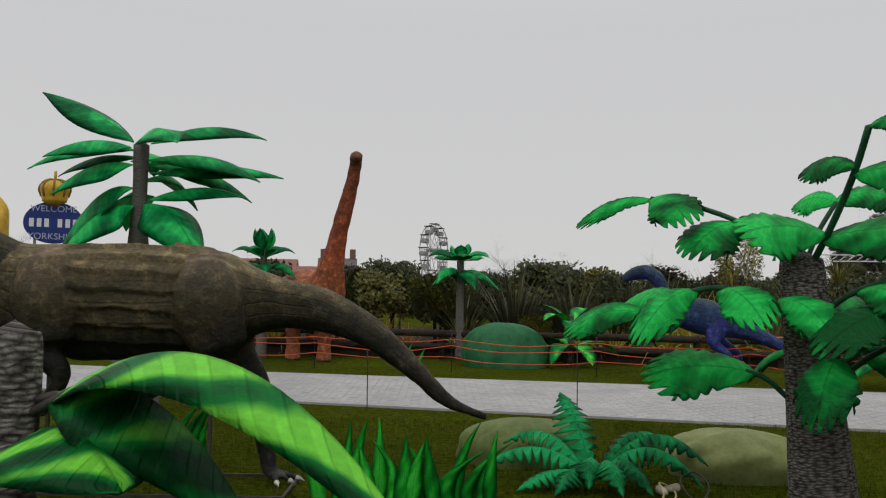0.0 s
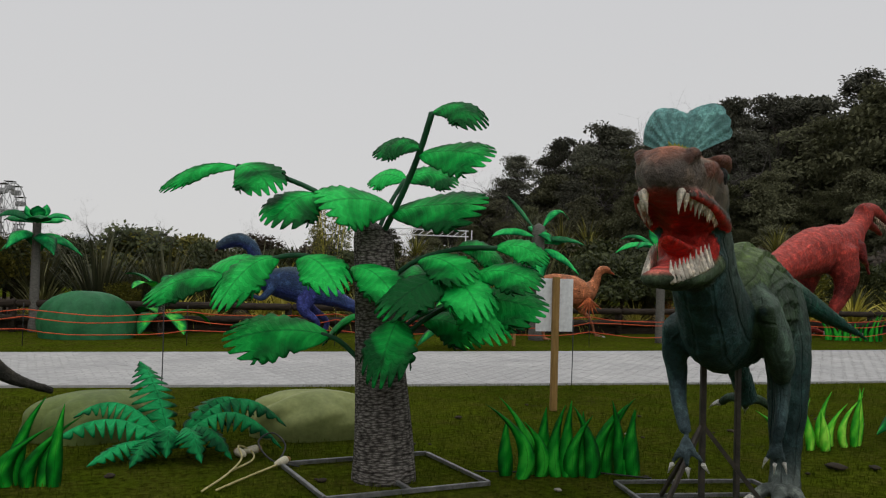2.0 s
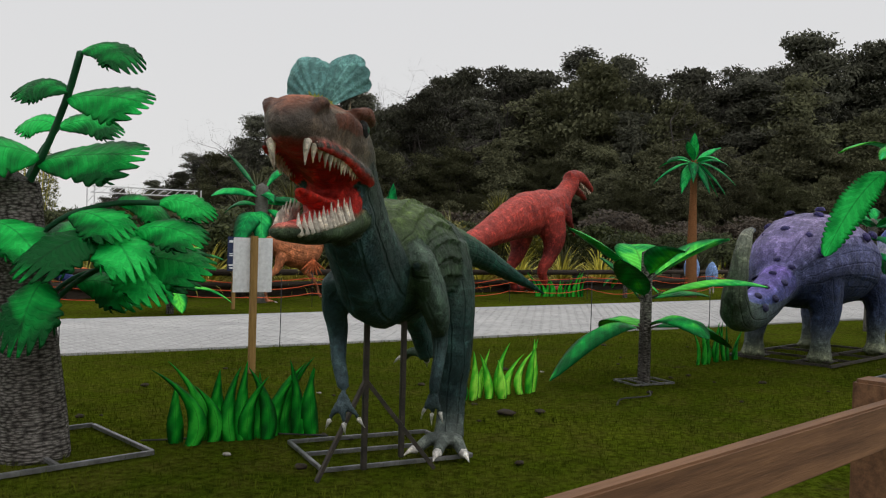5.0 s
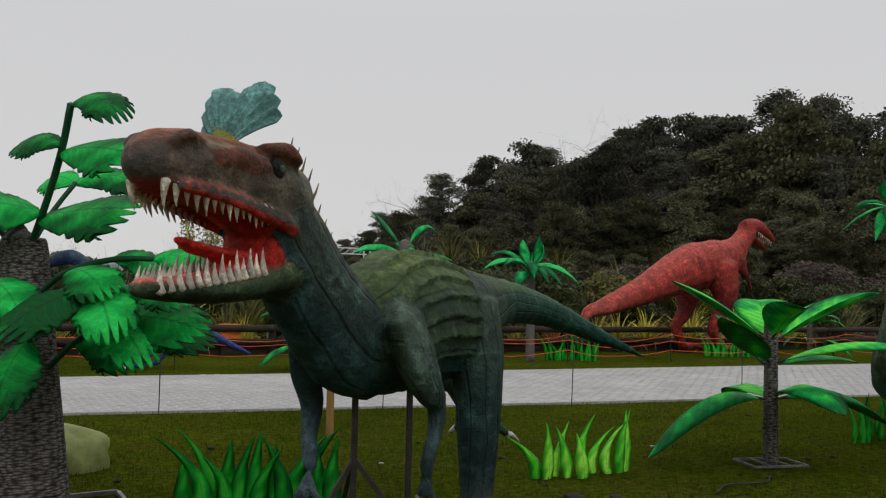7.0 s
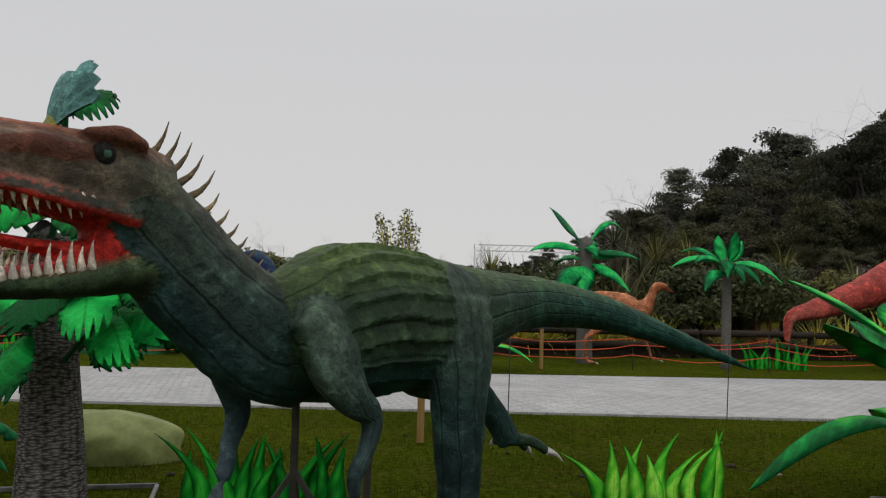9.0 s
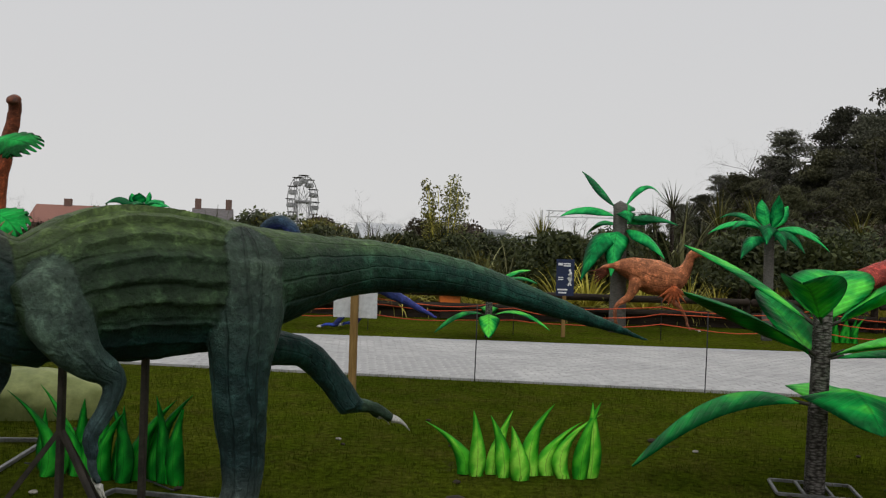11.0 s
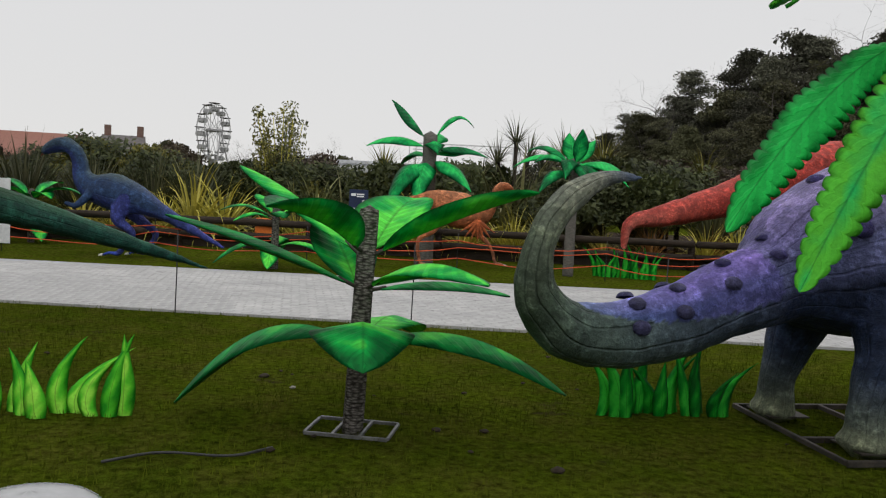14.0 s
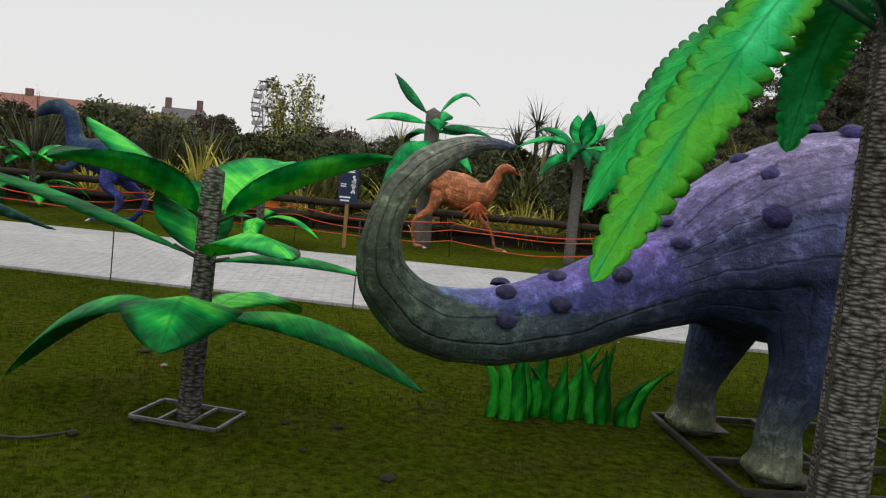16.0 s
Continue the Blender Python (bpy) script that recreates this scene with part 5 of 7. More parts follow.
# the broad-leaved tree: x right along the view from the start, y away; turned so that its fronds fan sideways
tree = thing("cloth_tree", pose(2.68, 6.0, 0, 0, 0, -28), "thick woven-trunk tree with toothed green cloth fronds", "artificial tree", "cloth trees")
part("trunk", trunk_mesh([(-0.01, -0.03, -0.02, 0.25, 0.25), (-0.02, -0.02, 0.3, 0.225, 0.225), (-0.07, 0, 0.9, 0.19, 0.19), (-0.12, 0.0, 1.5, 0.162, 0.162), (-0.15, 0, 1.86, 0.148, 0.148), (-0.15, 0, 1.91, 0.09, 0.09)], M_WEAVE, 28, 8), tree)


def fan_leaf(base, tip, width, bulge, material, fold=-0.25, roll=0.0, seed=0):
    """A broad cloth leaflet: narrow at the stalk, widest towards the end, with finger-like lobes round the far edge and pleats."""
    rnd = random.Random(seed)
    base, tip = Vector(base), Vector(tip)
    d = tip - base
    ctrl = (base + tip) / 2 + Vector((0, 0, bulge * 2))
    flat = Vector((d.x, d.y, 0))
    side0 = Vector((0, 0, 1)).cross(flat.normalized())
    n, m = 20, 20
    jag = [rnd.uniform(0.6, 1.3) for _ in range(24)]
    top, low, attrs = [], [], []
    for i in range(n + 1):
        t = i / n
        for j in range(m + 1):
            a = 2 * j / m - 1
            lobe = 0.0 if j % 3 == 1 and 0 < j < m else 1.0
            t2 = t * (1 - 0.20 * abs(a) ** 2.4) * (1 - 0.15 * jag[j % 24] * (1 - lobe) * t ** 4)
            w = width / 2 * (0.10 + 0.90 * min(1.0, (t / 0.7)) ** 0.65) * (1 - 0.10 * max(0.0, (t - 0.7) / 0.3) ** 2)
            if abs(a) > 0.85 and t > 0.3:
                w *= 1 - 0.13 * jag[i % 24] * (i % 3 == 0)
            c = bez(base, ctrl, tip, t2)
            tan = (bez(base, ctrl, tip, min(t2 + 0.02, 1)) - bez(base, ctrl, tip, max(t2 - 0.02, 0))).normalized()
            side = Matrix.Rotation(roll, 3, tan) @ side0
            side = (side - tan * side.dot(tan)).normalized()
            up = tan.cross(side)
            pleat = 0.004 * math.sin(2 * math.pi * (t * 8 - abs(a) * 3.2)) * abs(a) ** 0.5
            q = c + side * (a * w) + up * (fold * a * a * w + pleat)
            top.append(q)
            low.append(q - up * 0.006)
            attrs.append((t, a, 0))
    k = m + 1
    off = len(top)
    faces = []
    for i in range(n):
        for j in range(m):
            q = (i * k + j, i * k + j + 1, (i + 1) * k + j + 1, (i + 1) * k + j)
            faces += [q, tuple(off + v for v in reversed(q))]
    rim = [j for j in range(k)] + [i * k + m for i in range(1, n + 1)] + [n * k + j for j in range(m - 1, -1, -1)] + [i * k for i in range(n - 1, 0, -1)]
    for u, v in zip(rim, rim[1:] + rim[:1]):
        faces.append((v, u, off + u, off + v))
    return mesh_from("leaflet", top + low, faces, material, True, {"leaf": attrs + attrs})


def stem_t(*pts, r=0.022):
    part("stem", rod_mesh("stem", [Vector(p) for p in spline([Vector(p) for p in pts], 4)], r, M_STEM, 7), tree)


# upright frond, the one behind it, and the left one
stem_t((-0.08, -0.05, 1.84), (0.08, -0.2, 2.15), (0.21, -0.33, 2.45), (0.30, -0.44, 2.73), r=0.024)
stem_t((-0.14, 0.08, 1.84), (-0.05, 0.2, 2.1), (0.06, 0.3, 2.32), r=0.018)
stem_t((-0.2, 0, 1.84), (-0.52, -0.05, 2.13), (-0.87, -0.1, 2.28), (-1.2, -0.1, 2.35), r=0.02)
# lower tiers
stem_t((-0.22, -0.08, 1.5), (-0.55, -0.22, 1.66), (-0.85, -0.26, 1.65), (-1.2, -0.3, 1.46), r=0.02)
stem_t((-0.22, 0, 0.88), (-0.38, -0.03, 1.03), (-0.52, -0.05, 1.08), r=0.02)
stem_t((-0.12, -0.15, 1.52), (0.02, -0.34, 1.42), (0.11, -0.43, 1.22), r=0.018)
stem_t((-0.02, -0.08, 1.5), (0.22, -0.2, 1.67), (0.52, -0.21, 1.76), (0.8, -0.25, 1.77), r=0.02)
stem_t((-0.02, -0.12, 1.4), (0.3, -0.28, 1.53), (0.64, -0.3, 1.56), r=0.018)
stem_t((0.03, -0.06, 0.98), (0.25, -0.1, 1.2), (0.5, -0.2, 1.36), r=0.02)
stem_t((0.0, 0.1, 1.05), (0.2, 0.15, 1.22), (0.36, 0.2, 1.28), r=0.018)
leaflets = [
    ((0.30, -0.44, 2.73), (0.68, -0.56, 2.60), 0.28, 0.10), ((0.22, -0.36, 2.48), (-0.14, -0.3, 2.42), 0.26, 0.07), ((0.21, -0.34, 2.44), (0.75, -0.52, 2.40), 0.40, 0.04),
    ((0.06, 0.3, 2.31), (0.50, 0.45, 2.31), 0.30, 0.08), ((0.06, 0.3, 2.31), (-0.26, 0.42, 2.28), 0.28, 0.07), ((-0.01, -0.12, 2.03), (0.72, -0.35, 2.08), 0.45, 0.03),
    ((0.02, -0.15, 2.06), (-0.52, -0.42, 2.04), 0.50, 0.06), ((-1.2, -0.1, 2.34), (-1.76, -0.2, 2.13), 0.18, 0.08), ((-1.2, -0.1, 2.35), (-0.86, -0.35, 2.12), 0.36, 0.08),
    ((-0.52, -0.05, 2.13), (-0.88, -0.38, 1.88), 0.42, 0.10), ((-0.82, -0.25, 1.65), (-1.20, -0.55, 1.26), 0.34, 0.12), ((-0.68, -0.25, 1.65), (-0.30, -0.6, 1.40), 0.32, 0.10),
    ((-0.28, -0.22, 1.6), (0.13, -0.55, 1.32), 0.30, 0.09), ((-1.18, -0.3, 1.47), (-1.82, -0.3, 1.29), 0.30, 0.10), ((-0.97, -0.25, 1.6), (-1.62, 0.1, 1.38), 0.28, 0.12),
    ((-0.46, -0.05, 1.07), (-1.24, -0.2, 1.0), 0.44, 0.07), ((-0.27, 0.1, 1.21), (-0.56, 0.35, 0.97), 0.30, 0.08), ((0.11, -0.42, 1.23), (-0.02, -0.66, 0.76), 0.36, 0.10),
    ((0.22, -0.2, 1.67), (0.62, -0.55, 1.50), 0.32, 0.08), ((0.52, -0.2, 1.76), (0.88, -0.1, 1.62), 0.28, 0.08), ((0.79, -0.25, 1.77), (1.18, -0.3, 1.66), 0.24, 0.07),
    ((0.63, -0.3, 1.56), (1.12, -0.5, 1.48), 0.30, 0.08), ((0.50, -0.35, 1.54), (-0.01, -0.68, 1.24), 0.34, 0.09), ((0.48, -0.2, 1.36), (1.18, -0.35, 1.30), 0.40, 0.06),
    ((0.46, -0.2, 1.34), (0.86, -0.5, 1.08), 0.34, 0.10), ((0.26, -0.1, 1.2), (0.72, -0.2, 1.04), 0.32, 0.08), ((0.34, 0.2, 1.28), (1.10, 0.3, 1.18), 0.34, 0.08), ((0.40, -0.25, 1.55), (0.72, -0.72, 1.24), 0.34, 0.10),
    ((-0.12, 0.12, 1.5), (-0.5, 0.75, 1.45), 0.34, 0.12), ((0.04, 0.14, 1.5), (0.5, 0.7, 1.45), 0.34, 0.12)]
for k, (b, t, w, bulge) in enumerate(leaflets):
    d = Vector(t) - Vector(b)
    part("leaflet", fan_leaf(b, t, w * 1.2, bulge, M_LEAF_TREE, -0.28, 0.75 * d.x / d.length, k), tree)
frame_parts(tree, 1.28, 1.11, 1, 0.016, None, pose(-0.03, 0.03, 0, 0, 0, 28))

# the feather-leaved tree beside the armoured figure
ftree = thing("cloth_tree", pose(11.9, 3.3, 0), "woven-trunk tree with long feathery light-green fronds", "artificial tree", "cloth trees")
part("trunk", trunk_mesh([(0.12, 0, -0.02, 0.125, 0.125), (0.12, 0, 1.0, 0.11, 0.11), (0.12, 0, 2.0, 0.1, 0.1), (0.12, 0, 2.75, 0.1, 0.1), (0.12, 0, 2.8, 0.06, 0.06)], M_WEAVE, 24, 8), ftree)
for b, t, w, bulge, roll in (((-0.30, -0.30, 2.66), (-1.11, -0.36, 1.30), 0.29, 0.10, -0.9), ((-0.2, 0.35, 2.55), (-0.86, 0.78, 1.5), 0.40, 0.15, -0.9), ((0.02, -0.05, 2.5), (0.75, -0.8, 2.4), 0.34, 0.3, 0), ((0.05, 0, 2.4), (1.2, -0.2, 1.9), 0.34, 0.3, 0),
                             ((0.02, 0.05, 2.45), (0.3, 1.15, 1.9), 0.34, 0.3, 0), ((-0.03, 0.05, 2.62), (-0.75, 0.7, 2.75), 0.3, 0.2, 0), ((-0.03, 0, 2.66), (-1.0, 0.12, 2.62), 0.3, 0.22, 0), ((0.04, 0.0, 2.7), (0.9, 0.5, 2.7), 0.3, 0.2, 0)):
    part("stem", rod_mesh("stem", [(0.1, 0, 2.3), (b[0] * 0.5, b[1] * 0.5, b[2] * 0.5 + 1.2), b], 0.02, M_STEM, 6), ftree)
    part("leaf", leaf_mesh(b, t, w, bulge, M_LEAF_TREE if t[0] == -0.86 else M_FEATHER, -0.12, roll, 0.5, 24, 0.11, 0.014, 120, 0.9, 0.01, 3.5), ftree)
frame_parts(ftree, 0.8, 0.8, 1, 0.018)

# fern
fern = thing("cloth_fern", pose(1.3, 7.3, 0), "dark green cloth fern with notched fronds lying on the lawn", "artificial fern")
for az, reach, z, bulge, w in ((185, 0.95, 0.16, 0.2, 0.17), (205, 0.75, 0.02, 0.1, 0.16), (160, 0.8, 0.3, 0.22, 0.17), (110, 0.62, 0.72, 0.12, 0.2), (255, 0.42, 0.06, 0.2, 0.24), (285, 0.55, 0.03, 0.2, 0.2), (355, 0.95, 0.2, 0.3, 0.2), (340, 0.9, 0.06, 0.28, 0.18), (20, 0.8, 0.25, 0.26, 0.18), (230, 0.6, 0.02, 0.12, 0.16), (312, 0.6, 0.02, 0.2, 0.18)):
    a = radians(az)
    part("frond", leaf_mesh((0.04 * math.cos(a), 0.04 * math.sin(a), 0.1), (reach * math.cos(a), reach * math.sin(a), z), w * 2.0, bulge, M_FERN, -0.6, 0.35 * math.cos(a), 0.4, 11, 0.42, 0.012, 66), fern)

# upright cloth grass
g_lab = "clump of stuffed green cloth grass blades on the lawn"
grass_clump(4.1, 5.55, -14, 1.2, 17, 0.62, M_BLADE, 1, g_lab)
grass_clump(7.05, 5.62, -3, 1.15, 10, 0.58, M_BLADE_L, 2, "clump of bright lime cloth grass blades on the lawn")
grass_clump(11.5, 5.72, 3, 1.15, 14, 0.56, M_BLADE, 3, g_lab)
grass_clump(-0.25, 6.6, 0, 1.5, 16, 0.66, M_BLADE, 4, g_lab)
grass_clump(-2.65, 7.6, 12, 1.3, 14, 0.66, M_BLADE, 5, g_lab)
grass_clump(-1.0, 4.6, 0, 0.9, 10, 0.5, M_BLADE, 6, g_lab)
grass_clump(-0.72, 19.3, 0, 0.6, 5, 0.5, M_BLADE, 7, "small tuft of cloth grass on the far lawn")
grass_clump(15.4, 16.2, -20, 1.4, 14, 0.72, M_BLADE, 8, g_lab)
grass_clump(20.8, 16.0, -30, 1.7, 14, 0.75, M_BLADE, 9, g_lab)


# cloth-covered boulders
def boulder(x, y, sx, sy, sz, rz, seed, c1, c2, label, flutes=9):
    m = simple("boulder_cloth", c1, c2, 3.0, 0.6, 0.25, bumps=0.3, dist=0.015)
    rnd = random.Random(seed)
    off = rnd.uniform(0, 50)
    v, f = [], []
    na, nr = 48, 16
    for i in range(nr + 1):
        ph = i / nr * math.pi / 2
        for j in range(na):
            a = j / na * 2 * math.pi
            lump = 1 + 0.22 * noise.noise((math.cos(a) * 1.3 + off, math.sin(a) * 1.3, ph)) + 0.19 * abs(math.sin(a * flutes / 2 + 2 * noise.noise((a, ph * 2, off)))) * math.sin(ph * 2)
            prof = math.cos(ph) ** 0.8
            h = math.sin(ph) ** 0.9 * (1 + 0.2 * noise.noise((math.cos(a), math.sin(a), off + 3)) * math.cos(ph))
            v.append((sx / 2 * prof * lump * math.cos(a), sy / 2 * prof * lump * math.sin(a), sz * h - 0.01))
    f = [(i * na + j, i * na + (j + 1) % na, i * na + na + (j + 1) % na, i * na + na + j) for i in range(nr) for j in range(na)]
    ob = new("cloth_boulder", mesh_from("cloth_boulder", v, f, m))
    ob.matrix_basis = pose(x, y, 0, 0, 0, rz)
    return tagged(ob, label, "artificial rock", "cloth boulders")


boulder(0.85, 8.35, 1.25, 0.8, 0.42, 8, 1, (0.085, 0.12, 0.03), (0.16, 0.205, 0.06), "olive-green cloth boulder beside the fern")
boulder(2.75, 7.85, 1.35, 0.8, 0.42, -10, 2, (0.17, 0.20, 0.065), (0.28, 0.31, 0.11), "pale yellow-green cloth boulder behind the tree")
boulder(1.42, 19.3, 1.9, 1.2, 0.98, 0, 3, (0.012, 0.10, 0.035), (0.03, 0.17, 0.065), "dark green cloth boulder on the far lawn", 13)


# ---- stands, signs, ropes and fences ----
def bar(a, b, w=0.03, material=None, name="bar"):
    """A square bar between two points, as a mesh in the parent's axes."""
    a, b = Vector(a), Vector(b)
    d = b - a
    q = d.to_track_quat("Z", "Y").to_matrix().to_4x4()
    return box_mesh(name, w, w, d.length, material or M_RUST, w * 0.12, Matrix.Translation(a) @ q)


stand = thing("figure_stand", pose(4.55, 4.55, 0, 0, 0, -18), "dark steel stand and ground frame under the green figure", "metal stand")
A, B, C, D = (-0.5, -0.35, 0.02), (0.62, -0.32, 0.02), (0.62, 0.5, 0.02), (-0.5, 0.5, 0.02)
for p, q in ((A, B), (B, C), (C, D), (D, A), ((-0.5, 0.1, 0.02), (0.62, 0.1, 0.02))):
    part("frame_bar", bar(p, q, 0.028, M_STEEL, "frame_bar"), stand)
for top in ((-0.24, -0.42, 1.06), (0.12, -0.2, 1.06)):
    part("pole", bar((top[0], top[1], 0.02), top, 0.036, M_RUST, "pole"), stand)
part("brace", bar((-0.24, -0.42, 0.62), (-0.62, -0.6, 0.02), 0.028, M_RUST, "brace"), stand)
part("brace", bar((-0.24, -0.42, 0.62), (0.22, -0.55, 0.02), 0.028, M_RUST, "brace"), stand)
part("brace", bar((-0.24, -0.42, 0.62), (-0.3, 0.1, 0.02), 0.028, M_RUST, "brace"), stand)
astand = thing("figure_stand", pose(13.45, 5.17, 0), "low steel ground frame under the armoured figure", "metal stand")
for y in (-0.72, -0.2, 0.72):
    part("frame_bar", bar((-1.25, y, 0.025), (1.35, y, 0.025), 0.04, M_RUST, "frame_bar"), astand)
for x in (-1.25, -0.5, 0.3, 1.35):
    part("frame_bar", bar((x, -0.72, 0.03), (x, 0.72, 0.03), 0.034, M_RUST, "frame_bar"), astand)
for x, y in ((-1.03, 0.45), (-0.9, -0.45), (0.85, 0.45), (0.95, -0.51)):
    part("foot_plate", box_mesh("foot_plate", 0.34, 0.34, 0.012, M_RUST, 0.003), astand, m=pose(x, y, 0.045))
bstand = thing("figure_stand", pose(-1.9, 7.0, 0), "thin dark steel stand under the brown figure", "metal stand")
part("pole", bar((-1.3, 0, 0.02), (-1.3, 0, 1.1), 0.03, M_RUST, "pole"), bstand)
part("pole", bar((0.05, -0.1, 0.02), (0.05, -0.1, 1.1), 0.03, M_RUST, "pole"), bstand)
for p, q in (((-1.5, -0.4, 0.02), (0.7, -0.4, 0.02)), ((-1.5, 0.4, 0.02), (0.7, 0.4, 0.02)), ((0.7, -0.4, 0.02), (0.7, 0.4, 0.02)), ((-1.5, -0.4, 0.02), (-1.5, 0.4, 0.02))):
    part("frame_bar", bar(p, q, 0.024, M_RUST, "frame_bar"), bstand)

# blank-backed board on a stake
sg = thing("sign", pose(5.74, 8.28, 0, 0, 0, -12), "white sign board on a wooden stake, seen from behind", "sign")
part("stake", box_mesh("stake", 0.075, 0.06, 1.56, M_STAKE, 0.004), sg)
part("board", box_mesh("board", 0.46, 0.012, 0.62, M_BOARD, 0.003), sg, m=pose(0.0, 0.038, 0.92))
# dark sign with white print
s2 = thing("sign", pose(9.83, 15.95, 0), "navy blue notice with white walking symbol on a stake", "sign")
part("stake", box_mesh("stake", 0.07, 0.05, 1.0, M_STAKE, 0.004), s2)
bd = part("board", box_mesh("board", 0.36, 0.014, 0.72, M_NAVY, 0.003), s2, m=pose(0, -0.034, 0.82))
for x, z, w, h in ((-0.1, 0.62, 0.09, 0.05), (0.03, 0.63, 0.14, 0.025), (0.03, 0.59, 0.14, 0.025), (-0.05, 0.12, 0.2, 0.03), (-0.05, 0.06, 0.16, 0.03), (-0.09, 0.36, 0.1, 0.02), (-0.09, 0.32, 0.1, 0.02)):
    part("print_bar", box_mesh("print_bar", w, 0.003, h, M_WHITE, 0.0), bd, "white printed bar", pose(x, -0.0105, z - h / 2))
bm = bmesh.new()
r = bmesh.ops.create_uvsphere(bm, u_segments=10, v_segments=6, radius=0.028)
bmesh.ops.scale(bm, vec=(1, 0.08, 1), verts=r["verts"])
bmesh.ops.translate(bm, vec=(0.09, -0.0105, 0.5), verts=r["verts"])
for x, z, w, h, ry in ((0.09, 0.32, 0.05, 0.15, 8), (0.06, 0.2, 0.03, 0.15, 25), (0.12, 0.2, 0.03, 0.15, -20), (0.13, 0.33, 0.025, 0.12, -35), (0.05, 0.33, 0.025, 0.12, 35)):
    box_bm(bm, w, 0.003, h, pose(x, -0.0105, z, 0, ry, 0))
part("walking_symbol", bm_mesh("walking_symbol", bm, M_WHITE), bd, "white walking symbol")

# thin rods along the path's near edge
rod = rod_mesh("rod", [(0, 0, -0.02), (0.004, 0, 0.5), (0, 0, 0.98)], 0.007, M_CABLE, 6)
for x in (-3.9, -1.03, 1.79, 4.46, 7.27, 10.04, 12.95, 16.0, 19.2):
    ob = tagged(new("marker_rod", rod), "thin dark metal rod stuck in the lawn by the path", "marker rod", "rods along the path")
    ob.matrix_basis = pose(x, near_edge(x) - 0.12, 0, random.uniform(-2, 2), random.uniform(-2, 2), 0)


# orange ropes on rods along the far lawn
def rope_y(x):
    return far_edge(x) + 1.55


rope_x = [-8.5 + 2.9 * k for k in range(15)]
rod2 = rod_mesh("rod", [(0, 0, -0.02), (0, 0.004, 0.4), (0, 0, 0.78)], 0.008, M_CABLE, 6)
for x in rope_x:
    ob = tagged(new("rope_rod", rod2), "thin dark rod holding the orange ropes", "rope post", "rods holding the ropes")
    ob.matrix_basis = pose(x, rope_y(x), 0)
for z, ph in ((0.66, 0.0), (0.52, 1.4), (0.3, 2.6)):
    rnd = random.Random(int(z * 100))
    pts = []
    for k in range(len(rope_x) - 1):
        sag = rnd.uniform(0.04, 0.16)
        for j in range(8):
            s = j / 8
            x = rope_x[k] + 2.9 * s
            pts.append((x, rope_y(x) - 0.012 + 0.02 * math.sin(x + ph), z - sag * 4 * s * (1 - s) + 0.015 * math.sin(3 * x + ph)))
    tagged(new("orange_rope", rod_mesh("orange_rope", pts, 0.01, M_ROPE, 6)), "orange rope strung along the far lawn", "rope", "orange ropes")

# low log fence at the bed
xs_f = [-24 + 3.0 * k for k in range(24)]
for k, x in enumerate(xs_f[:-1]):
    y0, y1 = bed_edge(x) - 0.25, bed_edge(x + 3.0) - 0.25
    fence = thing("log_fence", pose(x, y0, 0), "low dark log fence in front of the planting", "fence", "log fence bays")
    part("post", rod_mesh("post", [(0, 0, -0.02), (0, 0, 0.68)], 0.085, M_LOG, 10), fence)
    for z, r in ((0.62, 0.085), (0.3, 0.08)):
        part("rail", rod_mesh("rail", [(0.09, -0.1, z), (1.5, (y1 - y0) / 2 - 0.1, z + 0.012), (2.98, y1 - y0 - 0.1, z)], r, M_LOG, 10), fence)
    part("kick_board", box_mesh("kick_board", math.hypot(2.9, y1 - y0), 0.05, 0.24, M_LOG, 0.006), fence, m=pose(1.5, (y1 - y0) / 2 + 0.06, 0.0, 0, 0, math.degrees(math.atan2(y1 - y0, 3.0))))

# plank fence that the camera walks along
for k in range(5):
    x = -2.24 + 3.0 * k
    bay = thing("plank_fence", pose(x, 0.735, 0), "brown stained plank fence beside the lawn", "fence", "plank fence bays")
    part("post", box_mesh("post", 0.13, 0.13, 1.14, M_RAIL, 0.012), bay, m=pose(-0.06, 0.092, -0.01))
    for z in (0.2, 0.58, 0.95):
        part("rail", box_mesh("rail", 2.99, 0.045, 0.14, M_RAIL, 0.006), bay, m=pose(1.5, 0.004, z))
lamp = thing("dome_lamp", pose(8.4, 0.38, 1.335) @ Matrix.Scale(0.66, 4), "milky plastic dome light on a short pole by the fence", "lamp")
M_DOME, nt, b = mat("milky_plastic", 0.25, 0.5)
b.inputs["Base Color"].default_value = (0.62, 0.63, 0.63, 1)
b.inputs["Transmission Weight"].default_value = 0.25
nt.links.new(ramp(nt, noise_tex(nt, 14.0), (0.3, (0.17, 0.18, 0.18)), (0.7, (0.28, 0.28, 0.28))), b.inputs["Base Color"])
v, f, _ = tube([(0, 0, 0.0, 0.1, 0.1), (0, 0, 0.03, 0.105, 0.105), (0, 0, 0.055, 0.085, 0.085), (0, 0, 0.066, 0.04, 0.04), (0, 0, 0.068, 0.01, 0.01)], 20, 3, hint=(1, 0, 0))
part("dome", mesh_from("dome", v, f, M_DOME), lamp)
part("pole", rod_mesh("pole", [(0, 0, -2.02), (0, 0, -0.06)], 0.022, M_STEEL, 8), lamp)

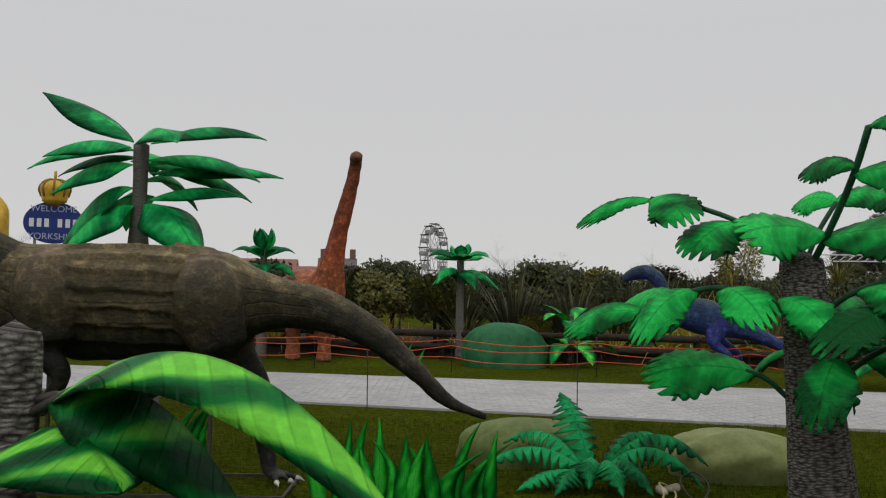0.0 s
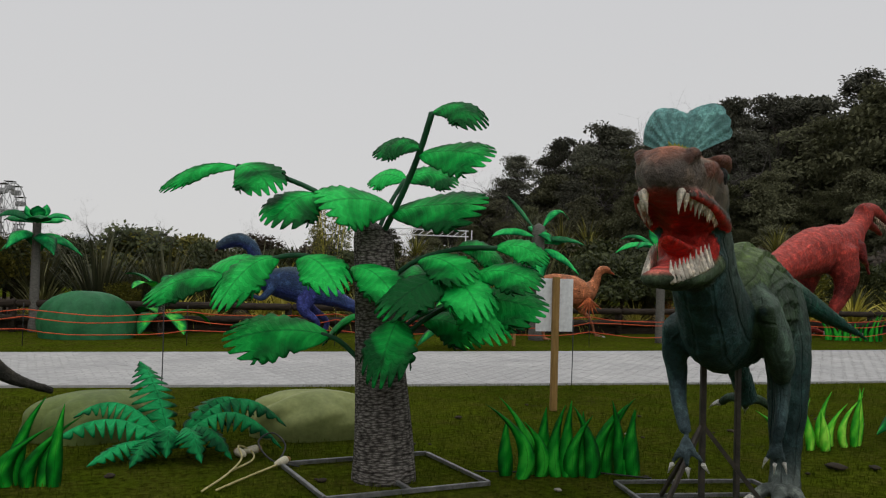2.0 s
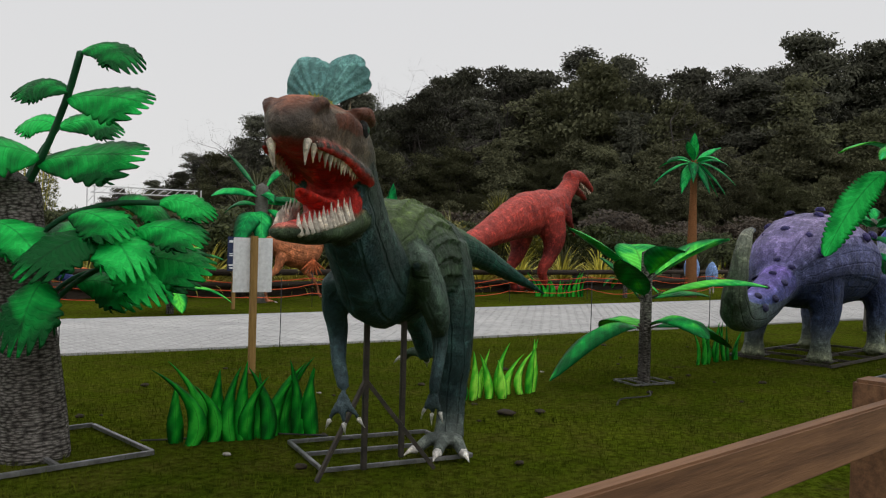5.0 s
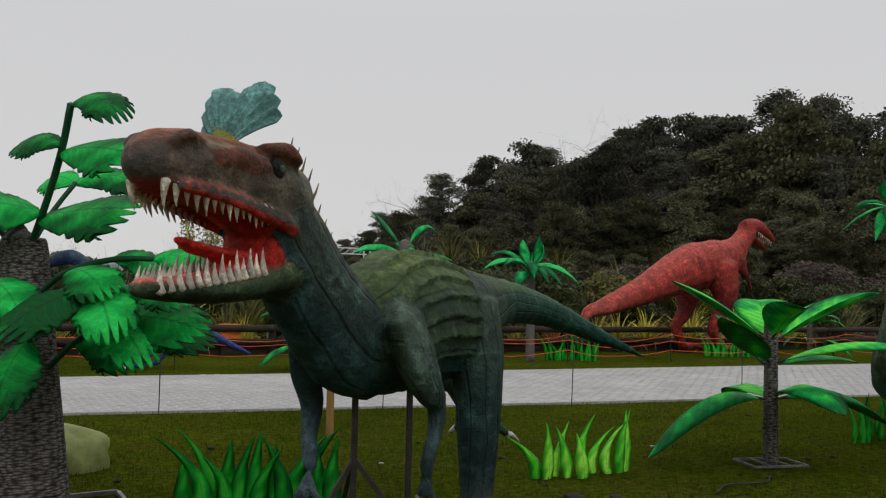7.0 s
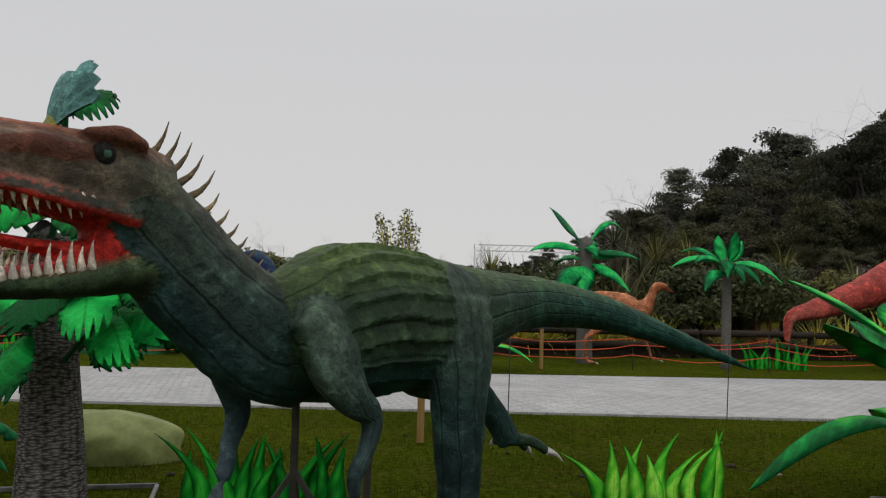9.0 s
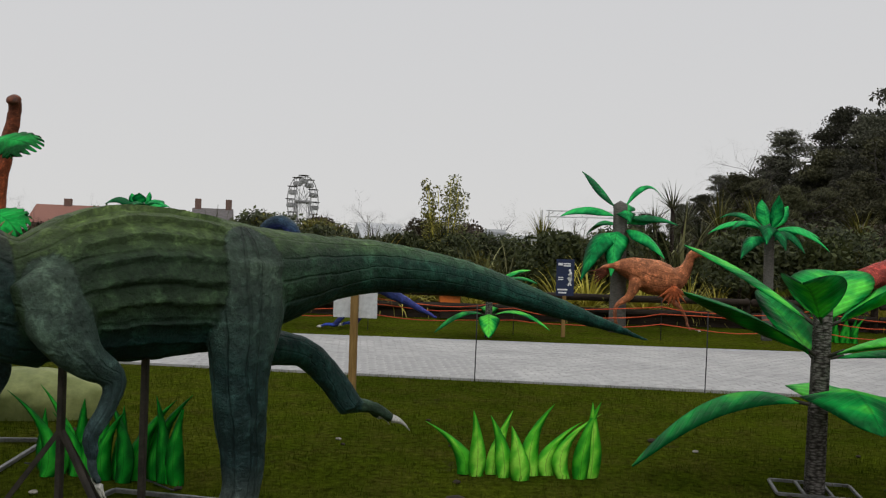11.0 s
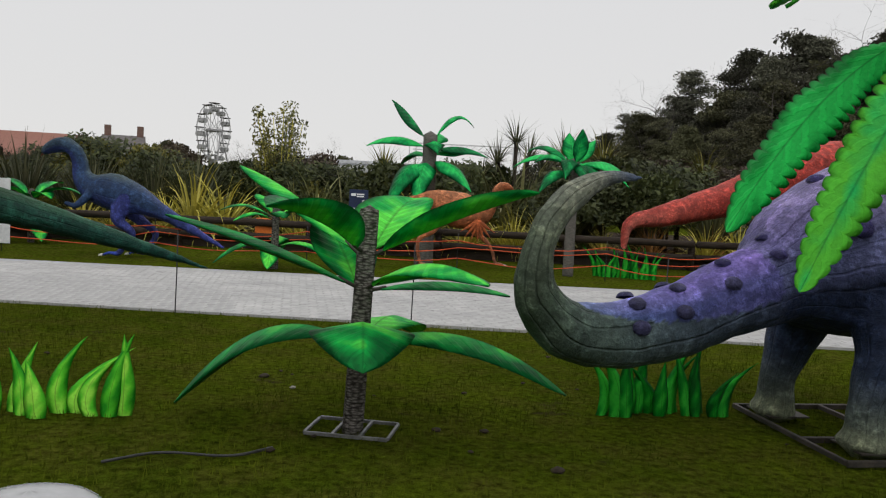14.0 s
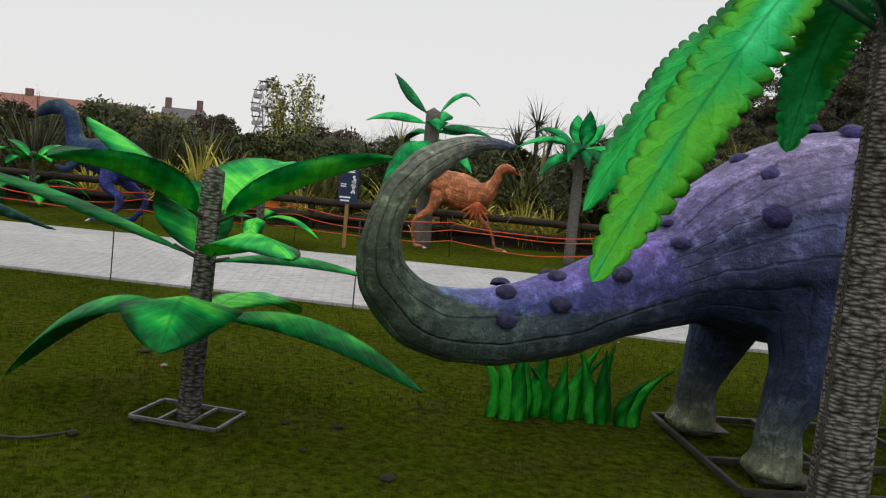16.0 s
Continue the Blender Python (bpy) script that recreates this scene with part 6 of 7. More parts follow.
# orange box by the log fence
ob_ = thing("equipment_box", pose(8.0, 20.0, 0), "orange plastic equipment case standing on the grass", "equipment box")
part("body", box_mesh("body", 0.5, 0.34, 0.34, M_ORANGE, 0.03), ob_, m=pose(0, 0, 0.3))
part("lid", box_mesh("lid", 0.52, 0.36, 0.08, M_ORANGE, 0.025), ob_, m=pose(0, 0, 0.643))
part("base", box_mesh("base", 0.44, 0.3, 0.3, M_LOG, 0.01), ob_)

# cables on the lawn
for pts, r, m_, lab in (
        ([(1.3, 6.0, 0.01), (1.55, 6.35, 0.03), (1.75, 6.75, 0.05), (1.78, 7.0, 0.1), (1.9, 7.05, 0.04), (1.85, 6.8, 0.02), (1.6, 6.5, 0.012)], 0.008, M_YCABLE, "pale yellow cable lying loose on the grass"),
        ([(1.4, 6.0, 0.01), (1.7, 6.3, 0.014), (1.9, 6.45, 0.03), (2.0, 6.55, 0.03)], 0.008, M_YCABLE, "pale yellow cable lying loose on the grass"),
        ([(2.0, 6.6, 0.02), (2.12, 6.8, 0.12), (2.05, 6.95, 0.2), (1.92, 6.9, 0.14), (1.98, 6.7, 0.03), (2.15, 6.5, 0.01)], 0.007, M_CABLE, "dark cable loop lying on the grass"),
        ([(7.6, 4.6, 0.01), (7.9, 4.75, 0.015), (8.3, 4.7, 0.01), (8.55, 4.85, 0.012)], 0.009, M_CABLE, "dark cable lying on the grass"),
        ([(3.4, 5.9, 0.01), (3.7, 5.75, 0.012), (4.2, 5.6, 0.01), (4.6, 5.2, 0.012)], 0.007, M_CABLE, "dark cable lying on the grass")):
    q = [tuple(p) for p in spline(pts, 6)]
    tagged(new("cable", rod_mesh("cable", q, r, m_, 6)), lab, "cable", "cables on the lawn")
plug = simple("plug_plastic", (0.55, 0.5, 0.36), (0.7, 0.66, 0.5), 9.0, 0.45, 0.4, bumps=0.1)
for x, y, rz in ((2.02, 6.57, 40), (1.8, 6.98, 100), (1.9, 7.08, 20)):
    p = thing("cable_plug", pose(x, y, 0.03, 0, 0, rz), "pale plastic cable connector lying on the grass", "plug", "connectors")
    v, f, _ = tube([(-0.07, 0, 0.01, 0.018, 0.018), (0, 0, 0.01, 0.032, 0.032), (0.06, 0, 0.012, 0.036, 0.036)], 10, 3)
    part("shell", mesh_from("shell", v, f, plug), p)
    v, f, _ = tube([(0.06, 0, 0.012, 0.028, 0.028), (0.1, 0, 0.012, 0.028, 0.028)], 10, 2)
    part("collar", mesh_from("collar", v, f, M_STAKE), p)

# stones, twigs and clods on the lawn
rnd = random.Random(12)
M_STONE = simple("pebble", (0.2, 0.18, 0.15), (0.42, 0.39, 0.33), 9.0, 0.8)
M_CLOD = simple("mud_clod", (0.02, 0.015, 0.01), (0.05, 0.036, 0.022), 9.0, 0.95)
M_TWIG = simple("dead_leaf", (0.07, 0.04, 0.02), (0.2, 0.12, 0.06), 9.0, 0.9)
bm = bmesh.new()
bmesh.ops.create_icosphere(bm, subdivisions=2, radius=0.03)
for v_ in bm.verts:
    v_.co *= 1 + 0.35 * noise.noise(v_.co * 40)
    v_.co.z *= 0.6
stone_me = bm_mesh("pebble", bm, M_STONE, True)
clod_me = stone_me.copy()
clod_me.materials[0] = M_CLOD
for k in range(70):
    x, y = rnd.uniform(-1, 13), rnd.uniform(2.6, 9.0)
    if k < 10:
        o = tagged(new("pebble", stone_me), "small pale pebble lying in the grass", "stone", "pebbles")
        s = rnd.uniform(0.5, 1.1)
    else:
        o = tagged(new("mud_clod", clod_me), "dark clod of mud lying in the grass", "mud clod", "mud clods")
        s = rnd.uniform(0.4, 1.5)
    o.matrix_basis = pose(x, y, 0.004, 0, 0, rnd.uniform(0, 360)) @ Matrix.Diagonal((s, s, s * 0.7, 1))
for x, y, s in ((6.45, 5.0, 2.4), (6.75, 4.85, 1.6)):
    o = tagged(new("bark_piece", clod_me), "brown piece of bark lying on the grass", "bark", "bark pieces")
    o.matrix_basis = pose(x, y, 0.01, 0, 0, 30 * s) @ Matrix.Diagonal((s * 1.6, s, s * 0.6, 1))


# ---- planting behind the fence ----
def leaf_mat(name, c1, c2, rough=0.6, trans=0.15):
    m, nt, b = mat(name, rough, 0.25)
    rp = nt.nodes.new("ShaderNodeNewGeometry").outputs["Random Per Island"]
    info = nt.nodes.new("ShaderNodeObjectInfo").outputs["Random"]
    col = ramp(nt, rp, (0.0, c1), (1.0, c2))
    col = mixc(nt, 1.0, col, ramp(nt, info, (0.0, (0.75, 0.72, 0.7)), (1.0, (1.2, 1.2, 1.1))), "MULTIPLY")
    col = mixc(nt, 0.7, col, ramp(nt, noise_tex(nt, 1.5), (0.3, (0.6,) * 3), (0.7, (1.25,) * 3)), "MULTIPLY")
    nt.links.new(col, b.inputs["Base Color"])
    tr = nt.nodes.new("ShaderNodeBsdfTranslucent")
    nt.links.new(col, tr.inputs["Color"])
    ms = nt.nodes.new("ShaderNodeMixShader")
    ms.inputs["Fac"].default_value = trans
    nt.links.new(b.outputs[0], ms.inputs[1])
    nt.links.new(tr.outputs[0], ms.inputs[2])
    nt.links.new(ms.outputs[0], nt.nodes["Material Output"].inputs["Surface"])
    return m


M_STRAP = leaf_mat("strap_leaves", (0.07, 0.085, 0.03), (0.34, 0.34, 0.16))
M_STRAP_Y = leaf_mat("yellow_strap_leaves", (0.26, 0.25, 0.035), (0.80, 0.72, 0.15))
M_STRAP_O = leaf_mat("orange_sedge", (0.26, 0.12, 0.03), (0.5, 0.26, 0.09))
M_STRAP_D = leaf_mat("dark_strap_leaves", (0.035, 0.045, 0.022), (0.14, 0.14, 0.075))
M_SHRUB = leaf_mat("shrub_leaves", (0.022, 0.032, 0.012), (0.085, 0.10, 0.035), 0.6, 0.2)
M_SHRUB_Y = leaf_mat("golden_shrub_leaves", (0.06, 0.07, 0.014), (0.24, 0.22, 0.045))
M_SHRUB_B = leaf_mat("brown_scrub", (0.045, 0.036, 0.028), (0.12, 0.095, 0.07))
# wood foliage lightened and greyed: mist is put into these two colours
M_NEEDLE = leaf_mat("pine_needles", (0.052, 0.055, 0.041), (0.115, 0.117, 0.086), 0.9, 0.2)
M_NEEDLE_O = leaf_mat("olive_foliage", (0.06, 0.064, 0.036), (0.138, 0.14, 0.078), 0.9, 0.2)
M_BARK = simple("tree_bark", (0.03, 0.024, 0.02), (0.075, 0.06, 0.05), 6.0, 0.95, 0.1, bumps=0.6, dist=0.03)
# paler than tree_bark, with the distance haze in the colour
M_FARBARK = simple("haze_paled_twigs", (0.05, 0.044, 0.04), (0.10, 0.09, 0.082), 6.0, 0.95, 0.1, bumps=0)


def strap_mesh(seed, n, length, width, spread, material, upright=0.5):
    """Long strap leaves rising from one crown and bending over."""
    rnd = random.Random(seed)
    v, f = [], []
    for _ in range(n):
        az, ln = rnd.uniform(0, 2 * math.pi), length * rnd.uniform(0.55, 1.0)
        el0 = radians(90 - rnd.uniform(0, 1) ** 0.7 * spread)
        bend = rnd.uniform(0.3, 1.9) * (1 - upright)
        p = Vector((math.cos(az) * 0.1 * rnd.random(), math.sin(az) * 0.1 * rnd.random(), 0))
        side = Vector((-math.sin(az), math.cos(az), 0))
        w0, base = width * rnd.uniform(0.6, 1.1), len(v)
        seg = 6
        for i in range(seg + 1):
            t = i / seg
            el = el0 - bend * t * t * 1.6
            w = w0 * (0.6 + 0.4 * math.sin(math.pi * min(t * 1.4, 1))) * (1 - t ** 3) + 0.002
            v += [p - side * w / 2, p + side * w / 2]
            p = p + Vector((math.cos(az) * math.cos(el), math.sin(az) * math.cos(el), math.sin(el))) * ln / seg
        f += [(base + 2 * i, base + 2 * i + 1, base + 2 * i + 3, base + 2 * i + 2) for i in range(seg)]
    return mesh_from("leaves", v, f, material)


def clump_leaves(rnd, v, f, c, r, n, size, squash=1.0):
    """n small leaf faces round the point c."""
    for _ in range(n):
        d = Vector((rnd.gauss(0, 1), rnd.gauss(0, 1), rnd.gauss(0, 1) * squash))
        d = d.normalized() * r * rnd.uniform(0.55, 1.0)
        d.z *= squash
        a = Vector((rnd.gauss(0, 1), rnd.gauss(0, 1), rnd.gauss(0, 1))).normalized()
        b = a.orthogonal().normalized()
        s = size * rnd.uniform(0.6, 1.3)
        q = Vector(c) + d
        k = len(v)
        v += [q - a * s, q + b * s * 0.45, q + a * s, q - b * s * 0.45]
        f.append((k, k + 1, k + 2, k + 3))


def shrub_mesh(seed, rx, rz, clumps, per, size, material):
    rnd = random.Random(seed)
    v, f = [], []
    for _ in range(clumps):
        az, el = rnd.uniform(0, 2 * math.pi), rnd.uniform(-0.1, 1.5)
        q = rnd.uniform(0.45, 1.0)
        clump_leaves(rnd, v, f, (rx * q * math.cos(az) * math.cos(el), rx * q * math.sin(az) * math.cos(el), rz * (0.45 + 0.5 * q * math.sin(el))), rx * rnd.uniform(0.2, 0.36), per, size, 0.8)
    return mesh_from("foliage", v, f, material, False)


def branch_mesh(seed, height, levels, r0, material, spread=0.6, lean=0.25, up=0.35, kids=4):
    """A forking skeleton of tapered limbs."""
    rnd = random.Random(seed)
    v, f, ends = [], [], []

    def limb(p, d, ln, r, lev):
        sides = 6 if lev == 0 else 4 if lev < 2 else 3
        segs = 4 if lev < 2 else 2
        base = len(v)
        o = d.orthogonal().normalized()
        pts = []
        for i in range(segs + 1):
            t = i / segs
            rr = r * (1 - 0.55 * t)
            for k in range(sides):
                a = 2 * math.pi * k / sides
                v.append(p + (Matrix.Rotation(a, 3, d) @ o) * rr)
            pts.append((p.copy(), d.copy(), rr))
            d = (d + Vector((rnd.gauss(0, lean), rnd.gauss(0, lean), rnd.gauss(0, lean) + up * 0.15))).normalized()
            p = p + d * ln / segs
        for i in range(segs):
            for k in range(sides):
                a, b = base + i * sides + k, base + i * sides + (k + 1) % sides
                f.append((a, b, b + sides, a + sides))
        ends.append(pts[-1][0])
        if lev < levels:
            for k in range(kids + (1 if lev else 2)):
                q = pts[rnd.randint(1 if lev else 2, segs)]
                side = Matrix.Rotation(rnd.uniform(0, 6.28), 3, q[1]) @ q[1].orthogonal().normalized()
                nd = (q[1] * (1 - spread) + side * spread + Vector((0, 0, up * 0.4))).normalized()
                limb(q[0], nd, ln * rnd.uniform(0.45, 0.72), q[2] * 0.62, lev + 1)

    limb(Vector((0, 0, 0)), Vector((0, 0, 1)), height * 0.55, r0, 0)
    return mesh_from("branches", v, f, material), ends


def plant(name, meshes, m, label, category, group):
    th = thing(name, m, label, category, group)
    for pn, me in meshes:
        part(pn, me, th)
    return th


def scatter(proto, spots, seed, smin=0.8, smax=1.2):
    """The first spot takes the plant itself, the others copies."""
    rnd = random.Random(seed)
    for k, (x, y, s) in enumerate(spots):
        sc_ = s * rnd.uniform(smin, smax)
        m = pose(x, y, 0.1, 0, 0, rnd.uniform(0, 360))
        ob = proto if k == 0 else copy_thing(proto, m)
        ob.matrix_basis = m @ Matrix.Diagonal((sc_, sc_, sc_, 1))


def bed_spots(seed, n, x0, x1, d0, d1, s=1.0):
    rnd = random.Random(seed)
    return [(x, bed_edge(x) + rnd.uniform(d0, d1), s) for x in ([x0 + (x1 - x0) * (k + rnd.random()) / n for k in range(n)])]


flax = plant("flax_bush", [("leaves", strap_mesh(1, 110, 1.75, 0.08, 68, M_STRAP, 0.3))], pose(0, 0, 0), "grey-green flax bush with long strap leaves", "flax bush", "flax bushes")
scatter(flax, [(14.2, 22.4, 1.75), (14.9, 22.9, 1.9), (13.5, 22.7, 1.6), (15.5, 22.4, 1.5), (9.2, 22.6, 1.35), (8.6, 22.2, 1.2), (9.9, 22.8, 1.25), (23.0, 23.0, 1.9), (25.5, 22.6, 1.8)] + bed_spots(1, 20, -16, 34, 2.2, 3.6, 1.1), 21, 0.92, 1.08)
flax2 = plant("flax_bush", [("leaves", strap_mesh(2, 120, 2.3, 0.08, 42, M_STRAP_D, 0.75))], pose(0, 0, 0), "dark upright flax bush with sword-like leaves", "flax bush", "dark flax bushes")
scatter(flax2, [(1.9, bed_edge(1.9) + 1.6, 1.0), (4.3, bed_edge(4.3) + 2.4, 1.05), (2.9, bed_edge(2.9) + 2.2, 0.95), (3.5, bed_edge(3.5) + 1.9, 1.0), (5.0, bed_edge(5.0) + 2.2, 0.9)] + bed_spots(2, 18, -14, 40, 1.8, 4.5), 22)
yel = plant("flax_bush", [("leaves", strap_mesh(3, 105, 1.7, 0.075, 78, M_STRAP_Y, 0.15))], pose(0, 0, 0), "yellow-striped flax bush with arching leaves", "flax bush", "yellow flax bushes")
scatter(yel, [(x, bed_edge(x) + d, q) for x, d, q in ((6.2, 0.9, 1.25), (6.9, 1.1, 1.2), (5.6, 0.8, 0.8), (10.9, 0.7, 1.0), (11.6, 0.9, 1.1), (12.9, 0.7, 0.95), (13.7, 0.5, 0.75), (14.6, 0.5, 0.7), (3.6, 0.7, 0.8), (18.7, 0.5, 0.8), (19.6, 0.6, 0.8), (20.6, 0.6, 0.85), (22.4, 0.7, 1.0), (24.5, 0.8, 1.1), (26.5, 0.8, 1.1), (-4.5, 0.7, 1.0))], 23, 0.92, 1.08)
sedge = plant("sedge_tuft", [("leaves", strap_mesh(4, 130, 1.25, 0.022, 70, M_STRAP_O, 0.4))], pose(0, 0, 0), "dry orange sedge tuft by the log fence", "ornamental grass", "orange sedges")
scatter(sedge, [(-1.6, bed_edge(-1.6) + 0.7, 1.0), (-0.9, bed_edge(-0.9) + 0.8, 0.9), (-2.3, bed_edge(-2.3) + 1.0, 0.85), (19.0, bed_edge(19) + 0.8, 1.0), (21.5, bed_edge(21.5) + 1.0, 1.0), (17.5, bed_edge(17.5) + 0.9, 0.9)], 24)
pale = plant("grass_tuft", [("leaves", strap_mesh(5, 140, 1.35, 0.03, 78, M_STRAP_Y, 0.25))], pose(0, 0, 0), "pale arching grass tuft in the bed", "ornamental grass", "pale grass tufts")
scatter(pale, [(9.0, bed_edge(9) + 2.2, 1.1), (8.2, bed_edge(8.2) + 2.4, 1.1), (14.0, bed_edge(14) + 0.6, 1.0), (13.0, bed_edge(13) + 0.7, 0.9), (16.2, bed_edge(16.2) + 0.6, 0.9)] + bed_spots(6, 8, -10, 36, 0.6, 1.4, 0.8), 25)

sh = [plant("shrub", [("foliage", shrub_mesh(10 + k, 1.1, 2.1, 60, 60, 0.075, m_)), ("stem", rod_mesh("stem", [(0, 0, -0.2), (0.05, 0, 0.9), (0, 0.05, 1.5)], 0.05, M_BARK, 6))], pose(0, 0, 0), lab, "shrub", "shrubs in the bed") for k, (m_, lab) in enumerate(((M_SHRUB, "dense dark evergreen shrub"), (M_SHRUB, "loose dark green evergreen shrub"), (M_SHRUB_Y, "olive and gold leaved shrub"), (M_SHRUB_B, "bare brown twiggy winter shrub")))]
scatter(sh[0], [(18.2, 22.2, 1.4), (17.2, 22.7, 1.3), (19.4, 22.4, 1.3), (16.2, 22.5, 1.05), (11.9, 22.4, 0.95), (12.8, 22.8, 1.05), (7.6, 22.6, 0.85), (8.4, 23.2, 1.0)] + bed_spots(11, 34, -22, 44, 2.2, 5.0), 31, 0.9, 1.1)
scatter(sh[1], [(15.6, 20.6, 1.15), (16.6, 20.9, 1.1), (17.6, 20.4, 1.0)] + bed_spots(12, 26, -22, 46, 3.5, 8.0), 32, 0.9, 1.25)
scatter(sh[2], [(-0.2, bed_edge(-0.2) + 3.2, 1.0), (4.6, bed_edge(4.6) + 4.2, 1.0), (3.0, bed_edge(3.0) + 4.5, 1.1), (-2.0, bed_edge(-2) + 3.0, 0.9), (18.5, 22.0, 1.0), (21.0, 21.5, 1.1), (24.0, 21.0, 1.1), (2.3, bed_edge(2.3) + 0.9, 0.42)] + bed_spots(13, 8, -20, 40, 2.5, 6.0, 0.8), 33)
scatter(sh[3], bed_spots(14, 26, -26, 50, 7.0, 15.0), 34, 0.9, 1.3)


def fan_palm(x, y, s, label, crown=1.0, trunk=1.6):
    th = thing("fan_palm", pose(x, y, 0.1) @ Matrix.Scale(s, 4), label, "palm tree", "living palms")
    part("trunk", rod_mesh("trunk", [(0, 0, 0), (0.05, 0, trunk * 0.6), (0.02, 0, trunk)], 0.13, M_BARK, 9), th)
    part("crown", strap_mesh(int(x * 10), 170, 1.25 * crown, 0.035, 115, M_SHRUB_Y, 0.55), th, m=pose(0, 0, trunk - 0.1))
    return th


fan_palm(11.1, 24.0, 1.0, "small fan palm with a round dark crown", 0.95, 2.0)
fan_palm(16.5, 24.0, 1.12, "fan palm with a rounded yellow-green crown", 1.1, 2.2)
fan_palm(17.75, 24.2, 1.15, "fan palm with a rounded yellow-green crown", 1.1, 2.2)
fan_palm(20.6, 23.4, 1.1, "fan palm with a rounded yellow-green crown", 1.0, 2.1)
fan_palm(26.6, 24.0, 1.2, "fan palm with a rounded yellow-green crown", 1.1, 2.2)
cab = thing("cabbage_palm", pose(14.8, 23.4, 0.1), "cabbage palm with several spiky heads", "palm tree", "living palms")
for k, (dx, dy, h) in enumerate(((0, 0, 3.0), (0.45, 0.2, 2.6), (-0.5, 0.1, 2.4), (0.9, 0.1, 2.1), (-0.9, 0.2, 1.9))):
    part("trunk", rod_mesh("trunk", [(dx * 0.2, dy * 0.2, 0), (dx * 0.6, dy, h * 0.6), (dx, dy, h)], 0.06, M_BARK, 7), cab)
    part("leaf_head", strap_mesh(60 + k, 70, 1.05, 0.045, 120, M_STRAP_D, 0.75), cab, m=pose(dx, dy, h - 0.05))
bam = thing("bamboo", pose(8.2, 23.4, 0.1), "light feathery bamboo clump rising above the hedge", "bamboo")
rnd = random.Random(5)
for k in range(14):
    dx, dy, h = rnd.uniform(-0.4, 0.4), rnd.uniform(-0.3, 0.3), rnd.uniform(2.2, 3.6)
    tip = (dx * 1.7, dy * 1.7, h)
    part("cane", rod_mesh("cane", [(dx * 0.5, dy * 0.5, 0), (dx, dy, h * 0.6), tip], 0.012, M_STRAP_Y, 5), bam)
    v, f = [], []
    for q in range(10):
        s = 0.35 + 0.65 * q / 9
        clump_leaves(rnd, v, f, (dx * (0.5 + 1.2 * s), dy * (0.5 + 1.2 * s), h * s), 0.55 * (1.3 - s), 26, 0.055, 1.0)
    part("foliage", mesh_from("foliage", v, f, M_SHRUB_Y if k % 2 else M_STRAP, False), bam)


# ---- woods and distance ----
def pine(seed, height, crown_from, width, material, label, n_limbs=40, per=120):
    """A bare lower trunk, uneven limbs and flat, ragged needle clumps with gaps between."""
    rnd = random.Random(seed)
    th = thing("pine_tree", pose(0, 0, 0), label, "pine tree", "pines in the wood")
    v, f, _ = tube([(0, 0, -0.2, 0.24, 0.24), (rnd.uniform(-0.3, 0.3), 0, height * 0.5, 0.17, 0.17), (rnd.uniform(-0.5, 0.5), rnd.uniform(-0.4, 0.4), height * 0.97, 0.05, 0.05)], 8, 4, hint=(0, 1, 0))
    part("trunk", mesh_from("trunk", v, f, M_BARK), th)
    lv, lf, cv, cf = [], [], [], []
    for k in range(n_limbs):
        s = crown_from + (1 - crown_from) * (k + rnd.random()) / n_limbs
        az = rnd.uniform(0, 6.28)
        reach = width * (1.05 - 0.75 * (s - crown_from) / (1 - crown_from)) * rnd.uniform(0.45, 1.1)
        z = height * s
        tip = Vector((math.cos(az) * reach, math.sin(az) * reach, z + reach * rnd.uniform(0.0, 0.35)))
        a, b_, _ = tube([(0, 0, z, 0.05, 0.05), (*(tip * 0.6 + Vector((0, 0, z * 0.4))), 0.035, 0.035), (*tip, 0.012, 0.012)], 4, 1, hint=(0.1, 0.2, 0.97))
        lf += [tuple(i + len(lv) for i in q) for q in b_]
        lv += [tuple(q) for q in a]
        for w in (0.55, 0.8, 1.0):
            q = Vector((0, 0, z)).lerp(tip, w)
            clump_leaves(rnd, cv, cf, q + Vector((rnd.gauss(0, 0.15), rnd.gauss(0, 0.15), 0.1)), rnd.uniform(0.45, 0.95) * width / 2.6, per, 0.13, 0.6)
    part("limb_framework", mesh_from("limb_framework", lv, lf, M_BARK), th)
    part("crown", mesh_from("crown", cv, cf, material, False), th)
    return th


pines = [pine(1, 12.5, 0.38, 3.4, M_NEEDLE, "tall dark pine with a flat ragged crown"), pine(2, 11.0, 0.3, 3.0, M_NEEDLE, "dark pine with an uneven layered crown"), pine(3, 13.5, 0.45, 3.6, M_NEEDLE, "tall dark pine with a high open crown"), pine(4, 9.0, 0.15, 3.2, M_NEEDLE_O, "rounded olive-green evergreen tree at the wood's edge", 48, 130)]
# the wood's skyline: bearing from the lawn and height of the tree tops over the eye, in degrees
SKYLINE = np.array([(18, 1.6), (21, 3.0), (24, 4.6), (27, 6.4), (31, 8.2), (34, 9.1), (38, 10.0), (42, 10.6), (46, 11.3), (50, 12.8), (54, 11.2), (60, 11.9), (66, 12.0), (80, 12.0), (100, 12.0)])
rnd = random.Random(77)
spots = {0: [], 1: [], 2: [], 3: []}
tall_m = (12.5, 11.0, 13.5, 9.0)


def wood_spot(az, dist, share, kind):
    el = float(np.interp(az, SKYLINE[:, 0], SKYLINE[:, 1]))
    h = (1.6 + dist * math.tan(radians(el))) * share
    spots[kind].append((4 + dist * math.sin(radians(az)), dist * math.cos(radians(az)), h / tall_m[kind]))


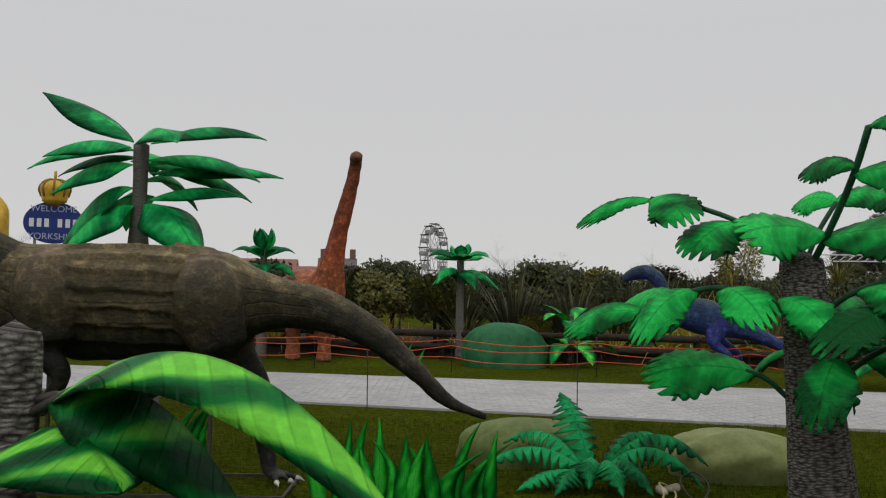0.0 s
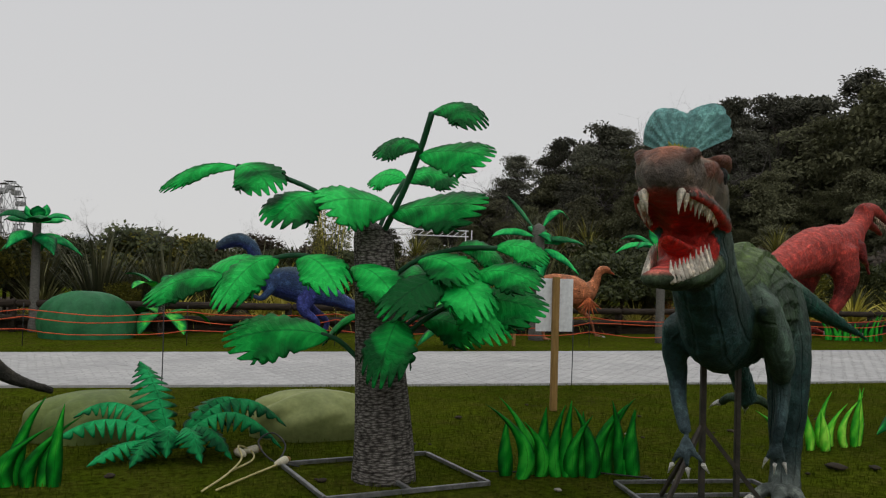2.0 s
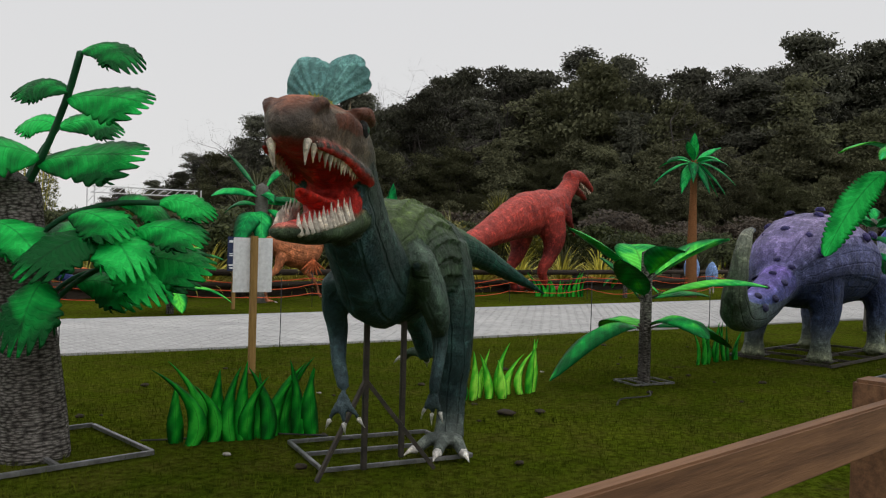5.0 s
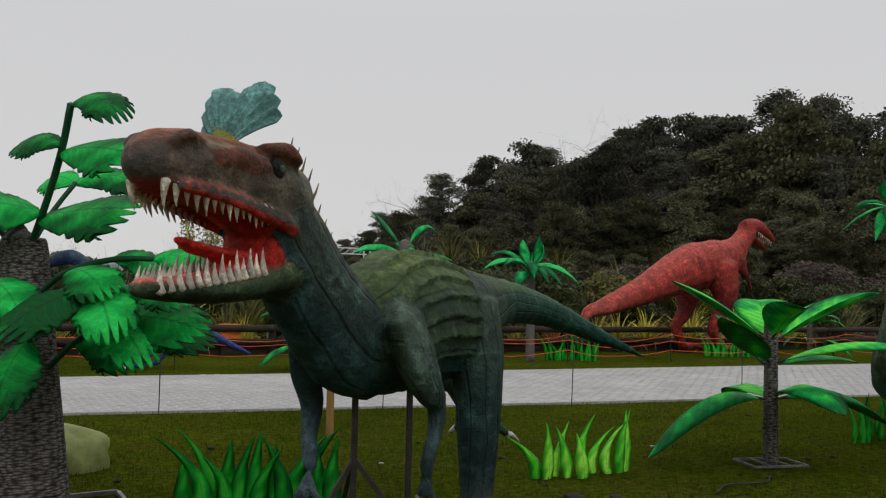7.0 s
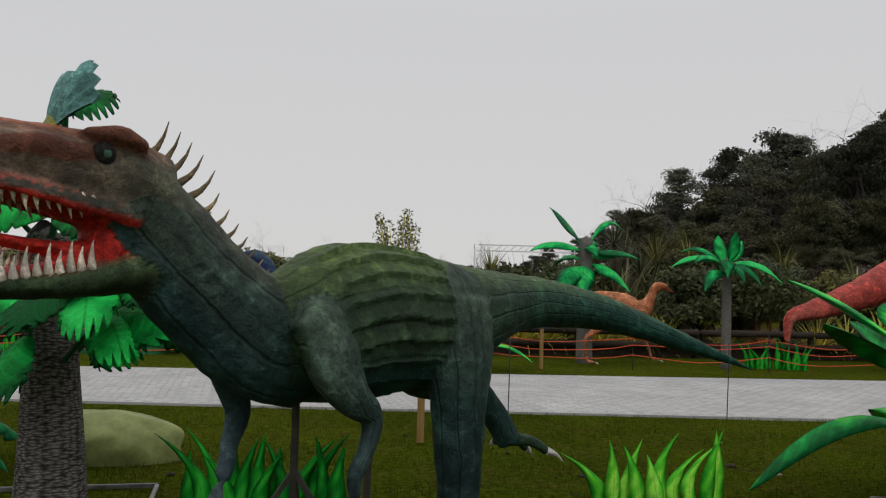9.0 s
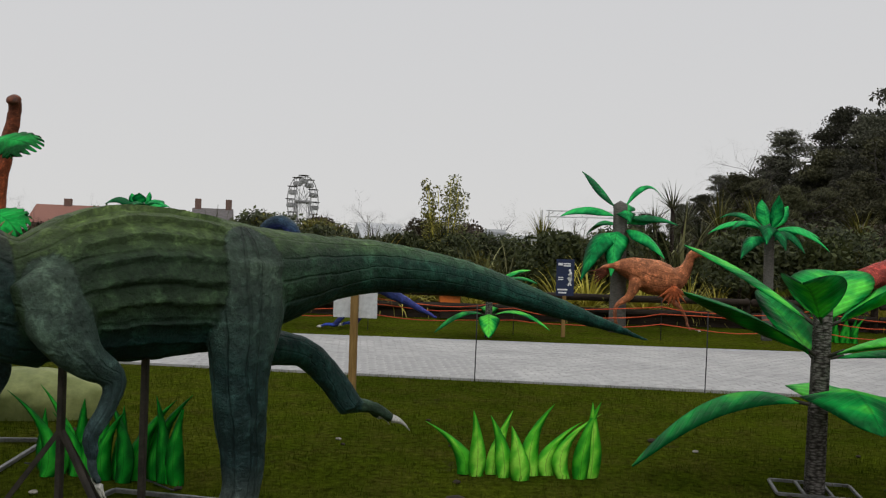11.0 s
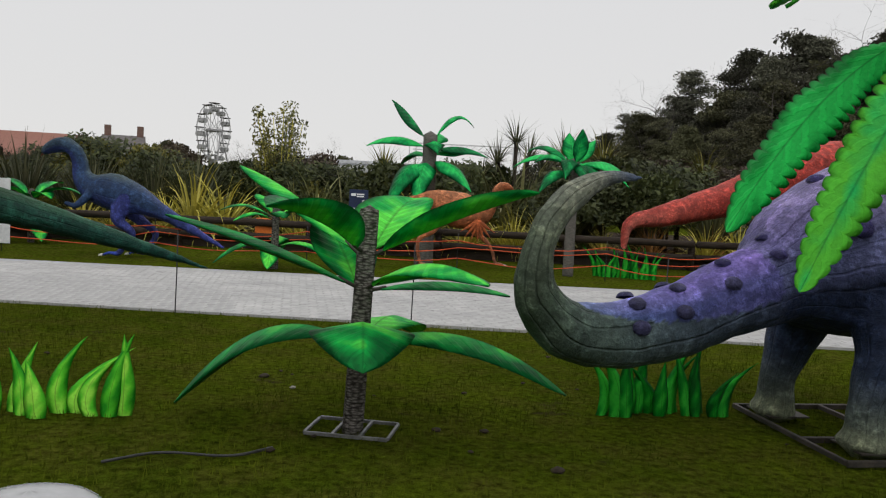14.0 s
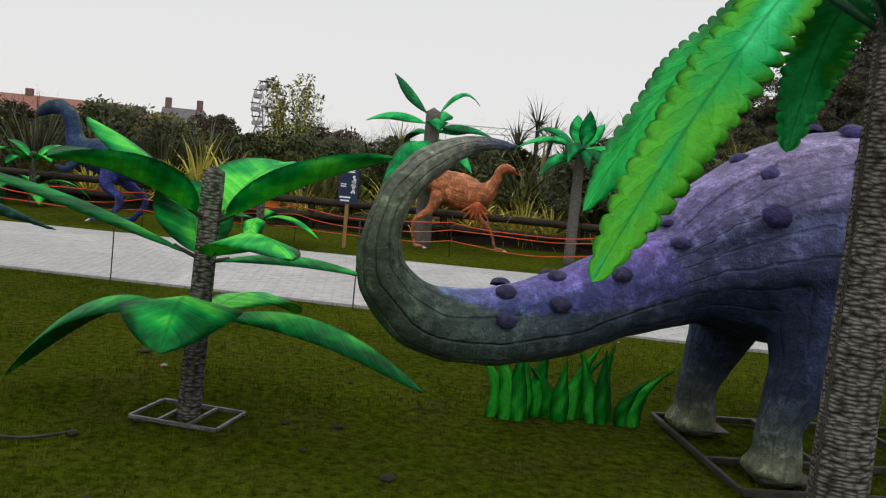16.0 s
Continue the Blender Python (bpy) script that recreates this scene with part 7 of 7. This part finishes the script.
for k in range(44):
    az = 19 + 1.75 * k
    wood_spot(az + rnd.uniform(-0.7, 0.7), 80 + rnd.uniform(-2, 3), rnd.uniform(0.9, 1.06), rnd.choice((0, 1, 2, 0, 2)))
    wood_spot(az + rnd.uniform(-0.7, 0.7), 74 + rnd.uniform(-2, 2), rnd.uniform(0.7, 0.92), rnd.choice((1, 3, 1)))
    wood_spot(az + rnd.uniform(-0.7, 0.7), 68 + rnd.uniform(-2, 2), rnd.uniform(0.45, 0.66), 3)
    wood_spot(az + rnd.uniform(-0.7, 0.7), 61 + rnd.uniform(-3, 3), rnd.uniform(0.28, 0.45), 3)
for k in range(4):
    scatter(pines[k], spots[k], 50 + k, 0.96, 1.04)
wood_edge = [(4 + 56 * math.sin(radians(az)), 56 * math.cos(radians(az))) for az in range(17, 96, 2)]
scrub = plant("scrub", [("foliage", shrub_mesh(71, 2.4, 3.4, 60, 70, 0.12, M_SHRUB_B)), ("stem", rod_mesh("stem", [(0, 0, -0.2), (0.05, 0, 1.4), (0, 0.05, 2.5)], 0.08, M_BARK, 6))], pose(0, 0, 0), "brown leafless scrub along the wood's edge", "scrub", "scrub at the wood")
scatter(scrub, [(x + rnd.uniform(-1.5, 1.5), y + rnd.uniform(-1.5, 1.5), 1.0 if k > 4 else 0.6) for k, (x, y) in enumerate(wood_edge)], 61)
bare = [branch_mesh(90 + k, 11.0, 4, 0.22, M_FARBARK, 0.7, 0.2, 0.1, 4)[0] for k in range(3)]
for k, (az, dist, up) in enumerate(((27.5, 74, 0.6), (29.5, 77, 0.7), (31.0, 73, 0.9), (32.2, 75, 0.6), (35.2, 74, 0.9), (36.0, 78, 0.5), (40.2, 74, 1.1), (42.4, 76, 1.0), (25.5, 78, 0.4), (46.5, 74, 0.5), (53.5, 76, 1.2), (57.0, 75, 0.7), (23.0, 80, 0.6), (21.0, 82, 0.5))):
    h = 1.6 + dist * math.tan(radians(float(np.interp(az, SKYLINE[:, 0], SKYLINE[:, 1])) + up - 0.25))
    x, y, s = 4 + dist * math.sin(radians(az)), dist * math.cos(radians(az)), h / max(v.co.z for v in bare[k % 3].vertices)
    plant("bare_tree", [("crown", bare[k % 3])], pose(x, y, 0, 0, 0, 70 * k) @ Matrix.Scale(s, 4), "leafless tree with fine layered branches", "bare tree", "bare trees by the wood")
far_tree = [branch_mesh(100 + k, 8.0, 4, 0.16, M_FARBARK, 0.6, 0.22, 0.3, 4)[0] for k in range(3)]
for k, (x, y, s) in enumerate(((7.5, 92, 0.85), (9.5, 95, 0.8), (11.0, 88, 0.75), (22.5, 96, 0.8), (25, 92, 0.7), (-30, 70, 0.75), (-26, 74, 0.7), (-34, 66, 0.8), (-21, 72, 0.6), (-17, 78, 0.6), (3, 100, 0.8), (-8, 95, 0.6), (30, 90, 0.8))):
    plant("bare_tree", [("crown", far_tree[k % 3])], pose(x, y, 0, 0, 0, 37 * k) @ Matrix.Scale(s, 4), "misty leafless tree in the distance", "bare tree", "distant bare trees")
hedge = plant("conifer", [("foliage", shrub_mesh(81, 2.6, 6.0, 70, 70, 0.2, M_NEEDLE_O)), ("trunk", rod_mesh("trunk", [(0, 0, -0.2), (0.05, 0, 2.4), (0, 0.05, 4.5)], 0.14, M_BARK, 6))], pose(0, 0, 0), "dark distant conifer behind the hedge", "conifer", "distant conifers")
scatter(hedge, [(-4.5, 92, 0.9), (-7, 95, 0.7), (13, 86, 0.65), (-11, 98, 0.55), (-14, 90, 0.5), (4, 104, 0.6), (17, 100, 0.6), (24, 100, 0.6), (30, 96, 0.7), (-20, 84, 0.5), (-27, 84, 0.5), (1, 96, 0.45)], 82, 0.9, 1.15)

M_BRICK = simple("far_brick", (0.14, 0.085, 0.07), (0.22, 0.14, 0.115), 3.0, 0.9)
M_TILE = simple("red_roof_tile", (0.22, 0.10, 0.075), (0.32, 0.155, 0.12), 3.0, 0.85, stretch=(1, 6, 6))
M_SLATE = simple("grey_slate", (0.10, 0.09, 0.09), (0.17, 0.155, 0.15), 3.0, 0.8)
M_PALE = simple("pale_roof_sheet", (0.42, 0.43, 0.44), (0.56, 0.57, 0.58), 1.0, 0.6)
M_DARKWALL = simple("dark_timber_wall", (0.05, 0.045, 0.04), (0.10, 0.09, 0.08), 2.0, 0.9)
M_GLASS, nt, b = mat("window_glass", 0.08, 0.6)
nt.links.new(ramp(nt, noise_tex(nt, 1.0), (0.3, (0.03, 0.035, 0.04)), (0.7, (0.06, 0.065, 0.07))), b.inputs["Base Color"])


def house(x, y, rz, w, d, h, roof_h, wall_m, roof_m, chimneys, label, windows=3, overhang=0.3):
    th = thing("house", pose(x, y, 0, 0, 0, rz), label, "house", "distant houses")
    part("wall", box_mesh("wall", w, d, h, wall_m, 0.02), th)
    bm = bmesh.new()
    pts = [(-w / 2 - overhang, -d / 2 - overhang, h + 0.02), (w / 2 + overhang, -d / 2 - overhang, h + 0.02), (w / 2 + overhang, d / 2 + overhang, h + 0.02), (-w / 2 - overhang, d / 2 + overhang, h + 0.02), (-w / 2 - overhang, 0, h + roof_h), (w / 2 + overhang, 0, h + roof_h)]
    vs = [bm.verts.new(p) for p in pts]
    for q in ((0, 1, 5, 4), (2, 3, 4, 5), (1, 2, 5), (3, 0, 4), (0, 3, 2, 1)):
        bm.faces.new([vs[i] for i in q])
    rf = part("roof", bm_mesh("roof", bm, roof_m), th)
    for cx, ch in chimneys:
        c = part("chimney", box_mesh("chimney", 0.9, 0.6, ch, M_BRICK, 0.03), rf, m=pose(cx, 0, h + roof_h - 0.5))
    for k in range(windows):
        wx = -w / 2 + w * (k + 0.5) / windows
        for z in ((h - 1.7,) if h < 4 else (1.0, h - 1.7)):
            wd = part("window", box_mesh("window", 1.1, 0.06, 1.2, M_BOARD, 0.01), th, m=pose(wx, -d / 2 - 0.02, z))
            part("pane", box_mesh("pane", 0.92, 0.02, 1.02, M_GLASS, 0.004), wd, m=pose(0, -0.045, 0.09))
    return th


house(-16.4, 132, 6, 5.4, 7, 4.6, 2.2, M_BRICK, M_SLATE, ((-2.2, 1.9), (2.3, 1.9)), "distant brick house with a slate roof and two chimneys")
house(-27, 112, 4, 15, 8, 3.4, 2.4, M_BRICK, M_TILE, ((-4, 1.3),), "distant house with a long red tiled roof", 5)
house(-15.5, 92, 0, 9, 7, 2.6, 1.7, M_BRICK, M_TILE, ((2.5, 1.2),), "distant red-roofed cottage behind the hedge", 3)
house(8.0, 100, 12, 4.6, 6, 2.6, 1.9, M_DARKWALL, M_PALE, (), "distant hut with a pale sheet roof", 2)
pav = thing("pavilion", pose(13.8, 68, 0, 0, 0, -3), "low pavilion with a white flat roof and dark sides", "pavilion")
part("wall", box_mesh("wall", 11, 6, 2.4, M_DARKWALL, 0.02), pav)
part("roof", box_mesh("roof", 12, 7, 0.5, M_PALE, 0.06), pav, m=pose(0, 0, 2.42))
part("roof_cap", box_mesh("roof_cap", 6, 4, 0.45, M_PALE, 0.2), pav, m=pose(0.8, 0, 2.93))
for k in range(6):
    part("window", box_mesh("window", 1.3, 0.05, 1.0, M_GLASS, 0.01), pav, m=pose(-4.6 + 1.84 * k, -3.03, 1.0))

# ferris wheel
M_WHEEL = simple("weathered_white_steel", (0.30, 0.30, 0.30), (0.42, 0.42, 0.42), 3.0, 0.6, 0.3)
wheel = thing("ferris_wheel", pose(-1.2, 106, 0, 0, 0, 66), "white ferris wheel standing misty in the distance", "ferris wheel")
R, HUB = 3.1, 7.0
for s in (-0.5, 0.5):
    rim = part("rim", rod_mesh("rim", [(R * math.cos(a * math.pi / 12), s, HUB + R * math.sin(a * math.pi / 12)) for a in range(25)], 0.06, M_WHEEL, 6), wheel)
    for k in range(12):
        a = k * math.pi / 6
        part("spoke", rod_mesh("spoke", [(0, s, HUB), (R * math.cos(a), s, HUB + R * math.sin(a))], 0.035, M_WHEEL, 5), wheel)
    for dx in (-2.4, 2.4):
        part("leg", rod_mesh("leg", [(0, s * 1.8, HUB), (dx, s * 3.2, 0)], 0.1, M_WHEEL, 6), wheel)
    for z in (1.8, 3.6, 5.0):
        q = 2.4 * (1 - z / HUB)
        part("cross_brace", rod_mesh("cross_brace", [(-q, s * 2.8, z), (q, s * 2.8, z)], 0.06, M_WHEEL, 5), wheel)
part("hub", rod_mesh("hub", [(0, -1.0, HUB), (0, 1.0, HUB)], 0.22, M_WHEEL, 10), wheel)
for k in range(12):
    a = k * math.pi / 6
    g = part("gondola", box_mesh("gondola", 0.95, 0.85, 0.55, M_WHEEL, 0.1), wheel, m=pose(R * math.cos(a), 0, HUB + R * math.sin(a) - 0.85))
    part("canopy", box_mesh("canopy", 1.1, 0.95, 0.1, M_DARKWALL, 0.03), g, m=pose(0, 0, 0.95))
    for s in (-0.4, 0.4):
        part("upright", box_mesh("upright", 0.05, 0.05, 0.42, M_WHEEL, 0.0), g, m=pose(s, 0, 0.54))

# white truss gate
truss = thing("truss_gate", pose(15.0, 32, 0, 0, 0, -14), "white lattice truss gate behind the planting", "truss")
for x in (-2.0, 2.0):
    for s in (-0.13, 0.13):
        part("chord", bar((x + s, 0, 0), (x + s, 0, 3.35), 0.045, M_WHITE, "chord"), truss)
    for k in range(10):
        z = 0.3 * k
        part("lace", bar((x - 0.13, 0, z), (x + 0.13, 0, z + 0.3), 0.025, M_WHITE, "lace"), truss)
for z in (3.08, 3.32):
    part("chord", bar((-2.0, 0.05, z), (2.0, 0.05, z), 0.045, M_WHITE, "chord"), truss)
for k in range(13):
    x = -1.95 + 0.3 * k
    part("lace", bar((x, 0.05, 3.08), (x + 0.3, 0.05, 3.32), 0.025, M_WHITE, "lace"), truss)

# welcome sign with a crown
M_SIGNB = simple("royal_blue_sign", (0.012, 0.03, 0.17), (0.02, 0.045, 0.22), 2.0, 0.5, bumps=0.1)
M_GOLD = simple("gold_cloth", (0.50, 0.30, 0.02), (0.70, 0.45, 0.05), 4.0, 0.45, bumps=0.3)
M_PRINT = simple("pale_lettering", (0.35, 0.40, 0.52), (0.45, 0.5, 0.62), 4.0, 0.5, bumps=0.0)
ws = thing("welcome_sign", pose(-18.6, 40.5, 0, 0, 0, 20), "blue oval welcome sign topped by a gold crown", "sign")
for x in (-0.8, 0.8):
    part("post", rod_mesh("post", [(x, 0.1, 0), (x, 0.1, 4.2)], 0.07, M_STEEL, 8), ws)
bm = bmesh.new()
r = bmesh.ops.create_cone(bm, cap_ends=True, segments=40, radius1=1, radius2=1, depth=0.2)
bmesh.ops.scale(bm, vec=(1.32, 1.0, 1.0), verts=bm.verts)
bmesh.ops.rotate(bm, matrix=Matrix.Rotation(radians(90), 3, "X"), verts=bm.verts)
bmesh.ops.bevel(bm, geom=[e for e in bm.edges if e.calc_face_angle(0) > 1], offset=0.05, segments=2, affect="EDGES")
pn = part("panel", bm_mesh("panel", bm, M_SIGNB), ws, m=pose(0, 0, 4.65))
for text, size, z in (("WELCOME", 0.42, 0.52), ("YORKSHIRE", 0.42, -0.8)):
    cu = bpy.data.curves.new("lettering", "FONT")
    cu.body, cu.size, cu.align_x, cu.extrude = text, size, "CENTER", 0.012
    tmp = new("tmp", cu)
    me = bpy.data.meshes.new_from_object(tmp.evaluated_get(bpy.context.evaluated_depsgraph_get()))
    bpy.data.objects.remove(tmp)
    me.materials.clear()
    me.materials.append(M_PRINT)
    part("lettering", me, pn, m=pose(0, -0.115, z, 90, 0, 0))
for x in (-0.95, -0.62, -0.3, 0.28, 0.62, 0.95):
    part("emblem_bar", box_mesh("emblem_bar", 0.2, 0.02, 0.4, M_WHITE, 0.0), pn, "pale shape across the sign", pose(x, -0.115, -0.22))
crown = part("crown", mesh_from("crown", *tube([(0, 0, 5.66, 0.55, 0.55), (0, 0, 5.95, 0.6, 0.6), (0, 0, 6.3, 0.66, 0.66), (0, 0, 6.55, 0.5, 0.5), (0, 0, 6.7, 0.15, 0.15)], 20, 4, hint=(1, 0, 0))[:2], M_GOLD), ws)
for k in range(8):
    a = k * math.pi / 4
    part("crown_arch", rod_mesh("crown_arch", [(0.6 * math.cos(a), 0.6 * math.sin(a), 5.9), (0.7 * math.cos(a), 0.7 * math.sin(a), 6.3), (0.42 * math.cos(a), 0.42 * math.sin(a), 6.66), (0, 0, 6.72)], 0.05, M_STAKE, 6, 3), crown)
part("crown_knob", rod_mesh("crown_knob", [(0, 0, 6.7), (0, 0, 6.95), (0, 0, 7.1)], 0.07, M_GOLD, 8), crown)
orn = thing("gold_ornament", pose(-20.9, 40, 0, 0, 0, 20), "yellow flame-shaped ornament beside the sign", "ornament")
v, f, _ = tube([(0, 0, 0, 0.5, 0.3), (0, 0, 2.5, 0.7, 0.4), (0, 0, 4.4, 0.75, 0.4), (0.1, 0, 5.2, 0.4, 0.25), (-0.1, 0, 5.8, 0.05, 0.05)], 12, 4, hint=(1, 0, 0))
part("flame", mesh_from("flame", v, f, M_GOLD), orn)

# small figures at the far side
for k, (x, y, s) in enumerate(((26.6, 15.0, 1.0), (27.4, 14.7, 0.8))):
    tb = [dict(p=[(0, 0, 0.45, 0.1, 0.1), (0, 0, 0.65, 0.24, 0.2), (0, 0, 0.95, 0.27, 0.22), (0, 0, 1.25, 0.16, 0.14), (0, 0, 1.38, 0.05, 0.05)], hint=(1, 0, 0), mid=(0.2, 0.32, 0.6), top=(0.35, 0.45, 0.65)),
          dict(p=[(0.1, 0, 0.55, 0.05, 0.05), (0.12, 0, 0.02, 0.04, 0.05)], hint=(1, 0, 0), mid=(0.45, 0.42, 0.4)), dict(p=[(-0.1, 0, 0.55, 0.05, 0.05), (-0.12, 0, 0.02, 0.04, 0.05)], hint=(1, 0, 0), mid=(0.45, 0.42, 0.4))]
    statue("small_bird_figure", tb, [], 0.035, pose(x, y, 0) @ Matrix.Scale(s, 4), "small pale blue bird-like figure beyond the path", "dinosaur statue")
tb = [dict(p=[(-0.9, 0, 0.35, 0.03, 0.03), (-0.4, 0, 0.5, 0.12, 0.13), (0, 0, 0.55, 0.2, 0.22), (0.4, 0, 0.55, 0.15, 0.16), (0.75, 0, 0.7, 0.1, 0.1), (1.0, 0, 0.68, 0.06, 0.06)], mid=(0.22, 0.13, 0.11), top=(0.3, 0.2, 0.17))]
for x, y in ((-0.2, 0.14), (-0.2, -0.14), (0.35, 0.12), (0.35, -0.12)):
    tb.append(dict(p=[(x, y, 0.5, 0.08, 0.1), (x, y, 0.25, 0.06, 0.06), (x, y, 0.02, 0.07, 0.08)], hint=(1, 0, 0), mid=(0.2, 0.12, 0.1)))
statue("small_dinosaur_figure", tb, [], 0.03, pose(17.8, 5.3, 0, 0, 0, 200), "small pinkish-brown four-legged dinosaur figure", "dinosaur statue")
tb = [dict(p=[(0, 0, 0.5, 0.25, 0.25), (0, 0, 1.0, 0.5, 0.45), (0, 0, 1.5, 0.45, 0.42), (0, 0, 2.0, 0.2, 0.2), (0, 0, 2.15, 0.05, 0.05)], hint=(1, 0, 0), mid=[(0.55, 0.55, 0.53), (0.55, 0.55, 0.53), (0.05, 0.08, 0.3), (0.5, 0.5, 0.48)]),
      dict(p=[(0.15, 0, 0.6, 0.1, 0.1), (0.2, 0, 0.02, 0.1, 0.12)], hint=(1, 0, 0), mid=(0.4, 0.4, 0.4)), dict(p=[(-0.15, 0, 0.6, 0.1, 0.1), (-0.2, 0, 0.02, 0.1, 0.12)], hint=(1, 0, 0), mid=(0.4, 0.4, 0.4))]
statue("white_bird_figure", tb, [], 0.04, pose(20.6, 6.6, 0), "white and blue bird-like figure behind the armoured one", "dinosaur statue")

# ---- turf and paving pieces ----
rs = np.random.RandomState(4)
n = 80000
px, py = rs.uniform(-3.5, 14.5, n), 2.4 + 8.6 * rs.uniform(0, 1, n) ** 0.9
keep = py < 11.85 - 0.235 * px + 0.0015 * px * px - 0.01
px, py = px[keep], py[keep]
n = len(px)
a, ln = rs.uniform(0, 6.28, n), rs.uniform(0.015, 0.042, n)
dx, dy = np.cos(a), np.sin(a)
w = 0.004
lean = rs.uniform(0.2, 0.9, n) * ln
verts = np.empty((n, 3, 3))
verts[:, 0] = np.c_[px - dy * w, py + dx * w, np.full(n, -0.012)]
verts[:, 1] = np.c_[px + dy * w, py - dx * w, np.full(n, -0.012)]
verts[:, 2] = np.c_[px + dx * lean, py + dy * lean, ln]
me = bpy.data.meshes.new("turf")
me.from_pydata(verts.reshape(-1, 3).tolist(), [], np.arange(n * 3).reshape(-1, 3).tolist())
me.materials.append(M_BLADES)
tagged(new("turf", me), "short tufts of mossy winter grass", "grass", kind="stuff")

LX, LY = 0.235, 0.118
rnd = random.Random(9)


def paver_mesh(z):
    h = 0.004
    v = [(-LX / 2 + 0.0015, -LY / 2 + 0.0015, 0.012), (LX / 2 - 0.0015, -LY / 2 + 0.0015, 0.012), (LX / 2 - 0.0015, LY / 2 - 0.0015, 0.012), (-LX / 2 + 0.0015, LY / 2 - 0.0015, 0.012)]
    v += [(x * 0.988, y * 0.98, z) for x, y, _ in v]
    return v, [(4, 5, 6, 7), (0, 1, 5, 4), (1, 2, 6, 5), (2, 3, 7, 6), (3, 0, 4, 7)]


pv, pf = paver_mesh(0.022)
paver = mesh_from("paver", pv, pf, M_PAVE, False)
rest_v, rest_f, made = [], [], 0
x = -12.0
col_i = 0
while x < 26:
    lo_, hi_ = near_edge(x), far_edge(x)
    ang = math.atan(-0.2)
    y = lo_ + LX / 2 + (LX / 2 if col_i % 2 else 0) + 0.01
    while y < hi_ - LX / 2:
        tilt = rnd.uniform(-0.6, 0.6)
        if made < 300 and 3.5 < x < 8.2 and y < lo_ + 2.0:
            o = part("paver", paver, path, m=pose(x, y, rnd.uniform(-0.002, 0.002), tilt, rnd.uniform(-0.5, 0.5), 90 + math.degrees(ang)))
            made += 1
        else:
            k = len(rest_v)
            m = pose(x, y, rnd.uniform(-0.002, 0.002), tilt, rnd.uniform(-0.5, 0.5), 90 + math.degrees(ang))
            rest_v += [m @ Vector(q) for q in pv]
            rest_f += [tuple(i + k for i in q) for q in pf]
        y += LX
    x += LY * 0.985
    col_i += 1
o = part("pavers", mesh_from("pavers", rest_v, rest_f, M_PAVE, False), path)
tagged(o, kind="stuff")
